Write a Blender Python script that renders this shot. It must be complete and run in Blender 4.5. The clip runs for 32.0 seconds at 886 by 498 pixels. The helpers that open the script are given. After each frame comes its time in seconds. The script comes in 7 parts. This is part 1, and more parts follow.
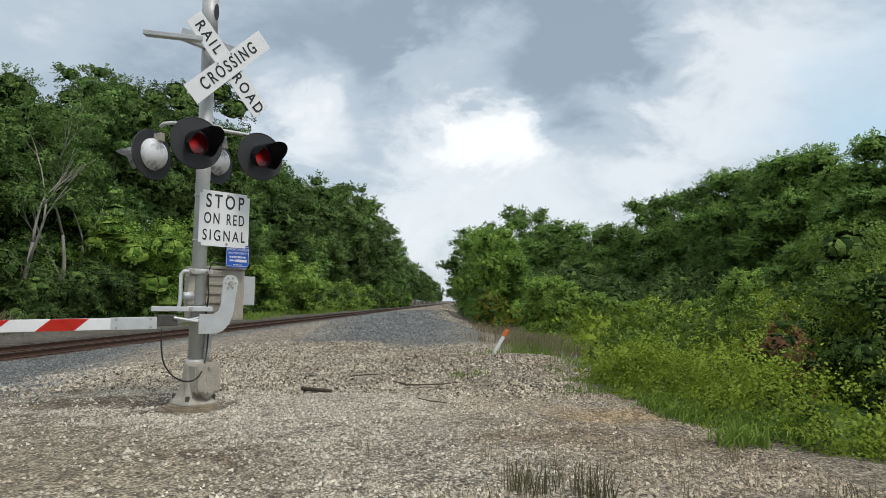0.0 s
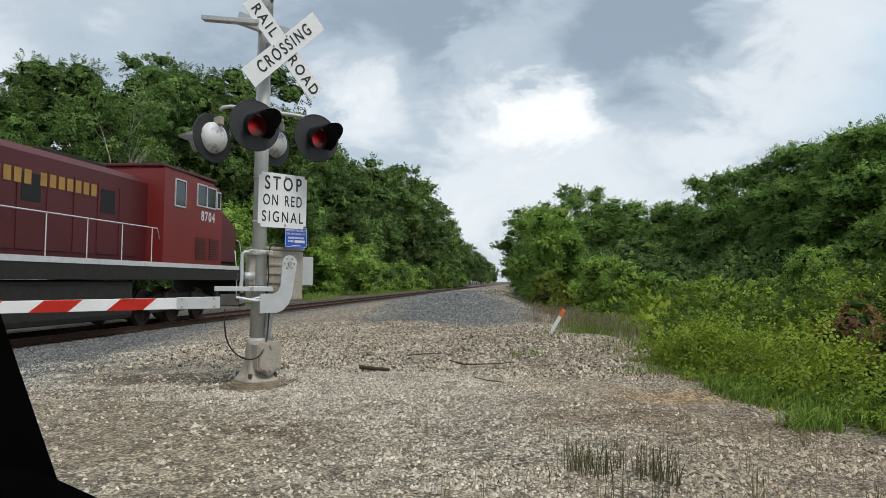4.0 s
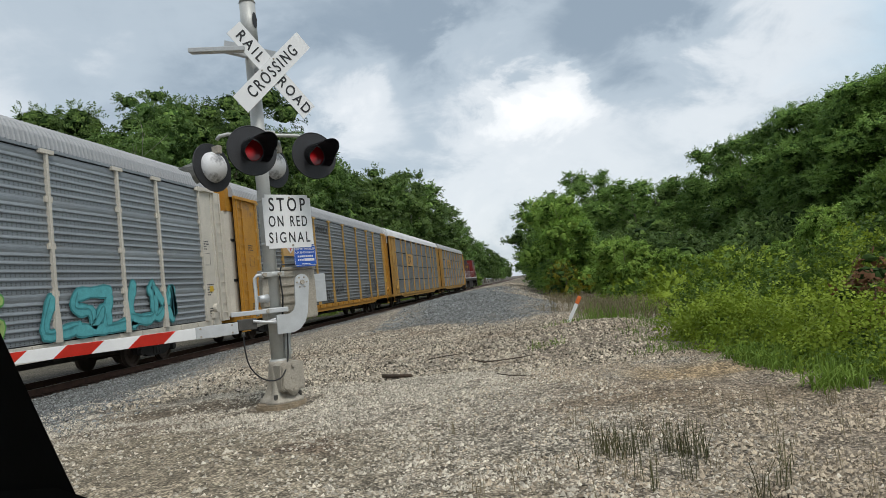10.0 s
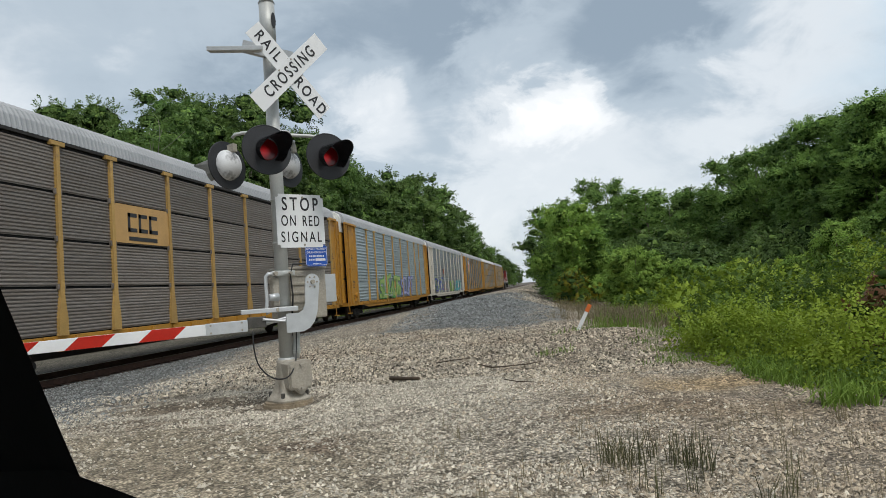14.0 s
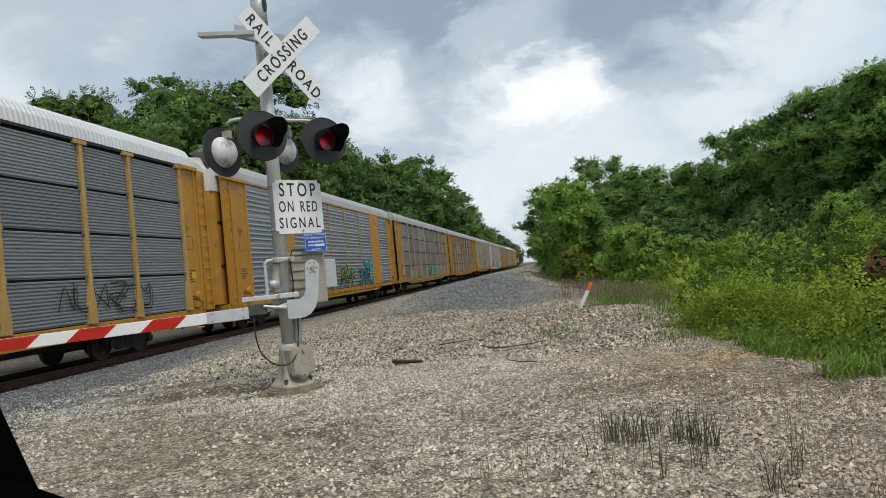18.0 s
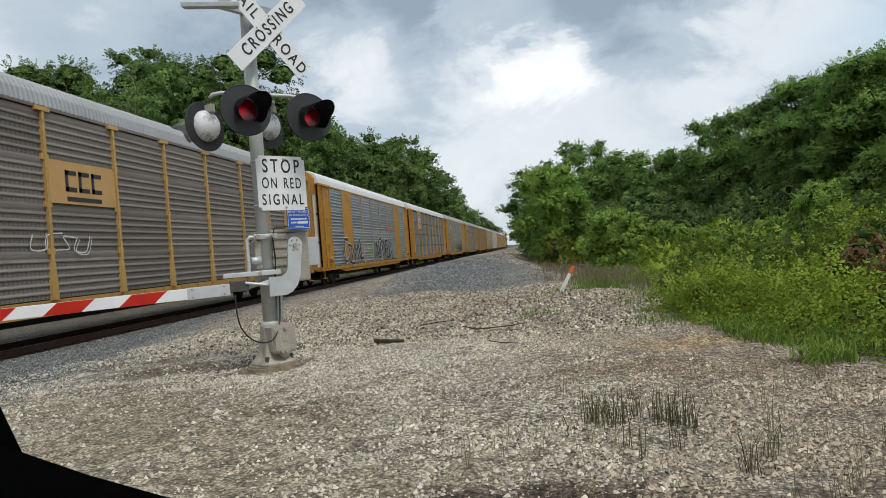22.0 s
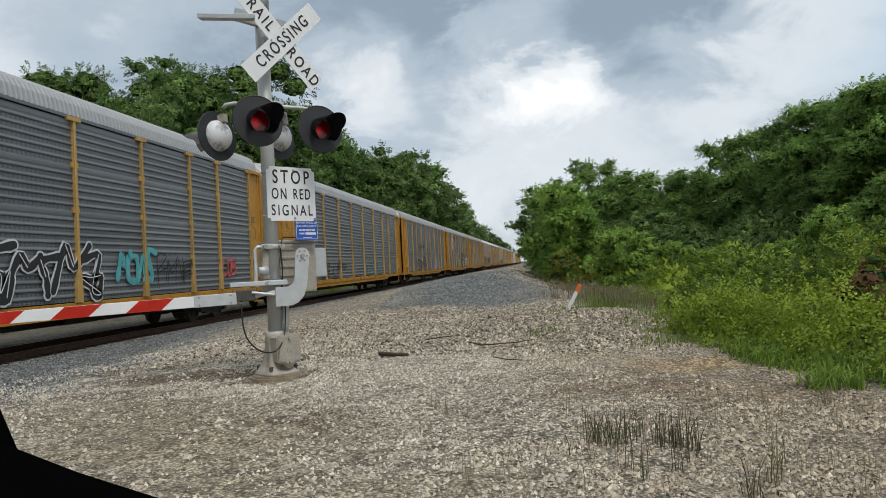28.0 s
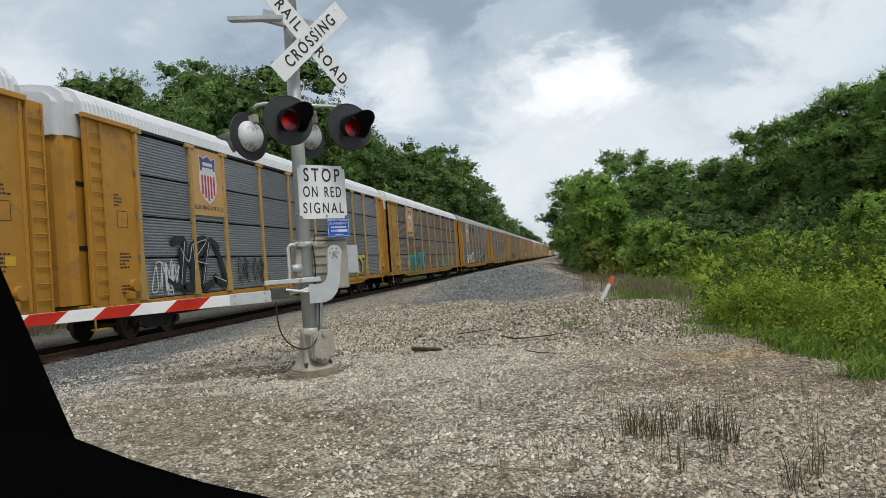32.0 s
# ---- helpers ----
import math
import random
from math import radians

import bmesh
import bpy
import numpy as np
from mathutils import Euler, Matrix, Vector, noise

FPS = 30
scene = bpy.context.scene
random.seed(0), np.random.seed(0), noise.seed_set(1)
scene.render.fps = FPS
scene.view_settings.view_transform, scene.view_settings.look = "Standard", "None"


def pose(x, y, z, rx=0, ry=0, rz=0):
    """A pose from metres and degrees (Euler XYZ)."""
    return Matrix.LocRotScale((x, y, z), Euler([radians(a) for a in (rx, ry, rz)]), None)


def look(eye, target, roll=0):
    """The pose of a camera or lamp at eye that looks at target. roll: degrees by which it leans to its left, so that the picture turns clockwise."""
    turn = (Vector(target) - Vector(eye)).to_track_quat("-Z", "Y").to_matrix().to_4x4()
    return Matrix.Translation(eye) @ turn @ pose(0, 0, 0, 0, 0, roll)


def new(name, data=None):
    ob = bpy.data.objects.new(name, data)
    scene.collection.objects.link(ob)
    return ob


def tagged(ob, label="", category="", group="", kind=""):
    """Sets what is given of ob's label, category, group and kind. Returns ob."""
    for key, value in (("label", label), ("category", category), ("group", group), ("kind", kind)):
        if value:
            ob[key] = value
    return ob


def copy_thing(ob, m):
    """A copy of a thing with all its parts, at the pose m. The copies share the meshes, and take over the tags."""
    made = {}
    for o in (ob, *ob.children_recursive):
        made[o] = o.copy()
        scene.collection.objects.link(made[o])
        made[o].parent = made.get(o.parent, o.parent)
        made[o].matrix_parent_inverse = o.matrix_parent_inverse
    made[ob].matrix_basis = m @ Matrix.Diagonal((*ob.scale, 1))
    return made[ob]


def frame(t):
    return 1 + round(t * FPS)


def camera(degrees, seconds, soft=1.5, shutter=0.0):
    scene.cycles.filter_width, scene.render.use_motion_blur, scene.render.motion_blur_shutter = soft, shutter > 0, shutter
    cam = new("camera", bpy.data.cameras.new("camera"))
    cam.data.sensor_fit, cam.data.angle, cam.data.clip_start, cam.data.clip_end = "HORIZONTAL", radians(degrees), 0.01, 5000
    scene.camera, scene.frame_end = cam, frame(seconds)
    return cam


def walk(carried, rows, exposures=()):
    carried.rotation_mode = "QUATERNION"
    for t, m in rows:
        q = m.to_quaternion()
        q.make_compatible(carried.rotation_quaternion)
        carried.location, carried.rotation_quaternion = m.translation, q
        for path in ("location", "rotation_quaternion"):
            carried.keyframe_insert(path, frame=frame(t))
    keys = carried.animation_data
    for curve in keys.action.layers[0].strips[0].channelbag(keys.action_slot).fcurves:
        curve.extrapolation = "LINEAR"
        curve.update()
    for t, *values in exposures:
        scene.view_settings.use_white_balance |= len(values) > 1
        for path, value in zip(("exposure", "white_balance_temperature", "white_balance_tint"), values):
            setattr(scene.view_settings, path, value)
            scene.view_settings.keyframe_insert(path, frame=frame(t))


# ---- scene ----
EYE = 1.17
LENS = 66.45
PATH = [
    (0.0, -0.0336, -0.0030, 0.021, 94.37, -0.92, 2.03),
    (0.5, -0.0386, 0.0010, 0.015, 94.29, -1.40, 3.48),
    (1.0, -0.0426, 0.0020, 0.023, 94.25, -1.34, 4.00),
    (1.5, -0.0450, 0.0160, 0.019, 94.14, -1.37, 5.41),
    (2.0, -0.0564, 0.0240, 0.017, 94.01, -1.49, 6.23),
    (2.5, -0.0551, 0.0300, 0.013, 93.79, -1.55, 6.44),
    (3.0, -0.0498, 0.0360, 0.006, 93.17, -1.40, 6.89),
    (3.5, -0.0579, 0.0490, 0.006, 92.52, -1.20, 7.00),
    (5.5, -0.0133, -0.0220, 0.004, 93.96, 2.54, 6.16),
    (6.0, -0.0007, -0.0045, -0.009, 94.19, 3.31, 12.15),
    (6.5, 0.0004, -0.0209, -0.012, 94.02, 3.38, 10.88),
    (7.0, 0.0065, -0.0084, -0.004, 93.74, 4.03, 9.36),
    (7.5, -0.0220, -0.0010, -0.005, 92.36, 4.52, 8.83),
    (8.0, -0.0195, 0.0230, 0.001, 90.41, 5.50, 8.44),
    (8.5, -0.0192, 0.0090, -0.004, 90.47, 5.48, 7.85),
    (9.0, -0.0179, 0.0020, 0.003, 91.36, 5.09, 8.02),
    (9.5, -0.0107, -0.0050, 0.003, 92.17, 5.35, 8.37),
    (10.0, -0.0066, -0.0080, 0.005, 92.87, 5.77, 7.94),
    (10.5, -0.0055, -0.0120, 0.009, 92.72, 5.95, 7.58),
    (11.0, -0.0083, -0.0020, 0.009, 92.73, 5.82, 7.98),
    (11.5, -0.0049, -0.0080, 0.006, 93.29, 5.46, 9.17),
    (12.0, 0.0015, -0.0130, 0.004, 93.84, 5.47, 9.72),
    (12.5, -0.0013, -0.0100, 0.001, 93.58, 5.16, 9.00),
    (13.0, -0.0090, -0.0000, 0.000, 92.60, 4.93, 8.11),
    (13.5, -0.0067, -0.0030, 0.000, 92.77, 4.21, 8.26),
    (14.0, -0.0014, -0.0130, 0.001, 93.29, 4.07, 8.81),
    (14.5, -0.0048, -0.0150, 0.003, 93.59, 4.23, 9.20),
    (16.5, -0.0034, -0.0100, 0.005, 93.78, 3.77, 9.39),
    (17.0, 0.0092, 0.0130, -0.000, 93.33, 4.87, 9.31),
    (17.5, 0.0085, 0.0230, -0.003, 92.39, 5.34, 9.10),
    (18.0, 0.0048, 0.0210, 0.002, 91.78, 5.57, 8.92),
    (18.5, -0.0103, 0.0210, -0.004, 91.37, 5.03, 8.22),
    (19.0, -0.0033, 0.0450, 0.006, 89.79, 5.11, 6.72),
    (19.5, 0.0002, 0.0500, 0.010, 88.30, 5.84, 6.76),
    (20.0, -0.0123, 0.0380, 0.016, 88.03, 5.84, 6.61),
    (20.5, -0.0138, 0.0470, -0.002, 87.51, 5.46, 7.10),
    (21.0, -0.0373, 0.0580, -0.004, 87.81, 5.05, 8.20),
    (21.5, -0.0253, 0.0390, -0.004, 88.69, 4.74, 7.76),
    (22.0, -0.0154, 0.0380, -0.008, 90.06, 4.45, 7.41),
    (22.5, -0.0120, 0.0270, -0.001, 90.75, 4.75, 7.50),
    (23.0, -0.0076, 0.0310, 0.001, 90.77, 5.23, 7.85),
    (23.5, -0.0020, 0.0360, -0.001, 90.96, 5.52, 8.34),
    (24.0, -0.0004, 0.0250, -0.000, 91.85, 5.55, 8.58),
    (24.5, 0.0013, 0.0160, 0.004, 92.79, 5.47, 8.98),
    (25.0, 0.0031, 0.0200, -0.001, 92.89, 5.10, 9.41),
    (25.5, 0.0008, 0.0230, -0.004, 92.49, 4.59, 9.46),
    (27.5, -0.0062, 0.0290, -0.012, 91.39, 3.01, 8.89),
    (28.0, -0.0036, 0.0290, -0.009, 91.35, 2.91, 8.06),
    (28.5, 0.0021, 0.0260, -0.007, 90.87, 2.98, 7.82),
    (29.0, 0.0017, 0.0510, -0.005, 89.93, 4.16, 7.95),
    (29.5, -0.0026, 0.0560, -0.010, 90.01, 4.43, 8.40),
    (30.0, -0.0060, 0.0350, -0.009, 90.48, 4.44, 9.18),
    (30.5, -0.0056, 0.0280, -0.006, 90.73, 4.42, 9.50),
    (31.0, -0.0043, 0.0210, -0.006, 90.93, 4.16, 10.00),
    (31.5, -0.0019, 0.0230, -0.012, 91.00, 4.00, 10.51),
    (32.0, -0.0016, 0.0180, -0.010, 91.06, 3.99, 10.70),
]
cam = camera(LENS, 32.0, soft=0.6)
walk(cam, [(t, pose(x, y, EYE + z, rx, ry, rz)) for t, x, y, z, rx, ry, rz in PATH], [(0.0, 0.0), (3.5, 0.0), (6.0, -0.05), (14.0, -0.04), (25.0, -0.02), (29.0, -0.12), (32.0, -0.05)])

# ---- light ----
SUN_ELEVATION, SUN_TURN = 58.0, 135.0     # degrees; the turn is clockwise from the track's far end


def sky_dome():
    w = bpy.data.worlds.new("cloudy_sky")
    scene.world = w
    w.use_nodes = True
    n, l = w.node_tree.nodes, w.node_tree.links
    n.clear()
    out, bg = n.new("ShaderNodeOutputWorld"), n.new("ShaderNodeBackground")
    sky = n.new("ShaderNodeTexSky")
    sky.sky_type, sky.sun_disc = "NISHITA", False
    sky.sun_elevation, sky.sun_rotation = radians(SUN_ELEVATION), radians(SUN_TURN)
    skystr = n.new("ShaderNodeVectorMath")
    skystr.operation = "SCALE"
    skystr.inputs["Scale"].default_value = 0.10
    l.new(sky.outputs[0], skystr.inputs[0])
    tc, mp = n.new("ShaderNodeTexCoord"), n.new("ShaderNodeMapping")
    mp.inputs["Scale"].default_value = (1.0, 1.0, 1.8)
    mp.inputs["Location"].default_value = (0.35, 0.1, 0.0)
    l.new(tc.outputs["Generated"], mp.inputs[0])

    def noise_of(scale, detail, rough, distort):
        t = n.new("ShaderNodeTexNoise")
        t.inputs["Scale"].default_value, t.inputs["Detail"].default_value = scale, detail
        t.inputs["Roughness"].default_value, t.inputs["Distortion"].default_value = rough, distort
        l.new(mp.outputs[0], t.inputs["Vector"])
        return t

    def ramp(src, stops):
        r = n.new("ShaderNodeValToRGB")
        r.color_ramp.interpolation = "EASE"
        while len(r.color_ramp.elements) < len(stops):
            r.color_ramp.elements.new(0.5)
        for e, (p, c) in zip(r.color_ramp.elements, stops):
            e.position, e.color = p, (*c, 1)
        l.new(src, r.inputs[0])
        return r
    big, fine = noise_of(2.3, 8, 0.55, 0.5), noise_of(7.0, 6, 0.6, 0.4)

    def fma(a, k, c):
        m = n.new("ShaderNodeMath")
        m.operation = "MULTIPLY_ADD"
        l.new(a, m.inputs[0])
        m.inputs[1].default_value = k
        if isinstance(c, float):
            m.inputs[2].default_value = c
        else:
            l.new(c, m.inputs[2])
        return m.outputs[0]
    norm = n.new("ShaderNodeVectorMath")
    norm.operation = "NORMALIZE"
    l.new(tc.outputs["Generated"], norm.inputs[0])
    wob = n.new("ShaderNodeVectorMath")
    wob.operation = "MULTIPLY_ADD"
    l.new(fine.outputs["Color"], wob.inputs[0])
    wob.inputs[1].default_value = (0.22, 0.22, 0.16)
    l.new(norm.outputs[0], wob.inputs[2])

    # thick and thin places of the cloud: the thin one before the light, the dark banks above it
    def lobe(direction, size):
        d = n.new("ShaderNodeVectorMath")
        d.operation = "DISTANCE"
        l.new(wob.outputs[0], d.inputs[0])
        d.inputs[1].default_value = Vector(direction).normalized() + Vector((0.11, 0.11, 0.08))
        m = n.new("ShaderNodeMapRange")
        m.interpolation_type = "SMOOTHSTEP"
        m.inputs["From Min"].default_value, m.inputs["From Max"].default_value = size, 0.0
        l.new(d.outputs["Value"], m.inputs["Value"])
        return m.outputs[0]
    thin = fma(fine.outputs["Fac"], 0.34, fma(big.outputs["Fac"], 0.62, 0.04))
    for direction, size, weight in SKY_LOBES:
        thin = fma(lobe(direction, size), weight, thin)
    clouds = ramp(thin, [(0.25, (0.28, 0.35, 0.42)), (0.45, (0.46, 0.535, 0.60)), (0.60, (0.71, 0.755, 0.79)), (0.78, (0.90, 0.92, 0.93)), (1.0, (1.15, 1.15, 1.13))])

    def blend(fac, a, b):
        m = n.new("ShaderNodeMix")
        m.data_type = "RGBA"
        if isinstance(fac, float):
            m.inputs[0].default_value = fac
        else:
            l.new(fac, m.inputs[0])
        for sock, v in ((m.inputs[6], a), (m.inputs[7], b)):
            if isinstance(v, tuple):
                sock.default_value = (*v, 1)
            else:
                l.new(v, sock)
        return m.outputs[2]
    col = clouds.outputs[0]
    col = blend(lobe((0.60, 1.0, 0.26), 0.20), col, (0.46, 0.62, 0.74))
    col = blend(0.88, skystr.outputs[0], col)
    l.new(col, bg.inputs["Color"])
    bg.inputs["Strength"].default_value = SKY_STRENGTH
    l.new(bg.outputs[0], out.inputs[0])


SKY_STRENGTH = 1.19
SKY_LOBES = [
    ((-0.18, 1.0, 0.42), 0.25, -0.19), ((0.15, 1.0, 0.37), 0.20, -0.24), ((0.00, 1.0, 0.50), 0.36, -0.22), ((-0.52, 1.0, 0.44), 0.32, -0.22), ((0.45, 1.0, 0.54), 0.34, -0.12),
    ((0.03, 1.0, 0.255), 0.09, 0.42), ((0.02, 1.0, 0.26), 0.22, 0.14), ((-0.27, 1.0, 0.31), 0.13, 0.24), ((-0.22, 1.0, 0.26), 0.09, 0.14), ((-0.62, 1.0, 0.40), 0.08, 0.10),
    ((0.06, 1.0, 0.40), 0.09, 0.16), ((-0.06, 1.0, 0.39), 0.08, 0.13), ((0.36, 1.0, 0.34), 0.26, 0.15), ((0.53, 1.0, 0.37), 0.18, 0.07), ((0.0, 1.0, 0.12), 0.30, 0.06)]
sky_dome()
sun = new("sun", bpy.data.lights.new("sun", "SUN"))
sun.data.energy, sun.data.angle, sun.data.color = 2.1, radians(18), (1.0, 0.96, 0.9)
_a, _e = radians(SUN_TURN), radians(SUN_ELEVATION)
sun.matrix_world = look((30 * math.sin(_a), 30 * math.cos(_a), 60), (30 * math.sin(_a) - math.sin(_a) * math.cos(_e), 30 * math.cos(_a) - math.cos(_a) * math.cos(_e), 60 - math.sin(_e)))

# ---- materials ----
def material(name, color, rough=0.7, metal=0.0, vary=0.25, scale=6.0, bump=0.15, dirt=None, dirt_amount=0.5, dirt_scale=1.2, island=0.0, per_object=0.0, fine=60.0, spec=0.5, stretch=(1, 1, 1), grit=0.25):
    """Base colour with grain at two scales, patches of dirt or rust, and fine relief."""
    m = bpy.data.materials.new(name)
    m.use_nodes = True
    n, l = m.node_tree.nodes, m.node_tree.links
    b = n["Principled BSDF"]
    tc, mp = n.new("ShaderNodeTexCoord"), n.new("ShaderNodeMapping")
    mp.inputs["Scale"].default_value = stretch
    l.new(tc.outputs["Object"], mp.inputs[0])

    def tex(s, detail=5, rough_=0.6):
        t = n.new("ShaderNodeTexNoise")
        t.inputs["Scale"].default_value, t.inputs["Detail"].default_value, t.inputs["Roughness"].default_value = s, detail, rough_
        l.new(mp.outputs[0], t.inputs["Vector"])
        return t.outputs["Fac"]

    def mix(fac, a, c, mode="MIX"):
        k = n.new("ShaderNodeMix")
        k.data_type, k.blend_type = "RGBA", mode
        for sock, v in ((k.inputs[0], fac), (k.inputs[6], a), (k.inputs[7], c)):
            if isinstance(v, (int, float)):
                sock.default_value = v
            elif isinstance(v, tuple):
                sock.default_value = (*v, 1)
            else:
                l.new(v, sock)
        return k.outputs[2]

    def ramp(src, a, c):
        r = n.new("ShaderNodeMapRange")
        r.inputs["From Min"].default_value, r.inputs["From Max"].default_value = a, c
        l.new(src, r.inputs[0])
        return r.outputs[0]
    lo, hi = tuple(c * (1 - vary) for c in color), tuple(min(1, c * (1 + vary)) for c in color)
    col = mix(ramp(tex(scale), 0.3, 0.7), lo, hi)
    grain = tex(fine, 3)
    col = mix(ramp(grain, 0.35, 0.65), mix(grit, col, (0.0, 0.0, 0.0)), col)
    if dirt:
        col = mix(ramp(tex(dirt_scale, 7, 0.68), 1.0 - 0.62 * dirt_amount - 0.08, 1.0 - 0.62 * dirt_amount + 0.08), col, dirt)
    for amount, kind in ((island, "ShaderNodeNewGeometry"), (per_object, "ShaderNodeObjectInfo")):
        if amount:
            g = n.new(kind)
            r = g.outputs["Random Per Island" if kind == "ShaderNodeNewGeometry" else "Random"]
            k = n.new("ShaderNodeMapRange")
            k.inputs["To Min"].default_value, k.inputs["To Max"].default_value = 1 - amount, 1 + amount
            l.new(r, k.inputs[0])
            v = n.new("ShaderNodeVectorMath")
            v.operation = "SCALE"
            l.new(col, v.inputs[0])
            l.new(k.outputs[0], v.inputs["Scale"])
            col = v.outputs[0]
    l.new(col, b.inputs["Base Color"])
    b.inputs["Roughness"].default_value, b.inputs["Metallic"].default_value = rough, metal
    b.inputs["Specular IOR Level"].default_value = spec
    if bump:
        bp = n.new("ShaderNodeBump")
        bp.inputs["Strength"].default_value, bp.inputs["Distance"].default_value = bump, 0.02
        l.new(grain, bp.inputs["Height"])
        l.new(bp.outputs[0], b.inputs["Normal"])
    return m


def leaf_material(name, dark, light, thin=0.35):
    """Leaves: each its own green, some light through them."""
    m = bpy.data.materials.new(name)
    m.use_nodes = True
    n, l = m.node_tree.nodes, m.node_tree.links
    b, out = n["Principled BSDF"], n["Material Output"]
    g, oi, tc = n.new("ShaderNodeNewGeometry"), n.new("ShaderNodeObjectInfo"), n.new("ShaderNodeTexCoord")
    t = n.new("ShaderNodeTexNoise")
    t.inputs["Scale"].default_value, t.inputs["Detail"].default_value = 0.9, 3
    l.new(tc.outputs["Object"], t.inputs["Vector"])

    def add(src, k, base):
        a = n.new("ShaderNodeMath")
        a.operation = "MULTIPLY_ADD"
        l.new(src, a.inputs[0])
        a.inputs[1].default_value = k
        l.new(base, a.inputs[2])
        return a.outputs[0]
    tone = add(g.outputs["Random Per Island"], 0.26, t.outputs["Fac"])
    tone = add(oi.outputs["Random"], 0.50, tone)
    r = n.new("ShaderNodeMapRange")
    r.inputs["From Min"].default_value, r.inputs["From Max"].default_value = 0.42, 1.26
    l.new(tone, r.inputs[0])
    k = n.new("ShaderNodeMix")
    k.data_type = "RGBA"
    k.inputs[6].default_value, k.inputs[7].default_value = (*dark, 1), (*light, 1)
    l.new(r.outputs[0], k.inputs[0])
    l.new(k.outputs[2], b.inputs["Base Color"])
    b.inputs["Roughness"].default_value, b.inputs["Specular IOR Level"].default_value = 0.6, 0.22
    tr = n.new("ShaderNodeBsdfTranslucent")
    l.new(k.outputs[2], tr.inputs["Color"])
    ms = n.new("ShaderNodeMixShader")
    ms.inputs[0].default_value = thin
    l.new(b.outputs[0], ms.inputs[1])
    l.new(tr.outputs[0], ms.inputs[2])
    l.new(ms.outputs[0], out.inputs[0])
    return m


EARTH = [(-1.7, 5.9, 1.9, 0.7, (0.58, 0.52, 0.42), 0.35), (-2.5, 4.5, 2.0, 1.3, (0.43, 0.365, 0.265), 0.97), (-1.2, 3.5, 1.5, 0.6, (0.44, 0.375, 0.27), 0.9), (-3.7, 5.5, 1.8, 0.9, (0.41, 0.35, 0.255), 0.97), (-4.3, 7.5, 1.6, 0.6, (0.24, 0.195, 0.14), 0.9), (1.2, 5.0, 0.9, 0.5, (0.33, 0.26, 0.19), 0.6),
         (1.2, 6.5, 1.5, 0.5, (0.27, 0.20, 0.14), 0.6), (0.4, 5.9, 1.1, 0.4, (0.29, 0.225, 0.165), 0.5), (-0.5, 2.9, 1.6, 0.5, (0.12, 0.09, 0.065), 0.9), (1.4, 3.1, 1.2, 0.4, (0.20, 0.155, 0.115), 0.7),
         (-2.4, 15.8, 1.3, 1.0, (0.20, 0.145, 0.10), 0.7), (-5.6, 8.6, 1.0, 0.4, (0.15, 0.115, 0.085), 0.8), (-3.6, 13.0, 2.0, 0.6, (0.29, 0.23, 0.165), 0.6), (-4.6, 6.4, 1.6, 0.4, (0.30, 0.235, 0.17), 0.6),
         (-1.6, 11.2, 2.6, 0.5, (0.36, 0.29, 0.21), 0.4), (0.8, 11.8, 1.2, 0.9, (0.27, 0.21, 0.15), 0.5), (-1.9, 5.0, 0.5, 0.25, (0.22, 0.165, 0.12), 0.8), (1.55, 7.3, 0.95, 0.6, (0.52, 0.39, 0.235), 1.0), (-0.3, 11.0, 3.2, 2.0, (0.27, 0.22, 0.165), 0.7),
         (1.35, 5.9, 1.3, 0.7, (0.36, 0.275, 0.185), 0.85), (2.0, 4.3, 1.2, 0.8, (0.34, 0.27, 0.20), 0.55), (-3.8, 9.4, 1.2, 0.5, (0.27, 0.22, 0.16), 0.7), (0.3, 14.6, 1.6, 1.0, (0.30, 0.25, 0.19), 0.5)]


def lens_material():
    """Deep red glass, lit from behind; the glow fades from low on the left, in place of the hood's shade."""
    m = bpy.data.materials.new("lit_red_lens")
    m.use_nodes = True
    n, l = m.node_tree.nodes, m.node_tree.links
    b = n["Principled BSDF"]
    b.inputs["Base Color"].default_value, b.inputs["Roughness"].default_value = (0.10, 0.003, 0.005, 1), 0.2
    tc, d, r = n.new("ShaderNodeTexCoord"), n.new("ShaderNodeVectorMath"), n.new("ShaderNodeMapRange")
    d.operation = "DISTANCE"
    d.inputs[1].default_value = (-0.038, -0.01, -0.032)
    l.new(tc.outputs["Object"], d.inputs[0])
    l.new(d.outputs["Value"], r.inputs["Value"])
    r.interpolation_type = "SMOOTHSTEP"
    r.inputs["From Min"].default_value, r.inputs["From Max"].default_value, r.inputs["To Min"].default_value, r.inputs["To Max"].default_value = 0.0, 0.088, 0.27, 0.006
    b.inputs["Emission Color"].default_value = (0.9, 0.012, 0.016, 1)
    l.new(r.outputs[0], b.inputs["Emission Strength"])
    return m


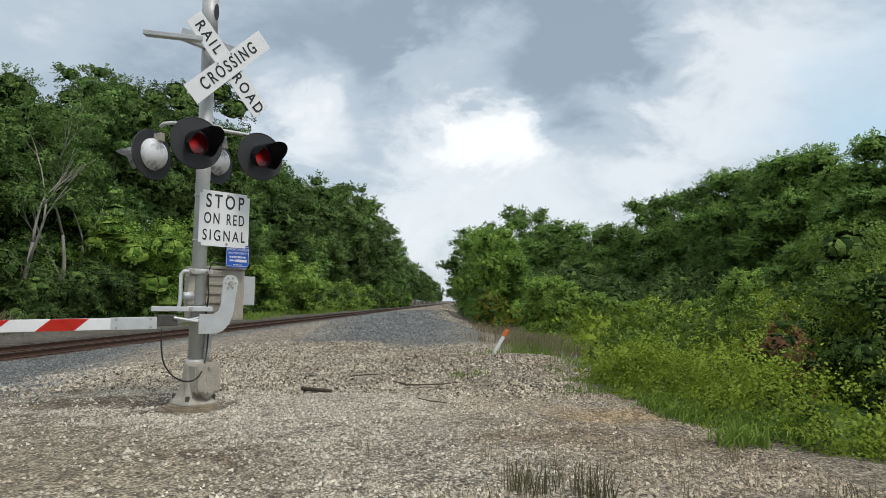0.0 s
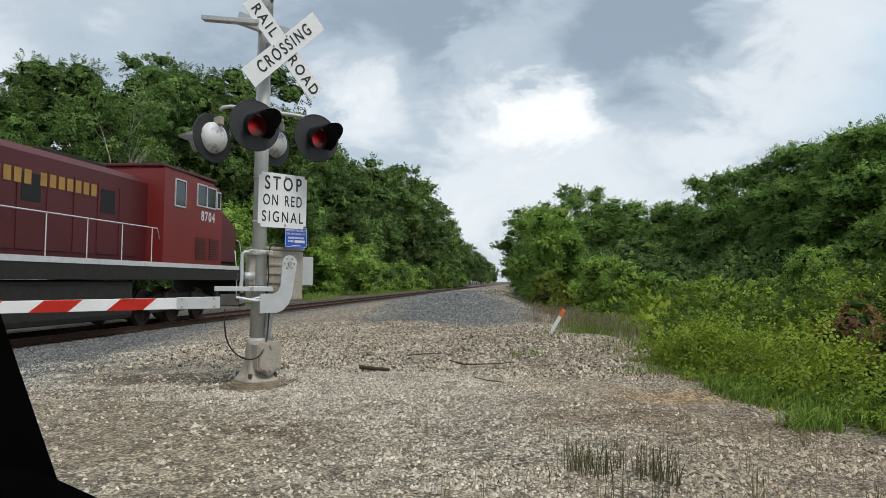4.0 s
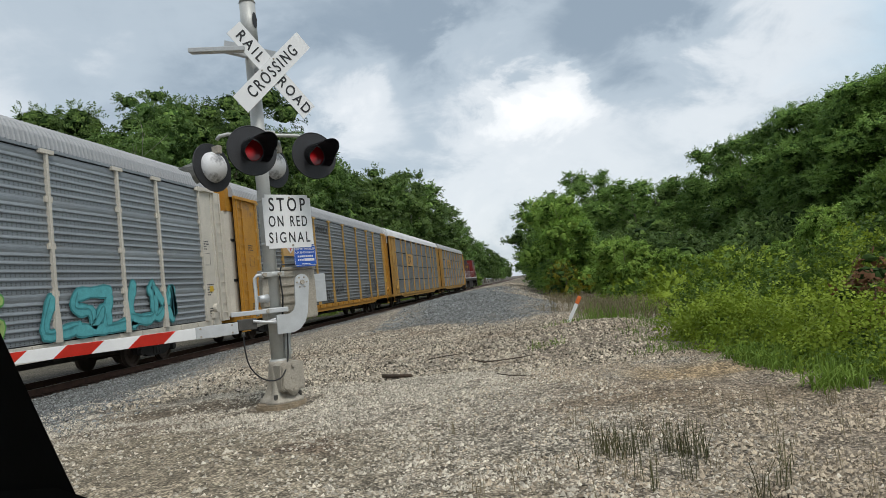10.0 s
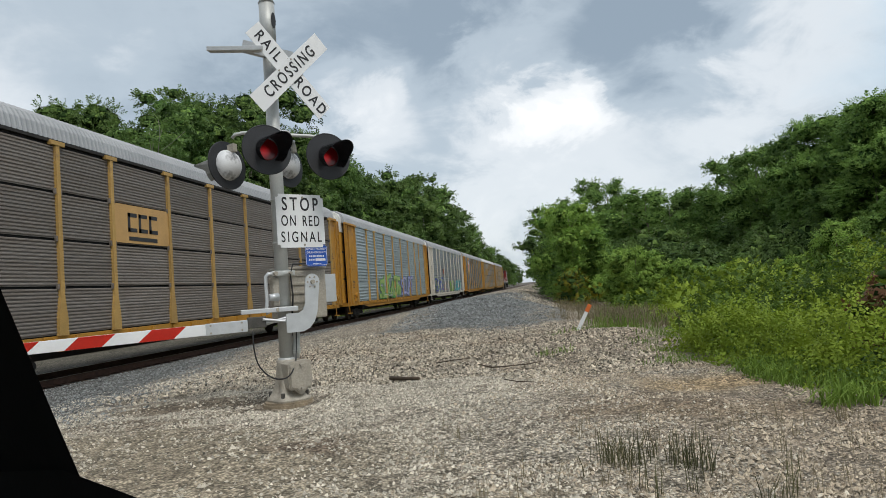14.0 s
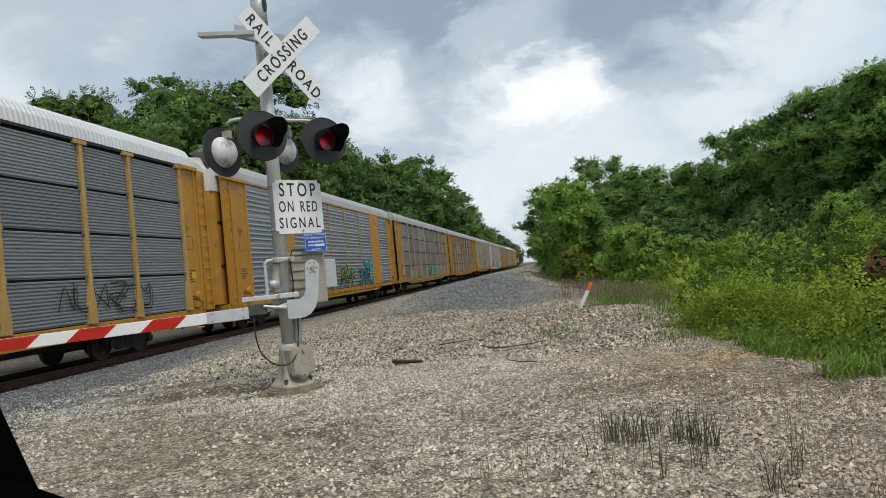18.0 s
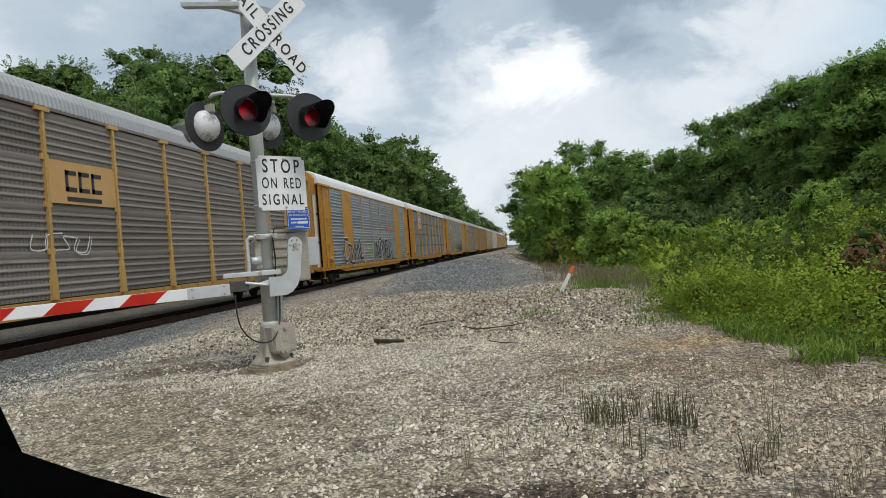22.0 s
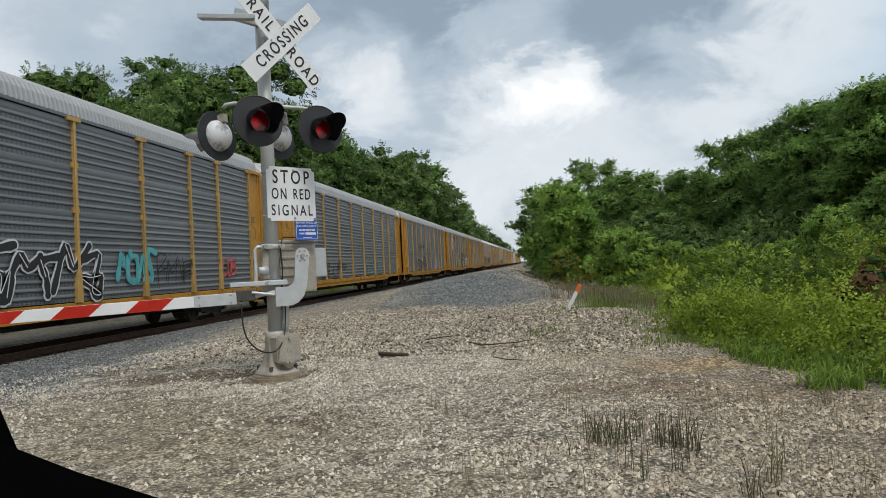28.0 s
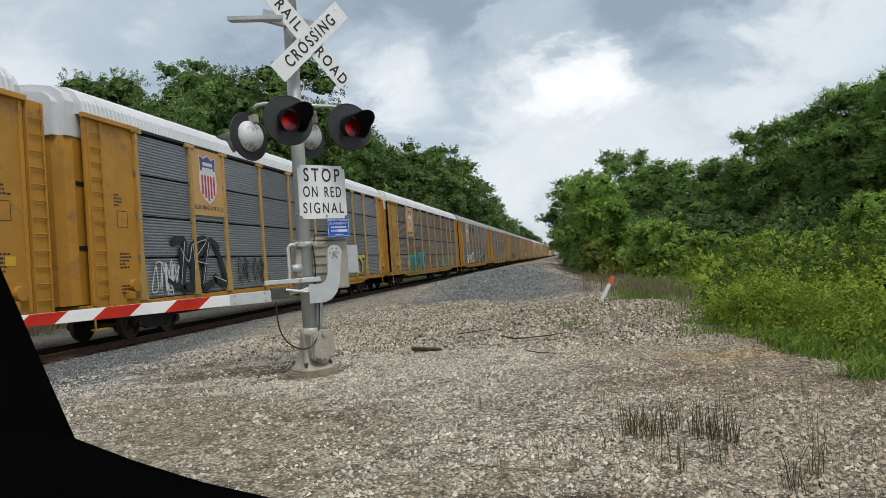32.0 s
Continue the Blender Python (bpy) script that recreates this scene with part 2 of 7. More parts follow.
def ground_material():
    """Crushed limestone, earth and blue-grey ballast, spread by their place on the ground."""
    m = bpy.data.materials.new("gravel_ground")
    m.use_nodes = True
    n, l = m.node_tree.nodes, m.node_tree.links
    b = n["Principled BSDF"]
    geo, sep = n.new("ShaderNodeNewGeometry"), n.new("ShaderNodeSeparateXYZ")
    l.new(geo.outputs["Position"], sep.inputs[0])

    def tex(s, detail=6, r=0.6):
        t = n.new("ShaderNodeTexNoise")
        t.inputs["Scale"].default_value, t.inputs["Detail"].default_value, t.inputs["Roughness"].default_value = s, detail, r
        l.new(geo.outputs["Position"], t.inputs["Vector"])
        return t.outputs["Fac"]

    def rng(src, a, c, lo=0.0, hi=1.0):
        r = n.new("ShaderNodeMapRange")
        for i, v in enumerate((a, c, lo, hi)):
            r.inputs[i + 1].default_value = v
        l.new(src, r.inputs[0])
        return r.outputs[0]

    def math_(op, a, c):
        k = n.new("ShaderNodeMath")
        k.operation = op
        for sock, v in zip(k.inputs, (a, c)):
            if isinstance(v, (int, float)):
                sock.default_value = v
            else:
                l.new(v, sock)
        return k.outputs[0]

    def mix(fac, a, c):
        k = n.new("ShaderNodeMix")
        k.data_type = "RGBA"
        for sock, v in ((k.inputs[0], fac), (k.inputs[6], a), (k.inputs[7], c)):
            if isinstance(v, (int, float)):
                sock.default_value = v
            elif isinstance(v, tuple):
                sock.default_value = (*v, 1)
            else:
                l.new(v, sock)
        return k.outputs[2]
    vor = n.new("ShaderNodeTexVoronoi")
    vor.inputs["Scale"].default_value = 42.0
    l.new(geo.outputs["Position"], vor.inputs["Vector"])
    vor2 = n.new("ShaderNodeTexVoronoi")
    vor2.inputs["Scale"].default_value = 95.0
    l.new(geo.outputs["Position"], vor2.inputs["Vector"])
    tone = n.new("ShaderNodeSeparateColor")
    l.new(vor.outputs["Color"], tone.inputs[0])
    vor3, speck = n.new("ShaderNodeTexVoronoi"), n.new("ShaderNodeSeparateColor")
    vor3.inputs["Scale"].default_value = 15.0
    l.new(geo.outputs["Position"], vor3.inputs["Vector"])
    l.new(vor3.outputs["Color"], speck.inputs[0])
    patch = tex(0.45, 5)
    stone = mix(tone.outputs[0], (0.19, 0.166, 0.126), (0.75, 0.67, 0.54))
    earth = mix(tex(1.7, 7), (0.22, 0.155, 0.10), (0.42, 0.32, 0.225))
    col = mix(rng(patch, 0.44, 0.62), stone, mix(0.45, stone, earth))
    # bare earth: tan sand by the brambles, darker soil where wheels and water have been
    shape = n.new("ShaderNodeVectorMath")
    shape.operation = "MULTIPLY_ADD"
    big = n.new("ShaderNodeTexNoise")
    big.inputs["Scale"].default_value, big.inputs["Detail"].default_value = 1.3, 6
    l.new(geo.outputs["Position"], big.inputs["Vector"])
    l.new(big.outputs["Color"], shape.inputs[0])
    shape.inputs[1].default_value = (1.5, 1.5, 0)
    l.new(geo.outputs["Position"], shape.inputs[2])
    for x, y, rx, ry, tint, amount in EARTH:
        mp = n.new("ShaderNodeVectorMath")
        mp.operation = "SUBTRACT"
        l.new(shape.outputs[0], mp.inputs[0])
        mp.inputs[1].default_value = (x + 0.75, y + 0.75, 0)
        sc = n.new("ShaderNodeVectorMath")
        sc.operation = "MULTIPLY"
        l.new(mp.outputs[0], sc.inputs[0])
        sc.inputs[1].default_value = (1 / rx, 1 / ry, 0)
        ln = n.new("ShaderNodeVectorMath")
        ln.operation = "LENGTH"
        l.new(sc.outputs[0], ln.inputs[0])
        col = mix(math_("MULTIPLY", rng(ln.outputs["Value"], 1.1, 0.45), amount), col, mix(tone.outputs[2], tuple(c * 0.75 for c in tint), tuple(c * 1.2 for c in tint)))
    # grey ballast beside the track
    x_edge = math_("ADD", sep.outputs[0], math_("MULTIPLY", tex(0.6, 5), 3.0))
    near = rng(math_("ADD", x_edge, rng(sep.outputs[1], 9.0, 22.0, 0.0, 4.4)), -3.9, -5.0)
    berm = math_("MULTIPLY", rng(x_edge, 1.3, 0.5), rng(math_("ADD", sep.outputs[1], math_("MULTIPLY", tex(0.4, 4), 6.0)), 20.2, 22.2))
    berm = math_("MULTIPLY", berm, math_("MULTIPLY", rng(sep.outputs[1], 38.0, 31.0), rng(x_edge, -3.4, -1.8)))
    bal = math_("MAXIMUM", near, berm)
    ballast = mix(tone.outputs[1], (0.035, 0.036, 0.035), (0.37, 0.375, 0.36))
    rust = rng(x_edge, -9.0, -10.4)
    ballast = mix(math_("MULTIPLY", rust, rng(tex(1.4), 0.35, 0.6)), ballast, (0.075, 0.05, 0.04))
    col = mix(bal, col, ballast)
    # soil and dead leaves under the brush
    col = mix(math_("MULTIPLY", rng(sep.outputs[0], 2.0, 3.6), rng(sep.outputs[1], 4.0, 7.5)), col, mix(tex(3.0), (0.05, 0.045, 0.025), (0.12, 0.10, 0.05)))
    col = mix(rng(sep.outputs[0], -15.6, -17.2), col, mix(tex(0.9), (0.12, 0.108, 0.08), (0.31, 0.285, 0.24)))
    # shade between stones put into the colour, darker towards cell rims; random specks
    gap_shade_speck = math_("MULTIPLY", rng(vor.outputs["Distance"], 0.15, 0.72, 1.10, 0.34), rng(speck.outputs[0], 0.1, 0.9, 0.62, 1.28))
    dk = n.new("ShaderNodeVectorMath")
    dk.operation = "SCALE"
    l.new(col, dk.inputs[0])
    l.new(gap_shade_speck, dk.inputs["Scale"])
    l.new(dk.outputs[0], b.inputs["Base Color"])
    b.inputs["Roughness"].default_value = 0.95
    b.inputs["Specular IOR Level"].default_value = 0.15
    h = math_("ADD", math_("MULTIPLY", vor.outputs["Distance"], -1.0), math_("MULTIPLY", vor2.outputs["Distance"], -0.4))
    bp = n.new("ShaderNodeBump")
    bp.inputs["Strength"].default_value, bp.inputs["Distance"].default_value = 1.0, 0.016
    l.new(h, bp.inputs["Height"])
    l.new(bp.outputs[0], b.inputs["Normal"])
    return m


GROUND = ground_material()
STONE = material("limestone", (0.575, 0.525, 0.43), 0.9, vary=0.2, scale=0.9, island=0.42, fine=120, spec=0.2, dirt=(0.40, 0.345, 0.27), dirt_amount=0.50, dirt_scale=0.6)
STONE_WARM = material("earth_stained_limestone", (0.43, 0.362, 0.27), 0.9, vary=0.25, scale=0.8, island=0.5, fine=120, spec=0.2, dirt=(0.27, 0.215, 0.155), dirt_amount=0.65, dirt_scale=0.6)
STONE_DIM = material("dusty_limestone", (0.41, 0.36, 0.28), 0.9, vary=0.25, scale=0.7, island=0.85, fine=120, spec=0.2, dirt=(0.26, 0.21, 0.155), dirt_amount=0.7, dirt_scale=0.5)
BALLAST = material("grey_ballast_stone", (0.225, 0.238, 0.232), 0.9, vary=0.15, scale=9, island=0.6, fine=120, spec=0.2)
RAIL = material("rusty_rail", (0.095, 0.05, 0.033), 0.75, 0.3, dirt=(0.07, 0.04, 0.03), dirt_scale=3, fine=50)
RAILHEAD = material("worn_rail_head", (0.30, 0.27, 0.25), 0.35, 0.9, vary=0.1)
TIE = material("weathered_tie", (0.12, 0.085, 0.065), 0.95, vary=0.35, scale=5, stretch=(0.3, 3, 3), per_object=0.25)
GALV = material("galvanised_steel", (0.47, 0.48, 0.46), 0.5, 0.3, grit=0.10, vary=0.12, scale=3, dirt=(0.30, 0.28, 0.25), dirt_amount=0.35, fine=90)
WHITE = material("white_sign_sheeting", (0.76, 0.77, 0.77), 0.55, grit=0.03, vary=0.05, scale=3, dirt=(0.55, 0.55, 0.52), dirt_amount=0.28, bump=0.03)
BLACK = material("black_paint", (0.022, 0.023, 0.026), 0.55, vary=0.2, dirt=(0.06, 0.06, 0.06), dirt_amount=0.3)
INK = material("black_ink", (0.02, 0.02, 0.022), 0.5, vary=0.1, bump=0)
RED = material("red_reflective_sheeting", (0.80, 0.045, 0.022), 0.45, vary=0.06, scale=4, bump=0.02, grit=0.06)
BLUE = material("blue_sign_sheeting", (0.015, 0.10, 0.50), 0.45, vary=0.06, bump=0.03)
PALE = material("pale_lettering", (0.75, 0.76, 0.78), 0.6, vary=0.05, bump=0)
CONCRETE = material("stained_concrete", (0.27, 0.215, 0.145), 0.95, vary=0.25, scale=7, dirt=(0.22, 0.17, 0.12), dirt_amount=0.5, dirt_scale=4, bump=0.4)
CASTGREY = material("painted_cast_iron", (0.42, 0.385, 0.32), 0.7, 0.2, vary=0.12, dirt=(0.27, 0.23, 0.18), dirt_amount=0.35, dirt_scale=4)
CABLE = material("black_rubber", (0.015, 0.015, 0.016), 0.5, vary=0.1, bump=0)
LENS_RED = lens_material()
ALU = material("weathered_aluminium", (0.58, 0.60, 0.61), 0.45, 0.4, grit=0.08, vary=0.1, dirt=(0.35, 0.34, 0.33), dirt_amount=0.35, fine=100)
ORANGE = material("orange_marker_cap", (0.75, 0.17, 0.03), 0.6, vary=0.1)
BARK = material("grey_bark", (0.20, 0.165, 0.13), 0.95, vary=0.35, scale=4, stretch=(3, 3, 0.6), bump=0.6, fine=30)
BARKPALE = material("pale_bark", (0.34, 0.32, 0.27), 0.95, vary=0.3, scale=3, stretch=(2, 2, 0.6), bump=0.5, fine=30)
DEADWOOD = material("dead_wood", (0.080, 0.058, 0.040), 0.95, vary=0.35, scale=8, bump=0.4)
LEAF = leaf_material("oak_leaves", (0.052, 0.118, 0.026), (0.235, 0.38, 0.085))
LEAF_MID = leaf_material("mid_green_leaves", (0.045, 0.10, 0.026), (0.21, 0.335, 0.088))
LEAF_DARK = leaf_material("dark_leaves", (0.028, 0.060, 0.018), (0.145, 0.225, 0.060))
LEAF_BRIGHT = leaf_material("bright_leaves", (0.13, 0.25, 0.036), (0.36, 0.53, 0.11))
BRAMBLE = leaf_material("bramble_leaves", (0.125, 0.20, 0.016), (0.37, 0.47, 0.058))
BRAMBLE_DARK = leaf_material("dark_bramble_leaves", (0.035, 0.078, 0.014), (0.17, 0.265, 0.045))


def shaded_core_material(name, dark, mid, light):
    """Solid cores behind the outer sprays: leaf-sized cells of many greens, with deep relief; the dark cells stand in
    for inner shade.
    """
    m = bpy.data.materials.new(name)
    m.use_nodes = True
    n, l = m.node_tree.nodes, m.node_tree.links
    b = n["Principled BSDF"]
    tc, vo, sep, ra, bp = n.new("ShaderNodeTexCoord"), n.new("ShaderNodeTexVoronoi"), n.new("ShaderNodeSeparateColor"), n.new("ShaderNodeValToRGB"), n.new("ShaderNodeBump")
    vo.inputs["Scale"].default_value = 5.0
    l.new(tc.outputs["Object"], vo.inputs["Vector"])
    l.new(vo.outputs["Color"], sep.inputs[0])
    l.new(sep.outputs[0], ra.inputs[0])
    e = ra.color_ramp.elements
    e[0].position, e[0].color, e[1].position, e[1].color = 0.25, (*dark, 1), 1.0, (*light, 1)
    k = e.new(0.6)
    k.color = (*mid, 1)
    l.new(ra.outputs[0], b.inputs["Base Color"])
    b.inputs["Roughness"].default_value, b.inputs["Specular IOR Level"].default_value = 0.9, 0.1
    bp.inputs["Strength"].default_value, bp.inputs["Distance"].default_value = 1.0, 0.25
    bp.invert = True
    l.new(vo.outputs["Distance"], bp.inputs["Height"])
    l.new(bp.outputs[0], b.inputs["Normal"])
    return m


BRIGHT_CORE = shaded_core_material("shaded_bright_core", (0.06, 0.12, 0.02), (0.14, 0.22, 0.04), (0.25, 0.36, 0.07))
MID_CORE = shaded_core_material("shaded_mid_core", (0.05, 0.105, 0.025), (0.13, 0.23, 0.052), (0.24, 0.37, 0.09))
LEAF_CORE = shaded_core_material("shaded_leaf_core", (0.024, 0.050, 0.013), (0.070, 0.122, 0.030), (0.145, 0.22, 0.055))
LEAF_YELLOW = leaf_material("yellow_leaves", (0.16, 0.15, 0.015), (0.40, 0.33, 0.02))
GRASS = leaf_material("green_grass", (0.08, 0.15, 0.018), (0.26, 0.38, 0.07), 0.35)
DRYGRASS = leaf_material("dry_grass", (0.10, 0.085, 0.045), (0.32, 0.27, 0.17), 0.25)
REEDS = leaf_material("dark_rushes", (0.045, 0.05, 0.022), (0.17, 0.165, 0.075), 0.2)
LEAF_RUST = leaf_material("rusty_leaves", (0.085, 0.040, 0.022), (0.22, 0.11, 0.055), 0.25)

# ---- shaping helpers ----
def part(name, bm, mat, parent=None, label=""):
    """One mesh object out of a bmesh, under a thing or a part."""
    me = bm
    if isinstance(bm, bmesh.types.BMesh):
        me = bpy.data.meshes.new(name)
        bm.to_mesh(me)
        bm.free()
        if mat:
            me.materials.append(mat)
    ob = new(name, me)
    ob.parent = parent
    if label:
        tagged(ob, label)
    return ob


def mesh_of(name, verts, faces, mat, smooth=False):
    me = bpy.data.meshes.new(name)
    me.from_pydata([tuple(v) for v in verts], [], faces)
    if mat:
        me.materials.append(mat)
    if smooth:
        me.polygons.foreach_set("use_smooth", [True] * len(me.polygons))
    return me


def quads_mesh(name, v, mats, ids=None, outward=None):
    """A mesh of loose quads from an (n, 4, 3) array; outward bends each one's shading normal towards its clump's round form."""
    v = np.asarray(v, np.float32)
    k = len(v)
    me = bpy.data.meshes.new(name)
    me.vertices.add(4 * k), me.loops.add(4 * k), me.polygons.add(k)
    me.vertices.foreach_set("co", v.reshape(-1))
    me.loops.foreach_set("vertex_index", np.arange(4 * k, dtype=np.int32))
    me.polygons.foreach_set("loop_start", np.arange(0, 4 * k, 4, dtype=np.int32))
    for m in mats:
        me.materials.append(m)
    if ids is not None:
        me.polygons.foreach_set("material_index", np.asarray(ids, np.int32))
    me.update(calc_edges=True)
    if outward is not None:
        face = np.cross(v[:, 2] - v[:, 0], v[:, 3] - v[:, 1])
        face /= np.linalg.norm(face, axis=1, keepdims=True) + 1e-9
        soft = face * np.sign((face * outward).sum(1, keepdims=True) + 1e-9) * 0.55 + outward
        soft /= np.linalg.norm(soft, axis=1, keepdims=True) + 1e-9
        me.polygons.foreach_set("use_smooth", np.ones(k, bool))
        me.normals_split_custom_set_from_vertices(np.repeat(soft, 4, axis=0).tolist())
    return me


def thing(name, label, category, group="", at=None, kind=""):
    ob = tagged(new(name), label, category, group, kind)
    ob.empty_display_size = 0.2
    if at is not None:
        ob.matrix_basis = at
    return ob


def box(bm, x0, x1, y0, y1, z0, z1, bevel=0.0, m=None):
    r = bmesh.ops.create_cube(bm, size=1, matrix=Matrix.Translation(((x0 + x1) / 2, (y0 + y1) / 2, (z0 + z1) / 2)) @ Matrix.Diagonal((x1 - x0, y1 - y0, z1 - z0, 1)))
    if bevel:
        es = list({e for v in r["verts"] for e in v.link_edges})
        r2 = bmesh.ops.bevel(bm, geom=es, offset=bevel, segments=2, affect="EDGES", profile=0.6)
        if m is not None:
            bmesh.ops.transform(bm, matrix=m, verts=list({v for f in r2["faces"] for v in f.verts} | {v for v in r["verts"] if v.is_valid}))
    elif m is not None:
        bmesh.ops.transform(bm, matrix=m, verts=r["verts"])
    return bm


def boxed(*a, **k):
    return box(bmesh.new(), *a, **k)


def tube(bm, a, b, r0, r1=None, seg=14, caps=True):
    a, b = Vector(a), Vector(b)
    d = b - a
    m = Matrix.Translation((a + b) / 2) @ d.to_track_quat("Z", "Y").to_matrix().to_4x4()
    bmesh.ops.create_cone(bm, cap_ends=caps, segments=seg, radius1=r0, radius2=r0 if r1 is None else r1, depth=d.length, matrix=m)
    return bm


def smooth(bm):
    for f in bm.faces:
        f.smooth = len(f.verts) == 4
    return bm


def prism(bm, outline, y0, y1, plane="xz"):
    """An outline in (x, z), (y, z) or (x, y), drawn out along the third axis."""
    def at(p, q):
        return {"xz": (p[0], q, p[1]), "yz": (q, p[0], p[1]), "xy": (p[0], p[1], q)}[plane]
    a = [bm.verts.new(at(p, y0)) for p in outline]
    b = [bm.verts.new(at(p, y1)) for p in outline]
    k = len(outline)
    fs = [bm.faces.new(a[::-1]), bm.faces.new(b)]
    fs += [bm.faces.new((a[i], a[(i + 1) % k], b[(i + 1) % k], b[i])) for i in range(k)]
    bmesh.ops.recalc_face_normals(bm, faces=fs)
    return bm


def ribbon(bm, pts, radius, seg=6):
    """A bent rod through the points."""
    pts = [Vector(p) for p in pts]
    rings = []
    for i, p in enumerate(pts):
        d = (pts[min(i + 1, len(pts) - 1)] - pts[max(i - 1, 0)]).normalized()
        u = d.orthogonal().normalized() if not rings else (prev - d * prev.dot(d)).normalized()
        prev = u
        w = d.cross(u)
        r = radius[i] if isinstance(radius, (list, tuple)) else radius
        rings.append([bm.verts.new(p + r * (math.cos(6.2832 * k / seg) * u + math.sin(6.2832 * k / seg) * w)) for k in range(seg)])
    for a, b in zip(rings, rings[1:]):
        for k in range(seg):
            f = bm.faces.new((a[k], a[(k + 1) % seg], b[(k + 1) % seg], b[k]))
            f.smooth = True
    bm.faces.new(rings[0][::-1]), bm.faces.new(rings[-1])
    return bm


FONT_CACHE = {}


def writing(text, size, mat, parent, m, depth=0.002, name="lettering", spread=1.0, bold=0.0, squeeze=1.0):
    """Built-in font, turned into a mesh that stands slightly proud in the xz plane."""
    key = (text, size, spread, bold)
    if key not in FONT_CACHE:
        cu = bpy.data.curves.new(name, "FONT")
        cu.body, cu.size, cu.align_x, cu.align_y, cu.extrude, cu.space_character, cu.offset = text, size, "CENTER", "CENTER", depth, spread, bold
        tmp = bpy.data.objects.new("tmp_text", cu)
        scene.collection.objects.link(tmp)
        me = bpy.data.meshes.new_from_object(tmp.evaluated_get(bpy.context.evaluated_depsgraph_get()))
        bpy.data.objects.remove(tmp)
        me.name = name
        FONT_CACHE[key] = me
    me = FONT_CACHE[key].copy()
    me.materials.clear()
    me.materials.append(mat)
    ob = new(name, me)
    ob.parent = parent
    ob.matrix_basis = m @ pose(0, 0, 0, 90, 0, 0) @ Matrix.Diagonal((squeeze, 1, 1, 1))
    return ob


# ---- ground ----
TRACK_X, RAIL_Z = -13.15, -0.40


def step(a, b, v):
    t = np.clip((v - a) / (b - a), 0, 1)
    return t * t * (3 - 2 * t)


def ground_z(x, y):
    """Height of the ground: gravel lot, berm beside the track, ballast shoulder, ditch under the brush."""
    x, y = np.asarray(x, float), np.asarray(y, float)
    z = -0.10 * step(-4.0, -6.5, x) - 0.33 * step(-6.0, -10.8, x)
    z = z - 0.16 * step(-10.9, -11.8, x)
    z = z + 0.70 * step(17.6, 24.5, y) * step(52.0, 42.0, y) * step(1.3, -1.8, x) * step(-8.5, -2.2, x)
    z = z + 0.16 * step(30.0, 60.0, y) * step(0.8, -1.8, x) * step(-9.0, -4.5, x)
    z = z + 0.05 * np.exp(-((x + 1.2) ** 2 + (y - 6.6) ** 2) / 3.0)
    z = z + 0.24 * np.exp(-((x - 0.9) ** 2 / 1.1 + (y - 12.4) ** 2 / 2.2)) + 0.10 * np.exp(-((x + 0.4) ** 2 / 2.5 + (y - 11.0) ** 2 / 0.8))
    z = z + 0.016 * (np.sin(3.1 * x + 1.7 * np.sin(1.3 * y)) * np.sin(2.7 * y + 1.1 * x) + np.sin(5.3 * x - 2.2 * y) * np.sin(4.1 * y + 2.0 * x)) * step(-10.5, -9, x)
    z = z - 0.25 * step(2.2, 5.0, x) * step(3.0, 7.0, y)
    z = z + 0.02 * np.sin(1.7 * x + 0.6 * y) * np.sin(0.9 * y - 0.5 * x) * step(-9.5, -8, x)
    return z


def axis_steps(lo, hi, a, b, fine, coarse):
    inner = np.arange(a, b, fine)
    g = [v for v in np.geomspace(fine, hi - b, coarse)]
    h = [v for v in np.geomspace(fine, a - lo, coarse)]
    return np.concatenate([[a - v for v in h[::-1]], inner, [b + v for v in g]])


def build_ground():
    xs, ys = axis_steps(-1500, 1500, -16, 8, 0.2, 36), axis_steps(-1500, 2500, 2, 32, 0.2, 40)
    gx, gy = np.meshgrid(xs, ys, indexing="ij")
    rng = np.random.default_rng(4)
    gz = ground_z(gx, gy) + rng.normal(0, 0.006, gx.shape) * (np.abs(gx) < 9)
    v = np.stack([gx, gy, gz], -1).reshape(-1, 3)
    a, b = gx.shape
    i = (np.arange(a - 1)[:, None] * b + np.arange(b - 1)).reshape(-1)
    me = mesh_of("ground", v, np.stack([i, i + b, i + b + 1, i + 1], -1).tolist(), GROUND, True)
    tagged(new("ground", me), "pale crushed-stone gravel lot with earth patches beside the railway", "ground", kind="structure")


build_ground()


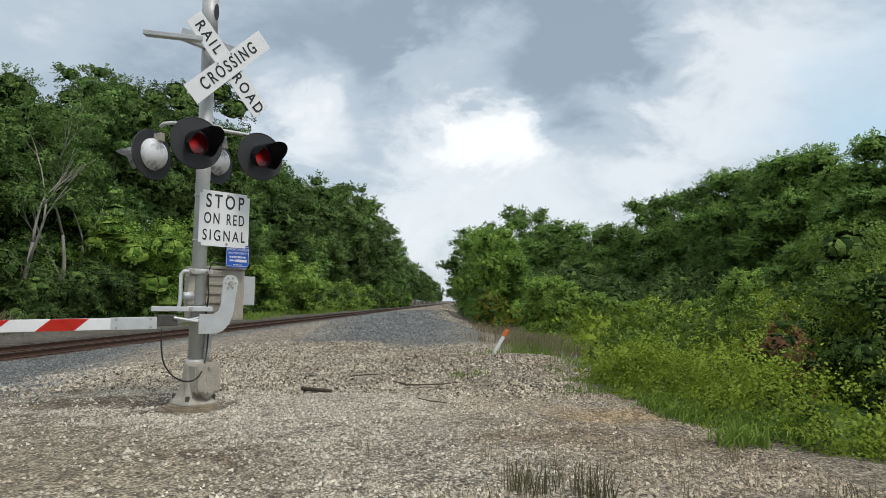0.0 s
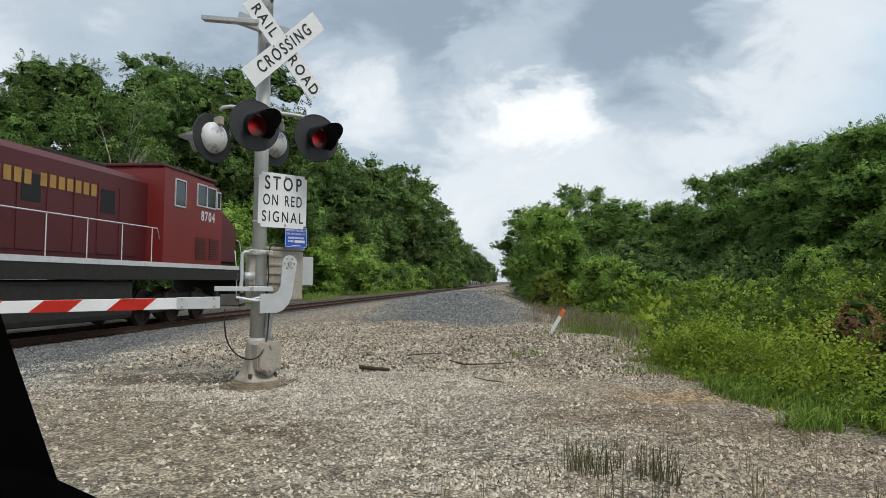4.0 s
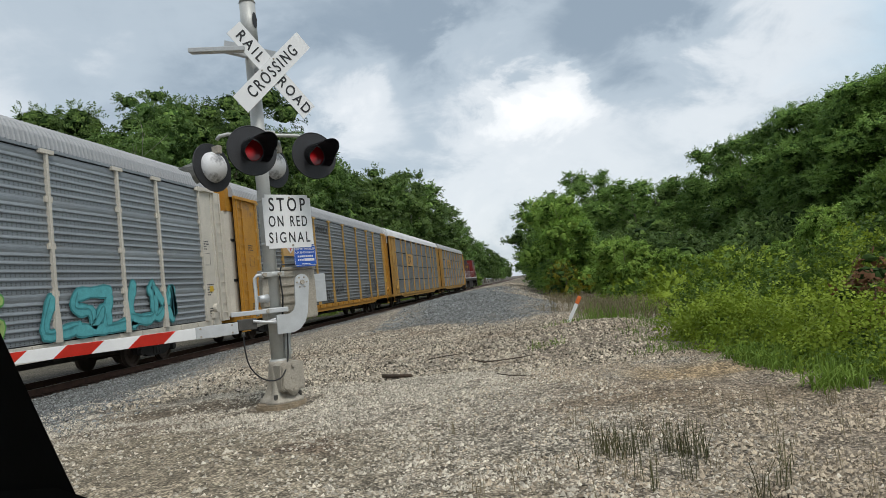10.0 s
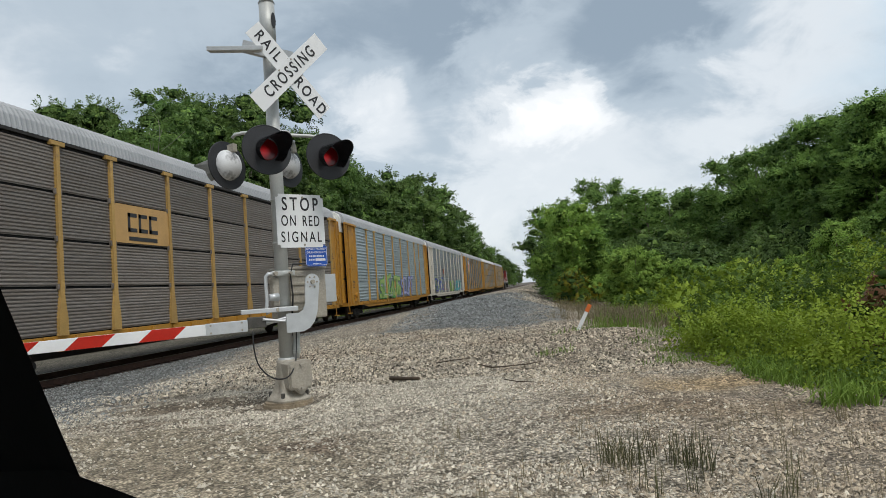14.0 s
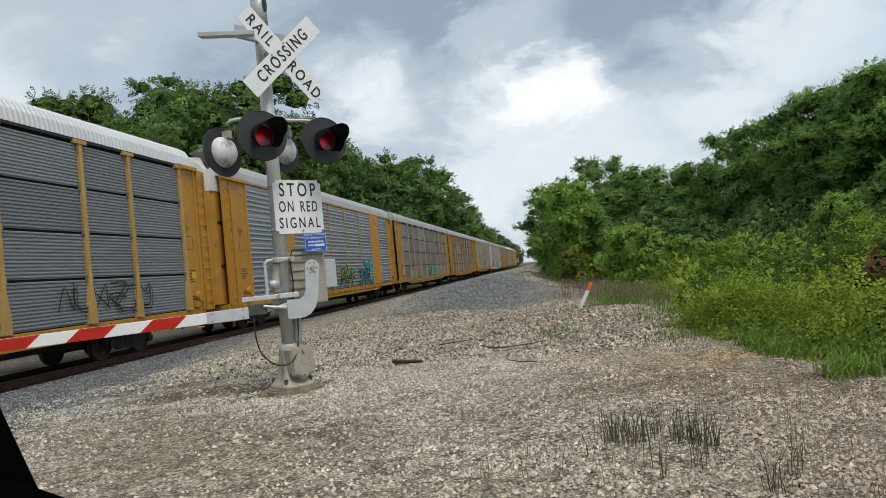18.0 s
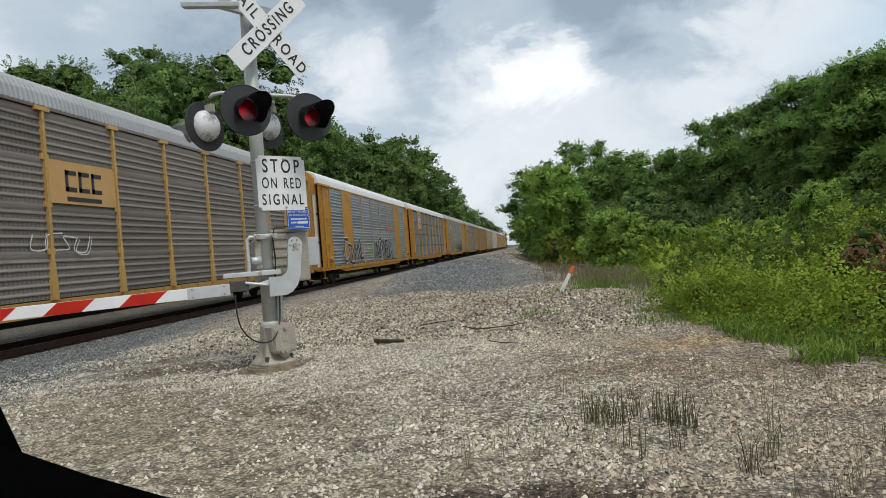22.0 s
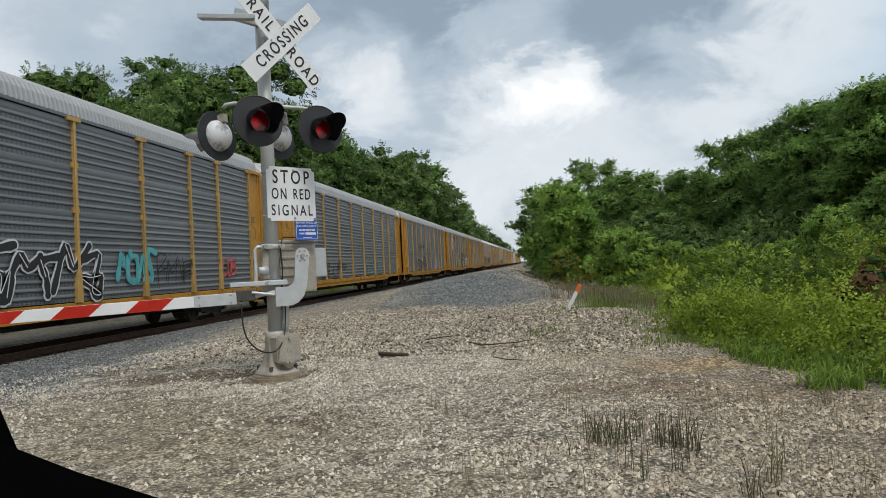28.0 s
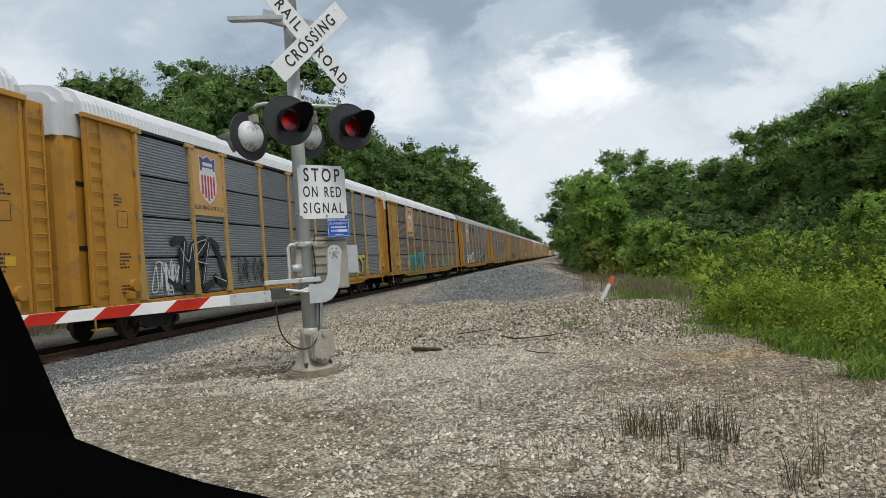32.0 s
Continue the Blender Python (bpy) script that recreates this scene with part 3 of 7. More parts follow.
def scatter_stones(name, mat, label, n, where, size, seed, power=1.8):
    """Loose crushed stones: sharp-edged lumps of four to six faces, half sunk in the ground."""
    r = np.random.default_rng(seed)
    x, y = where(r, n)
    n = len(x)
    z = ground_z(x, y)
    s = size[0] + (size[1] - size[0]) * r.random(n) ** power
    ang = r.uniform(0, 6.283, n)[:, None] + np.array([0, 1.4, 3.0, 4.6]) + r.uniform(-0.4, 0.4, (n, 4))
    rad = s[:, None] * r.uniform(0.42, 0.85, (n, 4))
    tilt, lie = r.uniform(-0.45, 0.45, (n, 1)), r.uniform(0, 6.283, n)
    bx, by = np.cos(ang) * rad, np.sin(ang) * rad * r.uniform(0.65, 1.0, (n, 1))
    bz = -0.18 * s[:, None] + bx * tilt
    tx, ty, tz = s * r.uniform(-0.30, 0.30, n), s * r.uniform(-0.30, 0.30, n), s * r.uniform(0.30, 0.62, n)
    ux, uy, uz = tx + s * r.uniform(-0.35, 0.35, n), ty + s * r.uniform(-0.35, 0.35, n), tz * r.uniform(0.7, 1.05, n)
    v = np.stack([np.concatenate([bx, tx[:, None], ux[:, None]], 1), np.concatenate([by, ty[:, None], uy[:, None]], 1), np.concatenate([bz, tz[:, None], uz[:, None]], 1)], -1)
    v = v + np.stack([x, y, z], 1)[:, None, :]
    f = np.array([[0, 1, 4], [1, 5, 4], [1, 2, 5], [2, 3, 5], [3, 4, 5], [3, 0, 4]])
    faces = (np.arange(n)[:, None, None] * 6 + f[None]).reshape(-1, 3)
    me = bpy.data.meshes.new(name)
    k = len(faces)
    me.vertices.add(6 * n), me.loops.add(3 * k), me.polygons.add(k)
    me.vertices.foreach_set("co", v.astype(np.float32).reshape(-1))
    me.loops.foreach_set("vertex_index", faces.astype(np.int32).reshape(-1))
    me.polygons.foreach_set("loop_start", np.arange(0, 3 * k, 3, dtype=np.int32))
    me.materials.append(mat)
    me.update(calc_edges=True)
    tagged(new(name, me), label, "gravel", kind="stuff")


def lot(r, n):
    d = np.where(r.random(n) < 0.5, 1.6 + 16 * r.random(n) ** 1.45, 2.0 + 11 * r.random(n) ** 0.8)
    a = np.where(r.random(n) < 0.16, r.normal(-0.05, 1.1, n), r.uniform(-0.75, 0.62, n))
    x, y = d * np.sin(a), d * np.cos(a)
    patch = np.sin(1.3 * x + 2) * np.sin(0.9 * y + 0.7 * x) + r.normal(0, 0.6, n)
    bare = np.zeros(n)
    for ex, ey, rx, ry, tint, amount in EARTH:
        bare = np.maximum(bare, amount * np.clip(1.5 - np.hypot((x - ex) / rx, (y - ey) / ry), 0, 1))
    keep = (r.random(n) > 0.92 * bare) & (np.hypot(x + 2.95, y - 7.25) > 0.40) & (x > -6.5 + r.normal(0, 0.6, n)) & (x < 2.6 + 2.0 * (y < 4.5)) & (patch > -0.8)
    return x[keep], y[keep]


def stained(x, y, r):
    """Where earth has worked up among the stones: towards the brambles and at the far end of the lot."""
    return x + 0.9 * np.sin(0.8 * y + 0.5) * np.sin(0.7 * x) + 0.14 * np.clip(y - 6, 0, 9) + r.normal(0, 0.55, len(x)) > 0.15


def pale_lot(r, n):
    x, y = lot(r, n)
    keep = ~stained(x, y, r)
    return x[keep], y[keep]


def brown_lot(r, n):
    x, y = lot(r, n)
    keep = stained(x, y, r)
    return x[keep], y[keep]


def far_lot(r, n):
    x, y = r.uniform(-6.5, 2.0, n), 8.5 + 10 * r.random(n) ** 1.2
    keep = (x < 1.4 + r.normal(0, 0.3, n)) & (r.random(n) < 0.45 + 0.5 * np.sin(0.9 * x + 1.1 * y) ** 2) & (x > -5.6 + r.normal(0, 0.6, n))
    return x[keep], y[keep]


def shoulder(r, n):
    y = 5 + 40 * r.random(n) ** 1.7
    x = r.uniform(-11.9, -4.6, n)
    keep = x < -5.6 - np.clip((y - 9) * 0.34, 0, 4.4) + r.normal(0, 0.5, n)
    return x[keep], y[keep]


def far_path(r, n):
    y = 24 + 42 * r.random(n) ** 1.5
    x = r.normal(-0.2, 0.55, n) - 0.030 * (y - 24)
    return x, y


def berm_face(r, n):
    x, y = r.uniform(-4.8, 0.5, n), 16.6 + 15 * r.random(n) ** 1.2
    front = 18.2 + 0.9 * np.sin(1.7 * x + 0.6) + 0.35 * np.abs(x + 1.6) + r.normal(0, 0.5, n)
    keep = (r.random(n) < 1.35 - 0.30 * np.abs(x + 1.9)) & (y > front)
    return x[keep], y[keep]


scatter_stones("gravel_stones", STONE, "loose pale crushed limestone strewn over the lot", 320000, pale_lot, (0.011, 0.036), 1, 1.9)
scatter_stones("stained_stones", STONE_WARM, "earth-stained crushed limestone towards the brambles", 320000, brown_lot, (0.011, 0.036), 1, 1.9)
scatter_stones("large_stones", STONE, "larger pale limestone lumps among the gravel", 9000, pale_lot, (0.024, 0.046), 9, 2.0)
scatter_stones("far_gravel", STONE_DIM, "pale crushed limestone over the far end of the lot", 46000, far_lot, (0.03, 0.066), 10, 1.4)
scatter_stones("ballast_stones", BALLAST, "blue-grey angular ballast on the track shoulder", 34000, shoulder, (0.025, 0.055), 2)
scatter_stones("path_stones", STONE_DIM, "pale stones along the path beside the ballast heap", 9000, far_path, (0.04, 0.085), 12, 1.2)
scatter_stones("berm_stones", BALLAST, "blue-grey ballast tipped in a low heap", 28000, berm_face, (0.03, 0.065), 3)


# ---- railway track ----
def build_track():
    t = thing("railway_track", "rusty steel rails on weathered ties in grey ballast", "railway track", kind="structure")
    prof = [(-0.07, -0.17), (0.07, -0.17), (0.07, -0.155), (0.015, -0.135), (0.012, -0.045), (0.036, -0.035), (0.036, -0.006), (-0.036, -0.006), (-0.036, -0.035), (-0.012, -0.045), (-0.015, -0.135), (-0.07, -0.155)]
    for side in (-0.755, 0.755):
        bm = prism(bmesh.new(), [(TRACK_X + side + px, RAIL_Z + pz) for px, pz in prof], -700, 900)
        rail = part("rail", bm, RAIL, t)
        part("rail_head", boxed(TRACK_X + side - 0.034, TRACK_X + side + 0.034, -700, 900, RAIL_Z - 0.006, RAIL_Z), RAILHEAD, rail, "worn running surface")
    tie = boxed(-1.3, 1.3, -0.115, 0.115, -0.19, 0.0, 0.012)
    me = bpy.data.meshes.new("tie")
    tie.to_mesh(me)
    me.materials.append(TIE)
    r = random.Random(5)
    for i in range(280):
        ob = part("tie", me, None, t)
        ob.matrix_basis = pose(TRACK_X + r.uniform(-0.04, 0.04), 4 + 0.53 * i, RAIL_Z - 0.17 + r.uniform(-0.012, 0.006), 0, 0, r.uniform(-1, 1))
    far = bmesh.new()
    for i in range(-120, 700):
        y = 4 + 0.53 * i
        if not 0 <= i < 280:
            box(far, TRACK_X - 1.3, TRACK_X + 1.3, y - 0.115, y + 0.115, RAIL_Z - 0.36, RAIL_Z - 0.175)
    tagged(part("far_ties", far, TIE, t), kind="stuff")
    plate = boxed(-0.17, 0.17, -0.09, 0.09, -0.008, 0.008, 0.004)
    pm = bpy.data.meshes.new("tie_plate")
    plate.to_mesh(pm)
    pm.materials.append(RAIL)
    for i in range(0, 70):
        for side in (-0.755, 0.755):
            part("tie_plate", pm, None, t).location = (TRACK_X + side, 4 + 0.53 * i, RAIL_Z - 0.164)


build_track()

# ---- trees and brush ----
def unit(v):
    return v / (np.linalg.norm(v, axis=1, keepdims=True) + 1e-9)


def leaf_sprays(r, p, d, reach, size, k=6):
    """Twigs of k leaves each, set to both sides with one at the tip; p the places, d the ways outwards."""
    n = len(p)
    t = d + r.normal(0, 0.42, (n, 3))
    t[:, 2] += 0.12
    t = unit(t)
    up = d * 0.6 + r.normal(0, 0.35, (n, 3))
    up[:, 2] += 0.75
    nrm = unit(up - t * (up * t).sum(1, keepdims=True))
    side = np.cross(nrm, t)
    ln = reach * r.uniform(0.6, 1.25, n)
    out = []
    for j in range(k):
        u, last = (j + 0.5) / k, j == k - 1
        ax = t * (1.0 if last else 0.6) + side * (0.0 if last else 0.85 * (-1) ** j) + r.normal(0, 0.18, (n, 3))
        ax[:, 2] -= 0.18
        ax = unit(ax)
        s = (size[0] + (size[1] - size[0]) * r.random(n))[:, None]
        base = p + t * (ln * (u - 0.4))[:, None]
        base[:, 2] -= 0.18 * ln * u * u
        w = np.cross(nrm, ax) * s * 0.29
        mid, tip = base + ax * s * 0.45 + nrm * s * 0.07, base + ax * s
        tip[:, 2] -= 0.14 * s[:, 0]
        out.append(np.stack([base, mid + w, tip, mid - w], 1))
    return np.stack(out, 1).reshape(-1, 4, 3)


def ball_quads():
    """A cube cut into 24 faces and swollen to a ball."""
    out = []
    for ax in range(3):
        for sg in (-1, 1):
            for i in range(2):
                for j in range(2):
                    q = []
                    for a, b in ((i - 1, j - 1), (i, j - 1), (i, j), (i - 1, j)):
                        p = [0.0, 0.0, 0.0]
                        p[ax], p[(ax + 1) % 3], p[(ax + 2) % 3] = sg, a, b
                        q.append(p)
                    out.append(q if sg > 0 else q[::-1])
    out = np.array(out, float)
    return out / np.linalg.norm(out, axis=2, keepdims=True)


BALL = ball_quads()


def leafy_clumps(r, c, cr, twigs, reach, size, k=6, flat=0.7, core=0.66):
    """Leafy twigs standing out of the upper shells of round clumps, over uneven cores coloured dark for the shade
    inside; quads, a leaf/core index and each one's clump.
    """
    w = cr ** 1.7
    own = r.choice(len(c), twigs, p=w / w.sum())
    d = r.normal(0, 1, (twigs, 3))
    d[:, 2] = np.where(d[:, 2] < 0, d[:, 2] * 0.5, d[:, 2])
    d = unit(d)
    rad = cr[own] * (r.uniform(0.62, 1.0, twigs) + 0.22 * r.random(twigs) ** 4)
    p = c[own] + d * rad[:, None] * np.array([1, 1, flat])
    q = leaf_sprays(r, p, d, reach, size, k)
    own = np.repeat(own, k)
    if not core:
        return q, np.zeros(len(q), int), own
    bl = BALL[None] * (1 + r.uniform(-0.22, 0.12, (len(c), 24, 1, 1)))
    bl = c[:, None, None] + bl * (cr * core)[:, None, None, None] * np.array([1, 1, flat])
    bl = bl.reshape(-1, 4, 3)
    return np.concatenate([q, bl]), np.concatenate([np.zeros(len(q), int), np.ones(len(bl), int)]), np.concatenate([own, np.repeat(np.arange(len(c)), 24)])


def crown_mesh(name, seed, height, radius, base, clumps, twigs, reach, size, mat, second=None, k=6, core=0.66):
    """Leafy clumps of uneven size in a gappy, lobed crown between base and height."""
    r = np.random.default_rng(seed)
    cz = r.permutation(np.linspace(0.02, 1, clumps))
    prof = np.sin(np.pi * np.clip(0.18 + 0.66 * cz, 0, 1)) ** 0.6
    a = r.uniform(0, 6.283, clumps)
    lump = 1 + 0.28 * np.sin(2 * a + seed + 2.5 * cz) + 0.22 * np.sin(3 * a + 2.1 * seed + 4 * cz)
    rr = radius * prof * lump * np.sqrt(r.uniform(0.15, 1.0, clumps)) * 0.90
    cr = radius * r.uniform(0.29, 0.56, clumps) * (1 - 0.30 * cz)
    c = np.stack([rr * np.cos(a), rr * np.sin(a), base + (height - base) * cz + r.normal(0, 0.03 * height, clumps)], 1)
    c[:, 2] = base + (c[:, 2] - base) * (height - base) / (np.max(c[:, 2] + 0.8 * cr) - base)
    q, ids, own = leafy_clumps(r, c, cr, twigs, reach, size, k, 0.7, core)
    if second:
        ids = np.where((ids == 0) & (r.random(clumps) < 0.3)[own], 2, ids)
    d = unit(q.mean(1) - c[own] + np.array([0, 0, 0.15 * radius]))
    face = np.cross(q[:, 2] - q[:, 0], q[:, 3] - q[:, 1])
    q = np.where(((face * d).sum(1) < 0)[:, None, None], q[:, ::-1], q)
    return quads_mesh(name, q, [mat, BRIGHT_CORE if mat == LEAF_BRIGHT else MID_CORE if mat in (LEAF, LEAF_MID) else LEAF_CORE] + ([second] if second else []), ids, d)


def wood_mesh(name, seed, height, base, r0, mat, limbs=7, spread=2.0, seg=8):
    r = random.Random(seed)
    bm = bmesh.new()
    pts, rad = [], []
    x = y = 0.0
    for i in range(9):
        f = i / 8
        pts.append((x, y, -0.3 + (height * 0.86 + 0.3) * f)), rad.append(r0 * (1 - 0.86 * f) * (1.35 if i == 0 else 1))
        x, y = x + r.uniform(-0.09, 0.09) * height / 8, y + r.uniform(-0.09, 0.09) * height / 8
    ribbon(bm, pts, rad, seg)
    for k in range(limbs):
        i = r.randint(3, 7)
        p, a, ln = Vector(pts[i]), r.uniform(0, 6.28), spread * r.uniform(0.6, 1.1)
        q = [p]
        for j in range(4):
            q.append(q[-1] + Vector((math.cos(a), math.sin(a), r.uniform(0.45, 0.9))) * ln / 4)
            a += r.uniform(-0.4, 0.4)
        ribbon(bm, q, [rad[i] * s for s in (0.55, 0.42, 0.3, 0.2, 0.08)], seg - 3)
    me = bpy.data.meshes.new(name)
    bm.to_mesh(me)
    bm.free()
    me.materials.append(mat)
    return me


def forked_mesh(name, seed, height, r0, mat):
    """A slender trunk that forks into long rising limbs and twigs."""
    r = random.Random(seed)
    bm = bmesh.new()

    def grow(p, d, ln, rad, level):
        pts, q = [p], p
        for i in range(4):
            d = (d + Vector((r.uniform(-0.16, 0.16), r.uniform(-0.16, 0.16), r.uniform(-0.02, 0.10)))).normalized()
            q = q + d * ln / 4
            pts.append(q)
        ribbon(bm, pts, [rad * f for f in (1.0, 0.88, 0.76, 0.64, 0.5)], 7 - level)
        if level < 3:
            for b in range(3 if level else 2):
                a, i = r.uniform(0, 6.28), 4 if b == 0 else r.randint(2, 4)
                grow(pts[i], (d + 0.40 * Vector((math.cos(a), math.sin(a), 0.1))).normalized(), ln * r.uniform(0.5, 0.75), rad * 0.5 * r.uniform(0.8, 1.1), level + 1)
    grow(Vector((0, 0, -0.3)), Vector((r.uniform(-0.1, 0.1), 0, 1)).normalized(), height * 0.45, r0, 0)
    me = bpy.data.meshes.new(name)
    bm.to_mesh(me)
    bm.free()
    me.materials.append(mat)
    return me


def tree_kind(seed, height, radius, base, clumps, twigs, reach, size, mat, r0, label, bark=None, limbs=6, second=None, seg=8, k=6, core=0.66):
    t = thing("tree", label, "tree", at=pose(0, -300, -60))
    part("trunk", wood_mesh("trunk", seed, height, base, r0, bark or BARK, limbs, radius * 0.8, seg), None, t)
    part("crown", crown_mesh("crown", seed, height, radius, base, clumps, twigs, reach, size, mat, second, k, core), None, t)
    return t


def plant(proto, x, y, turn, s=1.0, sz=None, group="", label="", sink=0.1):
    m = pose(x, y, float(ground_z(x, y)) - sink, 0, 0, turn) @ Matrix.Diagonal((s, s, sz or s, 1))
    ob = copy_thing(proto, m)
    tagged(ob, label, group=group)
    return ob


def build_woods():
    r = random.Random(11)
    tall_label, mid_label = "tall broadleaf tree in full dark green leaf at the wood's edge", "broadleaf tree in mid-green leaf beside the railway"
    specs = [(25, 13.0, 3.5, 2.6, 40, LEAF, 0.20, tall_label, None), (28, 14.5, 3.8, 4.4, 44, LEAF_DARK, 0.24, tall_label, None),
             (23, 11.0, 3.1, 1.8, 36, LEAF, 0.16, mid_label, None), (24, 12.5, 2.8, 3.8, 32, LEAF_DARK, 0.18, "slender broadleaf tree in dark green leaf", BARKPALE),
             (29, 12.0, 3.0, 2.2, 34, LEAF_MID, 0.18, mid_label, None)]
    near = [tree_kind(s, h, ra, ba, cl, 3000, 0.62, (0.11, 0.20), m, r0, lb, bk, k=8) for s, h, ra, ba, cl, m, r0, lb, bk in specs]
    mid = [tree_kind(s + 20, h, ra, ba, cl, 3200, 0.40, (0.11, 0.20), m, r0, lb, bk, k=6, core=0.60) for s, h, ra, ba, cl, m, r0, lb, bk in specs]
    far = [tree_kind(s + 40, h, ra, ba, 34, 900, 0.6, (0.22, 0.42), m, r0, lb, bk, 3, None, 6, 5, 0.56) for s, h, ra, ba, cl, m, r0, lb, bk in specs]
    tall = (13.0, 14.5, 11.0, 12.5, 12.0)

    def stand(y, x, h, group, squat=1.0):
        k = r.choice((1, 3, 4, 3, 1, 4) if x < 0 else (0, 2, 4, 0, 4, 2))
        s = h / tall[k] * r.uniform(0.97, 1.10)
        d = math.hypot(x, y)
        plant((near if d < 34 else mid if d < 85 else far)[k], x, y, r.uniform(0, 360), s * squat, s, group)
    # the wood beyond the track: its edge, and its height along the line
    y = 29.0
    while y < 470:
        h = 1.03 * float(np.interp(y, [24, 33, 38, 41, 43, 50, 57, 63, 67, 74, 92, 118, 143, 162, 188, 263, 430], [12.5, 12.5, 14.5, 15.5, 15.0, 18.0, 21.5, 22.5, 22.0, 22.5, 22, 21.5, 25, 24.5, 19.5, 16, 13]))
        x = float(np.interp(y, [24, 55, 92, 143, 190, 430], [-30, -29, -27.3, -25.4, -23.6, -20.5]))
        stand(y, x + r.uniform(-1, 1), h * r.uniform(0.92, 1.03), "trees beyond the track", 0.95)
        if r.random() < 0.55:
            stand(y + r.uniform(1, 4), x - r.uniform(4, 6.5), h * 0.96, "trees beyond the track", 1.05)
        if y > 46:
            stand(y + r.uniform(-1, 2), x + r.uniform(1.5, 3), h * r.uniform(0.42, 0.62), "trees beyond the track", 1.15)
        y += 0.31 * h * r.uniform(0.75, 1.15) + 0.05 * max(0, y - 60)
    # the wood on the near side
    for y, x, h, k, wide in RIGHT_TREES:
        s = h / tall[k]
        plant((near if y < 46 else mid if y < 85 else far)[k], x, y, r.uniform(0, 360), s * wide, s, "trees on the near side")
    y = 14.0
    while y < 320:
        h = float(np.interp(y, [14, 25, 28, 34, 42, 45, 51, 58, 63, 72, 83, 100, 137, 171, 188, 300], [7.0, 7.4, 6.9, 6.5, 6.7, 5.6, 6.0, 6.8, 8.2, 8.8, 8.6, 10.5, 13.5, 9.5, 8, 8]))
        x = float(np.interp(y, [14, 25, 36, 44, 54, 61, 76, 92, 130, 188, 300], [15.2, 14.1, 12.3, 10.8, 8.2, 6.3, 4.8, 4.2, 3.2, 0.5, -1.5]))
        if y < 25:
            stand(y, x + r.uniform(-0.6, 0.6), h * r.uniform(0.9, 1.08), "trees on the near side", 1.1)
        elif r.random() < 0.8:
            stand(y + r.uniform(0.5, 2), x + r.uniform(1.5, 3.5), h, "trees on the near side", 1.2)
        if y < 60:
            stand(y + r.uniform(-1, 1), x - r.uniform(1.0, 2.2), h * r.uniform(0.50, 0.75), "trees on the near side", 1.3)
        y += 0.36 * h * r.uniform(0.75, 1.1) + 0.05 * max(0, y - 40)
    shrubs = [(31, 3.4, 1.7, 0.2, LEAF_BRIGHT, 0.05, "leafy bright green shrub at the wood's foot", None), (32, 2.8, 1.9, 0.1, LEAF_DARK, 0.05, "dense dark green shrub beside the railway", None),
              (33, 4.4, 1.6, 0.3, LEAF_BRIGHT, 0.06, "tall light green shrub beside the gravel", LEAF)]
    bush = [tree_kind(s, h, ra, ba, 34, 2000, 0.34, (0.07, 0.14), m, r0, lb, None, 6, sec, 6) for s, h, ra, ba, m, r0, lb, sec in shrubs]
    bush.append(tree_kind(36, 2.8, 1.8, 0.1, 40, 3000, 0.24, (0.04, 0.085), BRAMBLE_DARK, 0.05, "dense dark green shrub hung with vines beside the gravel", None, 6, BRAMBLE, 6, 6, 0.5))
    dim = [tree_kind(s + 10, h, ra, ba, 26, 1500, 0.32, (0.07, 0.13), m, r0, lb, None, 4, sec, 6, 5) for s, h, ra, ba, m, r0, lb, sec in shrubs]
    y = 22.0
    while y < 200:
        x = float(np.interp(y, [22, 55, 92, 143, 200], [-24.5, -23, -20.5, -18.5, -17.5]))
        plant(dim[r.choice((1, 1, 0, 1))], x + r.uniform(-1.2, 0.6), y, r.uniform(0, 360), r.uniform(1.0, 1.5), None, "shrubs along the wood").name = "shrub"
        plant(dim[1], x - 2.5, y + 1.2, r.uniform(0, 360), r.uniform(1.2, 2.0), None, "shrubs along the wood").name = "shrub"
        y += 2.3 + 0.035 * y
    # light green small trees before the dark wood
    for y, x, s in ((46.5, -24.0, 2.3), (50.5, -23.4, 2.4), (54.0, -23.8, 1.9), (74, -21.2, 2.1), (80, -20.8, 1.9), (39.0, -25.5, 1.5)):
        plant(dim[0], x, y, r.uniform(0, 360), s * 1.05, s, "shrubs along the wood", "broad light green young tree before the dark wood").name = "shrub"
    for y, x, k, s in RIGHT_SHRUBS + RIGHT_SHRUBS_FAR:
        plant((bush if y < 37 else dim)[k], x, y, r.uniform(0, 360), s, s * r.uniform(0.9, 1.1), "shrubs along the wood").name = "shrub"
    yel = tree_kind(34, 1.5, 0.75, 0.1, 20, 260, 0.2, (0.05, 0.11), LEAF_YELLOW, 0.03, "small shrub with yellowing leaves", limbs=5)
    plant(yel, 1.15, 29.0, 40, 1.15).name = "shrub"
    rust = tree_kind(37, 1.25, 0.42, 0.1, 14, 120, 0.15, (0.04, 0.09), LEAF_RUST, 0.02, "withered shrub with red-brown leaves among the brambles", limbs=5, seg=6)
    plant(rust, 3.55, 7.9, 10, 1.0).name = "shrub"
    # slender pale trees with bare lower stems at the edge of the wood
    for i, (y, x, h) in enumerate(((35.3, -24.0, 11.0), (39.0, -24.0, 12.5), (43.5, -25.5, 12.0), (93, -22.5, 10.0), (72, -22.8, 10.0))):
        t = thing("tree", "slender pale-barked tree with a bare lower stem", "tree", "trees beyond the track", at=pose(x, y, -0.6, 0, r.uniform(-4, 4), 0))
        part("trunk", forked_mesh("trunk", 70 + i, h, 0.17, BARKPALE), None, t)
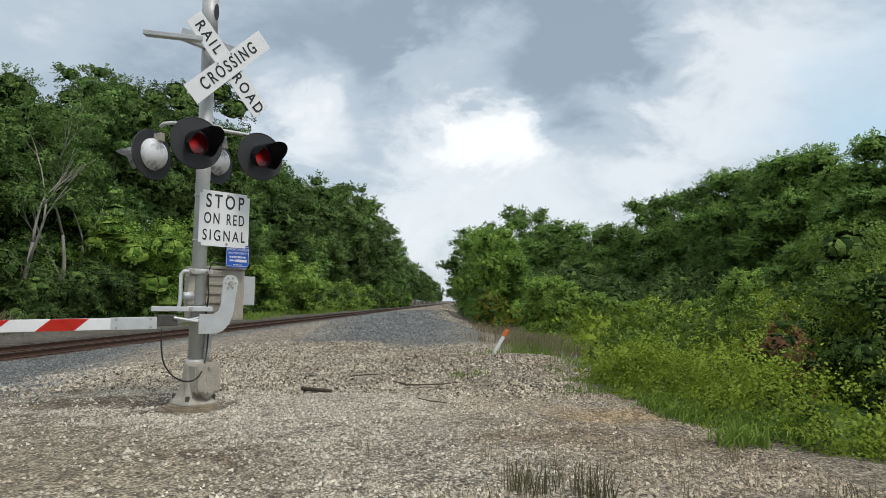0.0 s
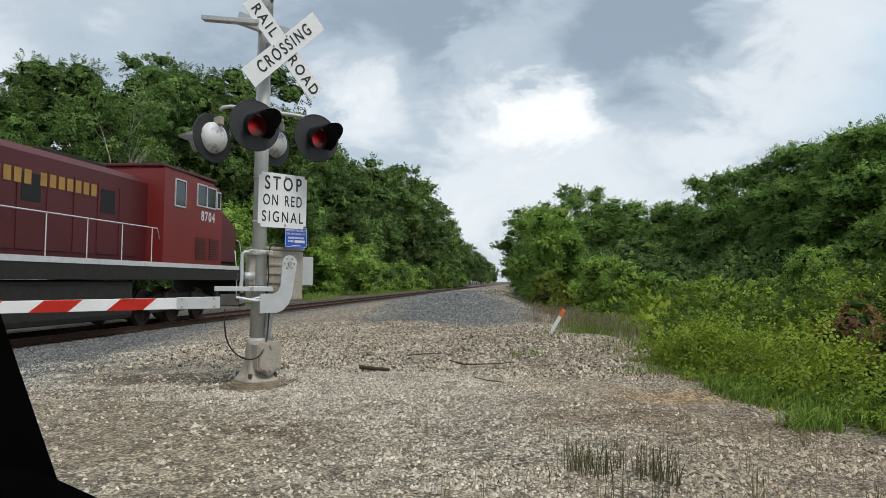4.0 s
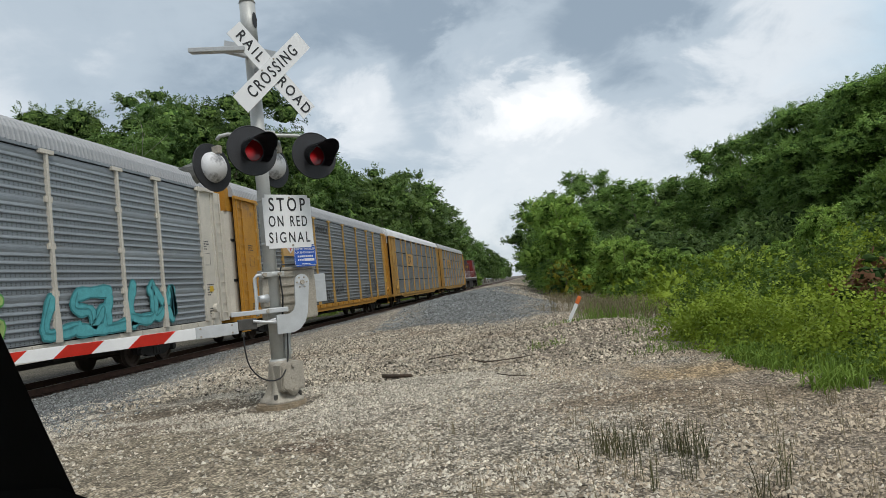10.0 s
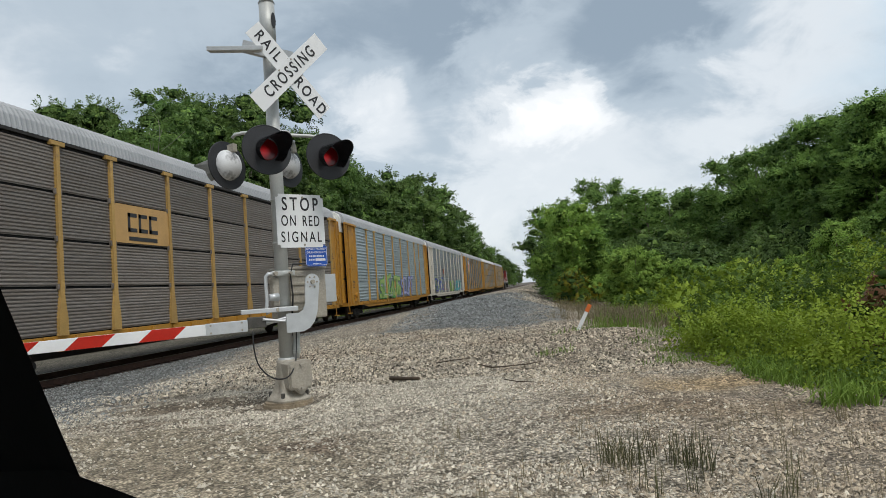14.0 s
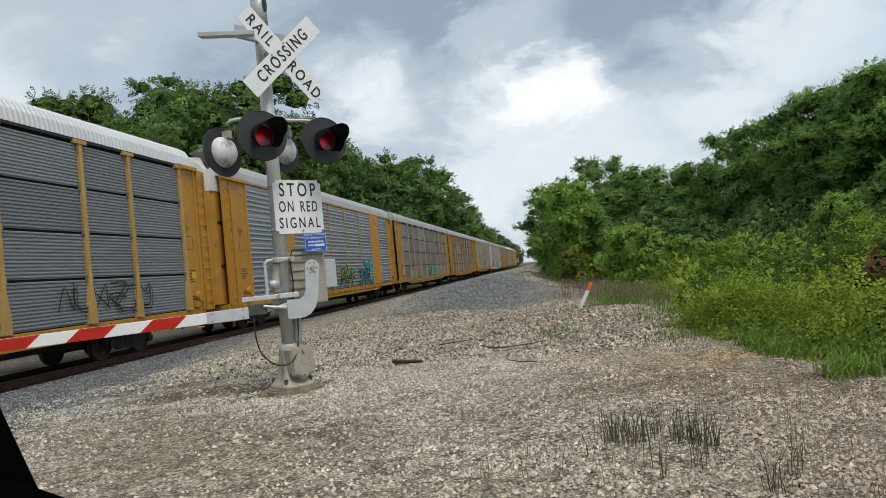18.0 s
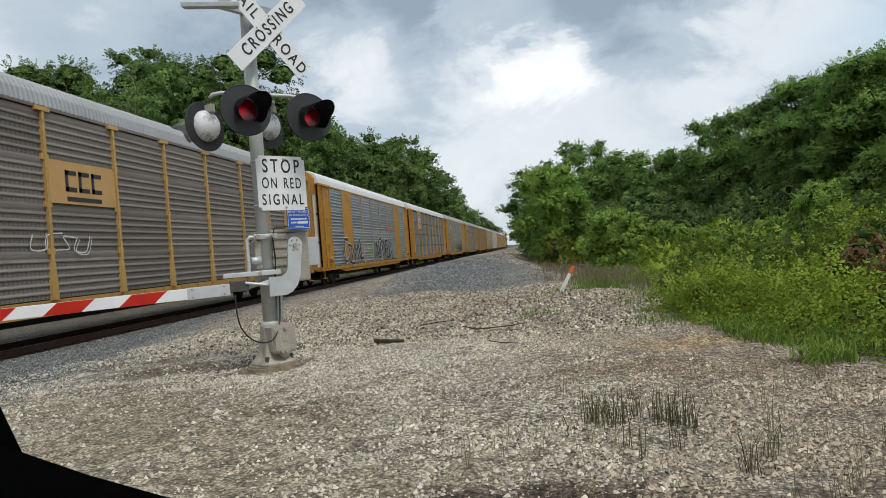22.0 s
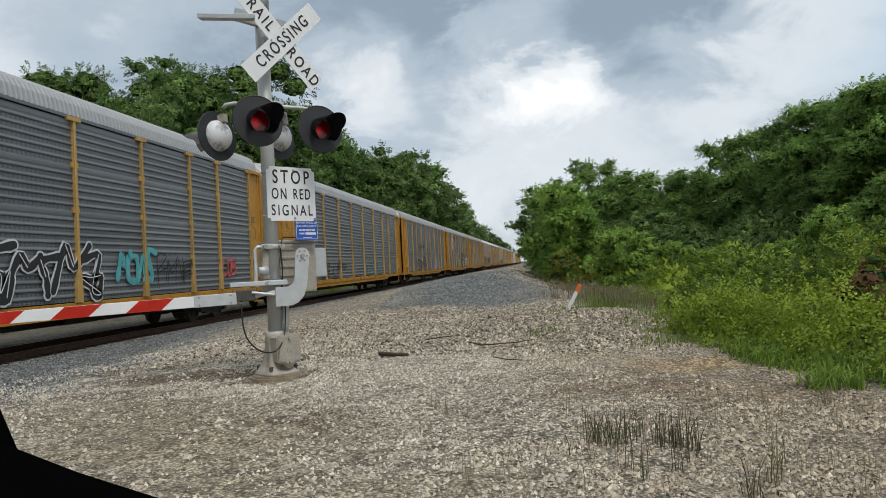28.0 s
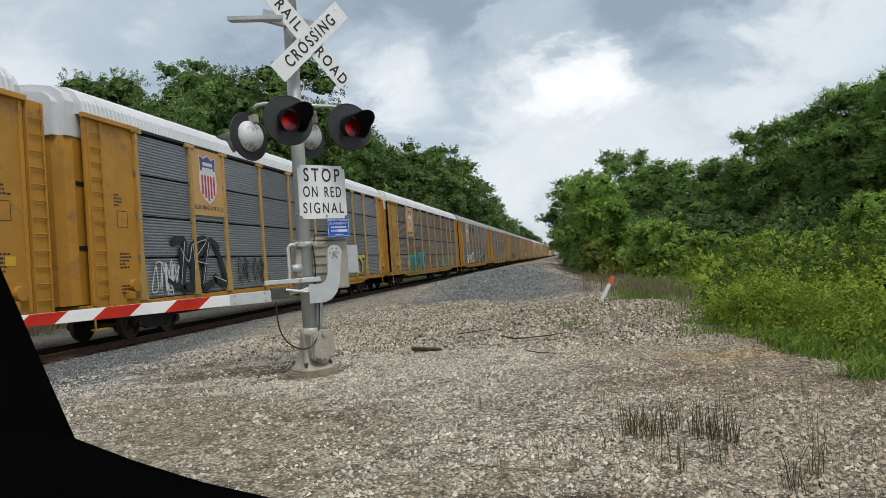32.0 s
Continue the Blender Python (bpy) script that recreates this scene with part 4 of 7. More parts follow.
        part("crown", crown_mesh("crown", 80 + i, h * 1.12, 2.0, h * 0.62, 16, 620, 0.55, (0.15, 0.28), LEAF_MID, None, 5, 0.3), None, t)
    for k in near + mid + far + bush + dim + [yel, rust]:
        for o in list(k.children_recursive) + [k]:
            bpy.data.objects.remove(o)


RIGHT_TREES = [(205.0, -2.6, 11.0, 4, 1.3), (178.0, -0.6, 14.5, 0, 1.2), (142.0, 1.0, 17.0, 1, 1.2), (104.0, 2.6, 13.3, 1, 1.3), (82.8, 3.0, 10.6, 4, 1.0), (71.8, 4.7, 11.8, 4, 0.95), (63.2, 6.0, 10.4, 4, 0.95),
               (58.5, 7.0, 8.3, 2, 1.2), (54.5, 8.1, 8.3, 0, 1.35), (51.0, 9.0, 7.4, 2, 1.2), (47.2, 10.0, 7.2, 3, 1.1), (45.0, 10.5, 6.9, 2, 1.1), (42.2, 11.1, 8.1, 0, 1.0), (39.3, 11.7, 8.0, 4, 1.15),
               (36.8, 12.2, 7.6, 0, 1.0), (34.5, 12.5, 7.8, 4, 1.0), (32.5, 12.8, 8.1, 0, 1.0), (31.0, 13.2, 7.9, 2, 1.1), (29.5, 13.4, 8.0, 4, 1.0), (28.2, 13.6, 8.1, 0, 1.0), (27.0, 13.8, 7.8, 2, 1.1)]
RIGHT_SHRUBS = [(8.6, 5.2, 3, 0.72), (9.5, 6.0, 3, 0.90), (7.5, 5.1, 3, 0.55), (10.6, 6.8, 3, 1.0), (12.2, 7.6, 3, 1.0), (31, 1.3, 2, 1.05), (35, 1.1, 2, 1.1), (30, 4.4, 2, 0.52), (27.5, 3.4, 0, 0.70), (33, 3.2, 0, 0.80),
                (27, 5.4, 0, 0.58), (24, 5.6, 0, 0.48), (21, 7.2, 2, 0.42), (18.5, 8.6, 1, 0.75), (22, 9.2, 2, 0.45), (26, 8.0, 1, 0.6), (15.5, 9.5, 1, 0.8), (12.8, 9.8, 3, 1.1), (10.5, 8.6, 3, 1.05), (16.5, 6.6, 2, 0.55)]
RIGHT_SHRUBS_FAR = [(39, 1.6, 1, 1.3), (41, 3.6, 1, 1.2), (47, 3.2, 1, 1.3), (54, 3.2, 2, 1.2), (62, 2.8, 1, 1.4), (72, 2.4, 2, 1.4), (84, 2.0, 1, 1.6), (100, 1.6, 2, 1.8), (120, 1.0, 1, 2.0), (31, 6.0, 1, 1.2), (38, 6.0, 1, 1.3), (46, 6.0, 1, 1.4), (29, 9.5, 1, 1.1), (8.4, 7.0, 3, 1.1)]
build_woods()


def bank_height(x, y):
    """Top of the bramble bank on the near side."""
    edge = np.clip((x - bank_edge(y)) / 2.4, 0, 1) ** 0.8
    lump = np.abs(np.sin(1.5 * x + 0.9 * np.sin(0.8 * y)) * np.sin(0.95 * y + 0.6 * np.sin(1.1 * x) + 1.0))
    return 0.12 + edge * (0.30 + 1.0 * lump ** 0.9 + 0.11 * np.clip(x - 3, 0, 9) * np.clip((22 - y) / 10, 0.2, 1))


def bank_edge(y):
    return np.interp(y, [4, 5.3, 6.5, 7.5, 8.5, 10, 12, 16, 20, 26, 34], [5.2, 3.3, 2.5, 2.05, 1.7, 1.6, 1.9, 2.5, 2.6, 2.3, 2.4])


def build_bank():
    """Heaped mounds of bramble and vine, over a dark sheet that stands in for the shade beneath."""
    r = np.random.default_rng(8)
    n = 860
    y = 5.4 + 24 * r.random(n) ** 1.35
    x = bank_edge(y) + 0.25 + 10.5 * r.random(n) ** 1.2
    y[:170] = 5.6 + 5.0 * r.random(170)
    x[:170] = bank_edge(y[:170]) + 0.15 + 1.1 * r.random(170)
    cr = np.clip(0.26 + 0.75 * r.random(n) ** 1.6, 0, 0.25 + 0.5 * (x - bank_edge(y))) * np.clip(y / 14, 0.7, 1.3)
    z = ground_z(x, y) + bank_height(x, y) + r.normal(-0.22, 0.12, n) - 0.30 * cr
    q, ids, k = leafy_clumps(r, np.stack([x, y, z], 1), cr, 58000, 0.18, (0.042, 0.088), 5, 0.75, 0.0)
    far = np.clip(np.hypot(x, y) / 12, 0.75, 1.9)[k]
    leaf = ids == 0
    c = q.mean(1, keepdims=True)
    q = c + (q - c) * far[:, None, None]
    tone = (np.sin(0.8 * x + 1.3 * np.sin(0.6 * y)) + r.normal(0, 0.55, n) > -0.15).astype(int)
    ids = np.where(leaf, np.where(tone[k] > 0, 1, 0), 2)
    d = unit(q.mean(1) - np.stack([x, y, z - 0.1], 1)[k])
    face = np.cross(q[:, 2] - q[:, 0], q[:, 3] - q[:, 1])
    q = np.where(((face * d).sum(1) < 0)[:, None, None], q[:, ::-1], q)
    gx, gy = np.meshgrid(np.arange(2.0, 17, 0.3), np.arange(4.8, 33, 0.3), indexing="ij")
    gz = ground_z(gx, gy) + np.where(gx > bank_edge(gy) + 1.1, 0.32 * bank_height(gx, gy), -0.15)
    m, w = gx.shape
    i = (np.arange(m - 1)[:, None] * w + np.arange(w - 1)).reshape(-1)
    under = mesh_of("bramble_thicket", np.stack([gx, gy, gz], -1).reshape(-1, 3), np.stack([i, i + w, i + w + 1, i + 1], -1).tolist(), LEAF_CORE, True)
    tagged(new("bramble_thicket", under), "dark green sheet under the bramble leaves in place of inner shade", "brambles", kind="stuff")
    tagged(new("bramble_bank", quads_mesh("bramble_bank", q, [BRAMBLE_DARK, BRAMBLE, LEAF_CORE], ids, d)), "tangled mounds of green brambles and vines beside the gravel", "brambles", kind="stuff")


build_bank()


def blades(name, label, category, mat, spots, seed, height, width, lean=0.35, kind="stuff"):
    """Tapered, bent blades; spots is a list of (x, y, spread, count)."""
    r = np.random.default_rng(seed)
    x = np.concatenate([r.normal(a, s, int(c)) for a, b, s, c in spots])
    y = np.concatenate([r.normal(b, s, int(c)) for a, b, s, c in spots])
    n = len(x)
    z = ground_z(x, y) - 0.02
    h = r.uniform(height[0], height[1], n)
    a, l = r.uniform(0, 6.283, n), np.abs(r.normal(0, lean, n))
    d = np.stack([np.cos(a), np.sin(a), np.zeros(n)], 1)
    side = np.stack([-np.sin(a + 0.6), np.cos(a + 0.6), np.zeros(n)], 1) * (width * r.uniform(0.6, 1.3, n))[:, None]
    p0 = np.stack([x, y, z], 1)
    up = np.array([0, 0, 1.0])
    p1 = p0 + up * (h * 0.5)[:, None] + d * (h * l * 0.18)[:, None]
    p2 = p0 + up * (h * (0.86 - 0.16 * l))[:, None] + d * (h * l * 0.55)[:, None]
    p3 = p0 + up * (h * (1 - 0.62 * np.minimum(l, 1.3)))[:, None] + d * (h * l * 1.0)[:, None]
    q = np.concatenate([np.stack([a0 - side * w0, a0 + side * w0, a1 + side * w1, a1 - side * w1], 1) for a0, a1, w0, w1 in ((p0, p1, 0.9, 1.0), (p1, p2, 1.0, 0.75), (p2, p3, 0.75, 0.1))])
    tagged(new(name, quads_mesh(name, q, [mat])), label, category, kind=kind)


rg = random.Random(3)
blades("rushes", "tuft of dark upright rushes growing in the gravel", "grass", REEDS, [(0.27 + 0.045 * i + rg.uniform(-0.02, 0.02), 4.34 + rg.uniform(-0.16, 0.10), 0.05, 24) for i in range(5)] + [(0.545 + 0.03 * i, 4.42 + rg.uniform(-0.05, 0.05), 0.03, 10) for i in range(2)] + [(0.68 + 0.05 * i, 4.26 + rg.uniform(-0.10, 0.08), 0.045, 26) for i in range(4)] + [(0.44, 3.80, 0.025, 9), (0.48, 3.62, 0.025, 10), (0.70, 3.85, 0.03, 9), (0.95, 3.42, 0.03, 18), (1.10, 3.62, 0.04, 20), (1.22, 3.95, 0.03, 8), (0.12, 4.0, 0.02, 5), (1.75, 3.70, 0.05, 36), (1.92, 3.62, 0.05, 40), (2.05, 3.80, 0.05, 40), (2.2, 4.1, 0.07, 24)], 1, (0.09, 0.29), 0.0021, 0.36)
blades("thin_weeds", "sparse thin weed stalks in the gravel", "weeds", DRYGRASS, [(rg.uniform(-0.9, 2.6), rg.uniform(3.0, 5.6), 0.025, 7) for i in range(90)], 2, (0.06, 0.22), 0.0018, 0.35)
blades("green_grass", "clumps of long bright green grass at the foot of the brambles", "grass", GRASS, [(2.35 - 0.3 * (yy - 6.6) + rg.uniform(0, 0.8), yy, 0.10, 70) for yy in [6.6 + rg.uniform(0, 1.4) for i in range(20)]] + [(2.25, 6.0, 0.08, 90), (2.42, 6.05, 0.08, 90), (3.0, 6.35, 0.12, 60)], 3, (0.10, 0.30), 0.0065, 1.0)
blades("grass_verge", "strip of light green weeds along the brambles", "grass", GRASS, [(bank_edge(yy) + rg.uniform(-0.35, 0.9), yy, 0.15, rg.randint(10, 50)) for yy in [rg.uniform(8.5, 15) for i in range(46)]] + [(0.5 + rg.uniform(-0.5, 0.9), 13.6 + rg.uniform(-0.5, 0.6), 0.10, 22) for i in range(12)] + [(-0.1, 10.2, 0.10, 40), (0.15, 10.35, 0.08, 30), (1.4, 10.9, 0.1, 30)], 4, (0.04, 0.18), 0.004, 0.8)
blades("dry_grass", "band of pale dry grass before the shrubs", "grass", DRYGRASS, [(rg.uniform(1.3, 3.4), rg.uniform(14.5, 21), 0.22, rg.randint(10, 80)) for i in range(62)] + [(rg.uniform(0.3, 1.8), rg.uniform(19, 34), 0.25, rg.randint(10, 60)) for i in range(50)], 5, (0.10, 0.46), 0.005, 0.5)
blades("wood_grass", "green grass among the dry stems before the shrubs", "grass", GRASS, [(rg.uniform(1.2, 3.6), rg.uniform(13.5, 22), 0.25, rg.randint(10, 60)) for i in range(50)], 9, (0.10, 0.40), 0.006, 0.6)
blades("track_weeds", "weeds and grass along the far side of the track", "grass", GRASS, [(rg.uniform(-20.5, -17.5), rg.uniform(42, 120), 0.6, 45) for i in range(80)], 6, (0.2, 0.7), 0.02, 0.5)
blades("dark_scrub", "dry brown undergrowth at the edge of the wood", "undergrowth", DRYGRASS, [(rg.uniform(-23.5, -20.5), rg.uniform(14, 30), 0.5, 70) for i in range(60)], 7, (0.4, 1.4), 0.012, 0.6)

# ---- crossing signal ----
MAST, SIGN_TURN, ARM_TURN = (-2.95, 7.25), 50.0, 32.0


def text_bars(bm, x0, x1, z, h, y, r):
    """Small unreadable writing as plain bars."""
    x = x0
    while x < x1 - 0.006:
        w = min(r.uniform(0.012, 0.035), x1 - x)
        box(bm, x, x + w, y - 0.001, y, z - h / 2, z + h / 2)
        x += w + 0.007


def lamp_unit(t, x, y, z, facing, lit):
    """Round background, hood, lens and domed back of one flashing light; facing -1 is towards the lot."""
    m = pose(x, y, z, -2 if facing < 0 else 4, 0, 0 if facing < 0 else 180) @ pose(0, 0, 0, 0, 0, LAMP_TURN if facing < 0 else 20)
    head = part("light_unit", smooth(tube(bmesh.new(), (0, 0.0, 0), (0, 0.012, 0), 0.27, seg=40)), BLACK, t, "round black background disc")
    head.matrix_basis = m
    rim = bmesh.new()
    ribbon(rim, [(0.267 * math.cos(a * 6.2832 / 40), 0.004, 0.267 * math.sin(a * 6.2832 / 40)) for a in range(41)], 0.008, 6)
    part("rim", rim, BLACK, head)
    back = bmesh.new()
    bmesh.ops.create_uvsphere(back, u_segments=28, v_segments=14, radius=0.165)
    bmesh.ops.delete(back, geom=[v for v in back.verts if v.co.y < -0.01], context="VERTS")
    bmesh.ops.scale(back, vec=(1, 0.85, 1.05), verts=back.verts)
    bmesh.ops.translate(back, vec=(0, 0.012, 0), verts=back.verts)
    part("housing", smooth(back), PEELED, head, "domed housing with peeling silver paint")
    box(bk := bmesh.new(), -0.03, 0.03, 0.05, 0.15, 0.13, 0.22, 0.008)
    part("clamp", bk, CASTGREY, head)
    hood, k = bmesh.new(), 26
    a0, a1 = -0.32 * math.pi, 1.32 * math.pi
    rings = []
    for depth, rad in ((0.0, 0.130), (0.02, 0.130), (1.0, 0.162)):
        row = []
        for i in range(k + 1):
            a = a0 + (a1 - a0) * i / k
            reach = 0.42 * (0.40 + 0.60 * max(0.0, math.sin(a * 0.96 + 0.06)) ** 0.8) * depth
            row.append(hood.verts.new((rad * math.cos(a), -reach - 0.002, rad * math.sin(a) - 0.10 * reach)))
        rings.append(row)
    for p, q in zip(rings, rings[1:]):
        for i in range(k):
            hood.faces.new((p[i], p[i + 1], q[i + 1], q[i]))
    bmesh.ops.solidify(hood, geom=hood.faces[:], thickness=0.004)
    part("hood", smooth(hood), BLACK if facing < 0 else GALV, head, "black visor hood" if facing < 0 else "weathered grey visor hood").matrix_basis = pose(0, 0, 0, 4, 0, 5)
    lens = bmesh.new()
    bmesh.ops.create_uvsphere(lens, u_segments=28, v_segments=12, radius=0.118)
    bmesh.ops.delete(lens, geom=[v for v in lens.verts if v.co.y > 0.004], context="VERTS")
    bmesh.ops.scale(lens, vec=(1, 0.06, 1), verts=lens.verts)
    part("lens", smooth(lens), lit, head, "round red glass lens")


PEELED = material("peeling_silver_paint", (0.72, 0.73, 0.74), 0.5, 0.0, vary=0.06, grit=0.08, dirt=(0.12, 0.12, 0.125), dirt_amount=0.68, dirt_scale=5, fine=80)
LAMP_TURN = -7.0
CARDARK = material("greasy_dark_steel", (0.10, 0.095, 0.085), 0.6, 0.4, vary=0.25)


def build_signal():
    r = random.Random(7)
    t = thing("crossing_signal", "grey steel crossing signal mast with crossbuck, red lights and gate arm", "crossing signal", at=pose(*MAST, 0, 0, 0, SIGN_TURN))
    part("mast", smooth(tube(tube(bmesh.new(), (0, 0, 0.45), (0, 0, 4.40), 0.077, 0.074, 28), (0, 0, 0.4), (0, 0, 0.52), 0.095, seg=24)), GALV, t, "galvanised steel pole")
    cap = smooth(tube(tube(bmesh.new(), (0, 0, 4.06), (0, 0, 4.58), 0.088, seg=28), (0, 0, 4.58), (0, 0, 4.66), 0.094, 0.06, 28))
    cap_ob = part("pole_head", cap, GALV, t, "hollow pole head with an oval opening")
    # flat black oval stands in for the shade inside the opening
    slot = bmesh.new()
    bmesh.ops.create_circle(slot, cap_ends=True, segments=22, radius=0.036, matrix=pose(0.032, -0.0865, 4.36, 90, 0, 18) @ Matrix.Diagonal((1, 2.6, 1, 1)))
    part("opening", slot, INK, cap_ob, "flat black oval in place of a shaded opening")
    # concrete base and cast pedestal
    base = bmesh.new()
    bmesh.ops.create_cone(base, cap_ends=True, segments=14, radius1=0.31, radius2=0.285, depth=0.20, matrix=pose(0, 0, -0.05, 0, 0, 9))
    bmesh.ops.bevel(base, geom=base.edges[:], offset=0.02, segments=2, affect="EDGES")
    part("foundation", base, CONCRETE, t, "stained round concrete foundation")
    foot = bmesh.new()
    rings = []
    for z, rad, lobe in ((0.045, 0.235, 0.10), (0.075, 0.23, 0.12), (0.10, 0.20, 0.20), (0.15, 0.165, 0.24), (0.22, 0.14, 0.18), (0.32, 0.125, 0.08), (0.46, 0.112, 0.0), (0.50, 0.10, 0.0)):
        rings.append([foot.verts.new((rad * (1 + lobe * (math.cos(4 * a) - 0.5)) * math.cos(a + 0.785), rad * (1 + lobe * (math.cos(4 * a) - 0.5)) * math.sin(a + 0.785), z)) for a in [6.2832 * k / 40 for k in range(40)]])
    for p, q in zip(rings, rings[1:]):
        for k in range(40):
            foot.faces.new((p[k], p[(k + 1) % 40], q[(k + 1) % 40], q[k])).smooth = True
    foot.faces.new(rings[0][::-1]), foot.faces.new(rings[-1])
    pedestal = part("pedestal", foot, CASTGREY, t, "flared cast pedestal on four feet")
    for a in range(4):
        u = (0.205 * math.cos(a * 1.571 + 0.785), 0.205 * math.sin(a * 1.571 + 0.785))
        part("anchor_bolt", tube(bmesh.new(), (*u, 0.09), (*u, 0.15), 0.022, seg=6), CARDARK, pedestal)
    jb = bmesh.new()
    plate_edge = [(-0.10, 0.20), (-0.07, 0.17), (-0.03, 0.175), (0.0, 0.145), (0.03, 0.12), (0.07, 0.12), (0.10, 0.145), (0.13, 0.175), (0.165, 0.17), (0.19, 0.20), (0.19, 0.46), (0.155, 0.485), (-0.06, 0.485), (-0.10, 0.46)]
    prism(jb, plate_edge, -0.215, -0.03)
    bmesh.ops.bevel(jb, geom=[e for e in jb.edges if all(v.co.y < -0.2 for v in e.verts)], offset=0.014, segments=2, affect="EDGES")
    junction = part("junction_box", jb, CASTGREY, t, "scalloped cast junction box")
    part("cover", prism(bmesh.new(), [(0.045 + (a - 0.045) * 0.84, 0.31 + (b - 0.31) * 0.82) for a, b in plate_edge], -0.224, -0.214), CASTGREY, junction)
    part("cover_badge", boxed(0.015, 0.075, -0.229, -0.223, 0.30, 0.345, 0.002), CASTGREY, junction)
    for z in (0.19, 0.445):
        part("bolt", smooth(tube(bmesh.new(), (0.045, -0.245, z), (0.045, -0.22, z), 0.017, seg=8)), CASTGREY, junction)
    fl = bmesh.new()
    ribbon(fl, [(0.09, -0.05, 0.50), (0.10, -0.05, 0.62), (0.12, -0.04, 0.80), (0.13, -0.02, 0.95)], 0.04, 12)
    for z in (0.56, 0.585, 0.61):
        tube(fl, (0.095, -0.05, z), (0.095, -0.05, z + 0.012), 0.055, seg=16)
    part("conduit", fl, GALV, t, "ribbed conduit beside the pole")
    # crossbuck
    for name, turn, y, words in (("crossing_blade", -45, -0.215, (("CROSSING", 0.0),)), ("railroad_blade", 45, -0.200, (("RAIL", -0.355), ("ROAD", 0.355)))):
        blade = part(name, boxed(-0.61, 0.61, -0.003, 0.003, -0.115, 0.115), WHITE, t, "white crossbuck blade with black letters")
        blade.matrix_basis = pose(0.135, y, 3.745, 0, turn, 0)
        for text, off in words:
            writing(text, 0.185, INK, blade, pose(off, -0.005, 0), spread=1.36, bold=0.002, squeeze=0.78)
        for off in (-0.11, 0.11):
            part("bolt", tube(bmesh.new(), (off, -0.012, 0.09), (off, -0.003, 0.09), 0.010, seg=8), CASTGREY, blade)
    part("crossbuck_bracket", box(bmesh.new(), -0.02, 0.16, -0.195, -0.05, 3.745, 3.795, 0.006), GALV, t)
    # pair of narrow plates high on the pole
    plate = part("side_plate", boxed(-0.30, 0.30, -0.085, 0.085, -0.024, 0.024, 0.005), ALU, t, "narrow aluminium plate seen edge on")
    plate.matrix_basis = pose(-0.40, 0.0, 3.97, 10, 2, -38)
    br = part("side_plate_arm", boxed(-0.28, 0.28, -0.03, 0.03, -0.02, 0.02, 0.004), ALU, t)
    br.matrix_basis = pose(-0.07, -0.02, 3.95, 0, 8, -10)
    for x, y in ((-0.15, 0.08), (0.22, 0.12)):
        p = part("reflector_plate", boxed(-0.13, 0.13, -0.004, 0.004, -0.07, 0.07), ALU, t, "small grey reflector plate on the pole")
        p.matrix_basis = pose(x, y, 4.05, 12, 14, -30)
    part("pole_clamp", smooth(tube(bmesh.new(), (0, 0, 3.60), (0, 0, 3.64), 0.086, seg=24)), GALV, t)
    # light bar with two pairs of red lights
    arm = bmesh.new()
    ribbon(arm, [(-0.45, 0.12, 2.99), (-0.42, 0.10, 3.03), (-0.35, 0.05, 3.045), (0.40, -0.12, 3.045), (0.47, -0.16, 3.03), (0.49, -0.18, 2.97)], 0.021, 10)
    ribbon(arm, [(-0.31, -0.28, 2.97), (-0.30, -0.24, 3.04), (-0.12, -0.08, 3.05), (0.12, 0.08, 3.05), (0.36, 0.2, 3.04), (0.38, 0.24, 2.96)], 0.021, 10)
    part("light_arm", arm, GALV, t, "bent pipe arm that carries the lights")
    hub = smooth(tube(bmesh.new(), (0, 0, 2.98), (0, 0, 3.10), 0.085, seg=24))
    box(hub, 0.05, 0.16, -0.10, 0.0, 3.0, 3.09, 0.012)
    part("arm_hub", hub, GALV, t)
    lamp_unit(t, -0.28, -0.36, 2.78, -1, LENS_RED)
    lamp_unit(t, 0.52, -0.30, 2.78, -1, LENS_RED)
    lamp_unit(t, -0.48, 0.22, 2.70, 1, LENS_RED)
    lamp_unit(t, 0.33, 0.34, 2.78, 1, LENS_RED)
    # STOP sign plate
    s = bmesh.new()
    box(s, -0.305, 0.305, -0.0025, 0.0025, -0.305, 0.305)
    bmesh.ops.bevel(s, geom=[e for e in s.edges if abs(e.verts[0].co.y - e.verts[1].co.y) > 0.004], offset=0.035, segments=5, affect="EDGES")
    stop = part("stop_plate", s, WHITE, t, "white square plate with black letters")
    stop.matrix_basis = pose(0.23, -0.088, 2.05, 0, 0, 0)
    writing("STOP", 0.215, INK, stop, pose(0, -0.004, 0.185), spread=1.42, bold=0.002, squeeze=0.72)
    writing("ON", 0.172, INK, stop, pose(-0.155, -0.004, -0.005), spread=1.30, bold=0.001, squeeze=0.64)
    writing("RED", 0.172, INK, stop, pose(0.13, -0.004, -0.005), spread=1.30, bold=0.001, squeeze=0.62)
    writing("SIGNAL", 0.172, INK, stop, pose(0, -0.004, -0.19), spread=1.38, bold=0.001, squeeze=0.70)
    for z in (0.27, -0.275):
        part("bolt", smooth(tube(bmesh.new(), (0.03, -0.012, z), (0.03, -0.002, z), 0.013, seg=10)), CASTGREY, stop)
    for z in (1.79, 2.28):
        part("plate_strap", smooth(tube(bmesh.new(), (0, 0, z), (0, 0, z + 0.025), 0.083, seg=24)), GALV, t)
    b = boxed(-0.142, 0.142, -0.002, 0.002, -0.125, 0.125)
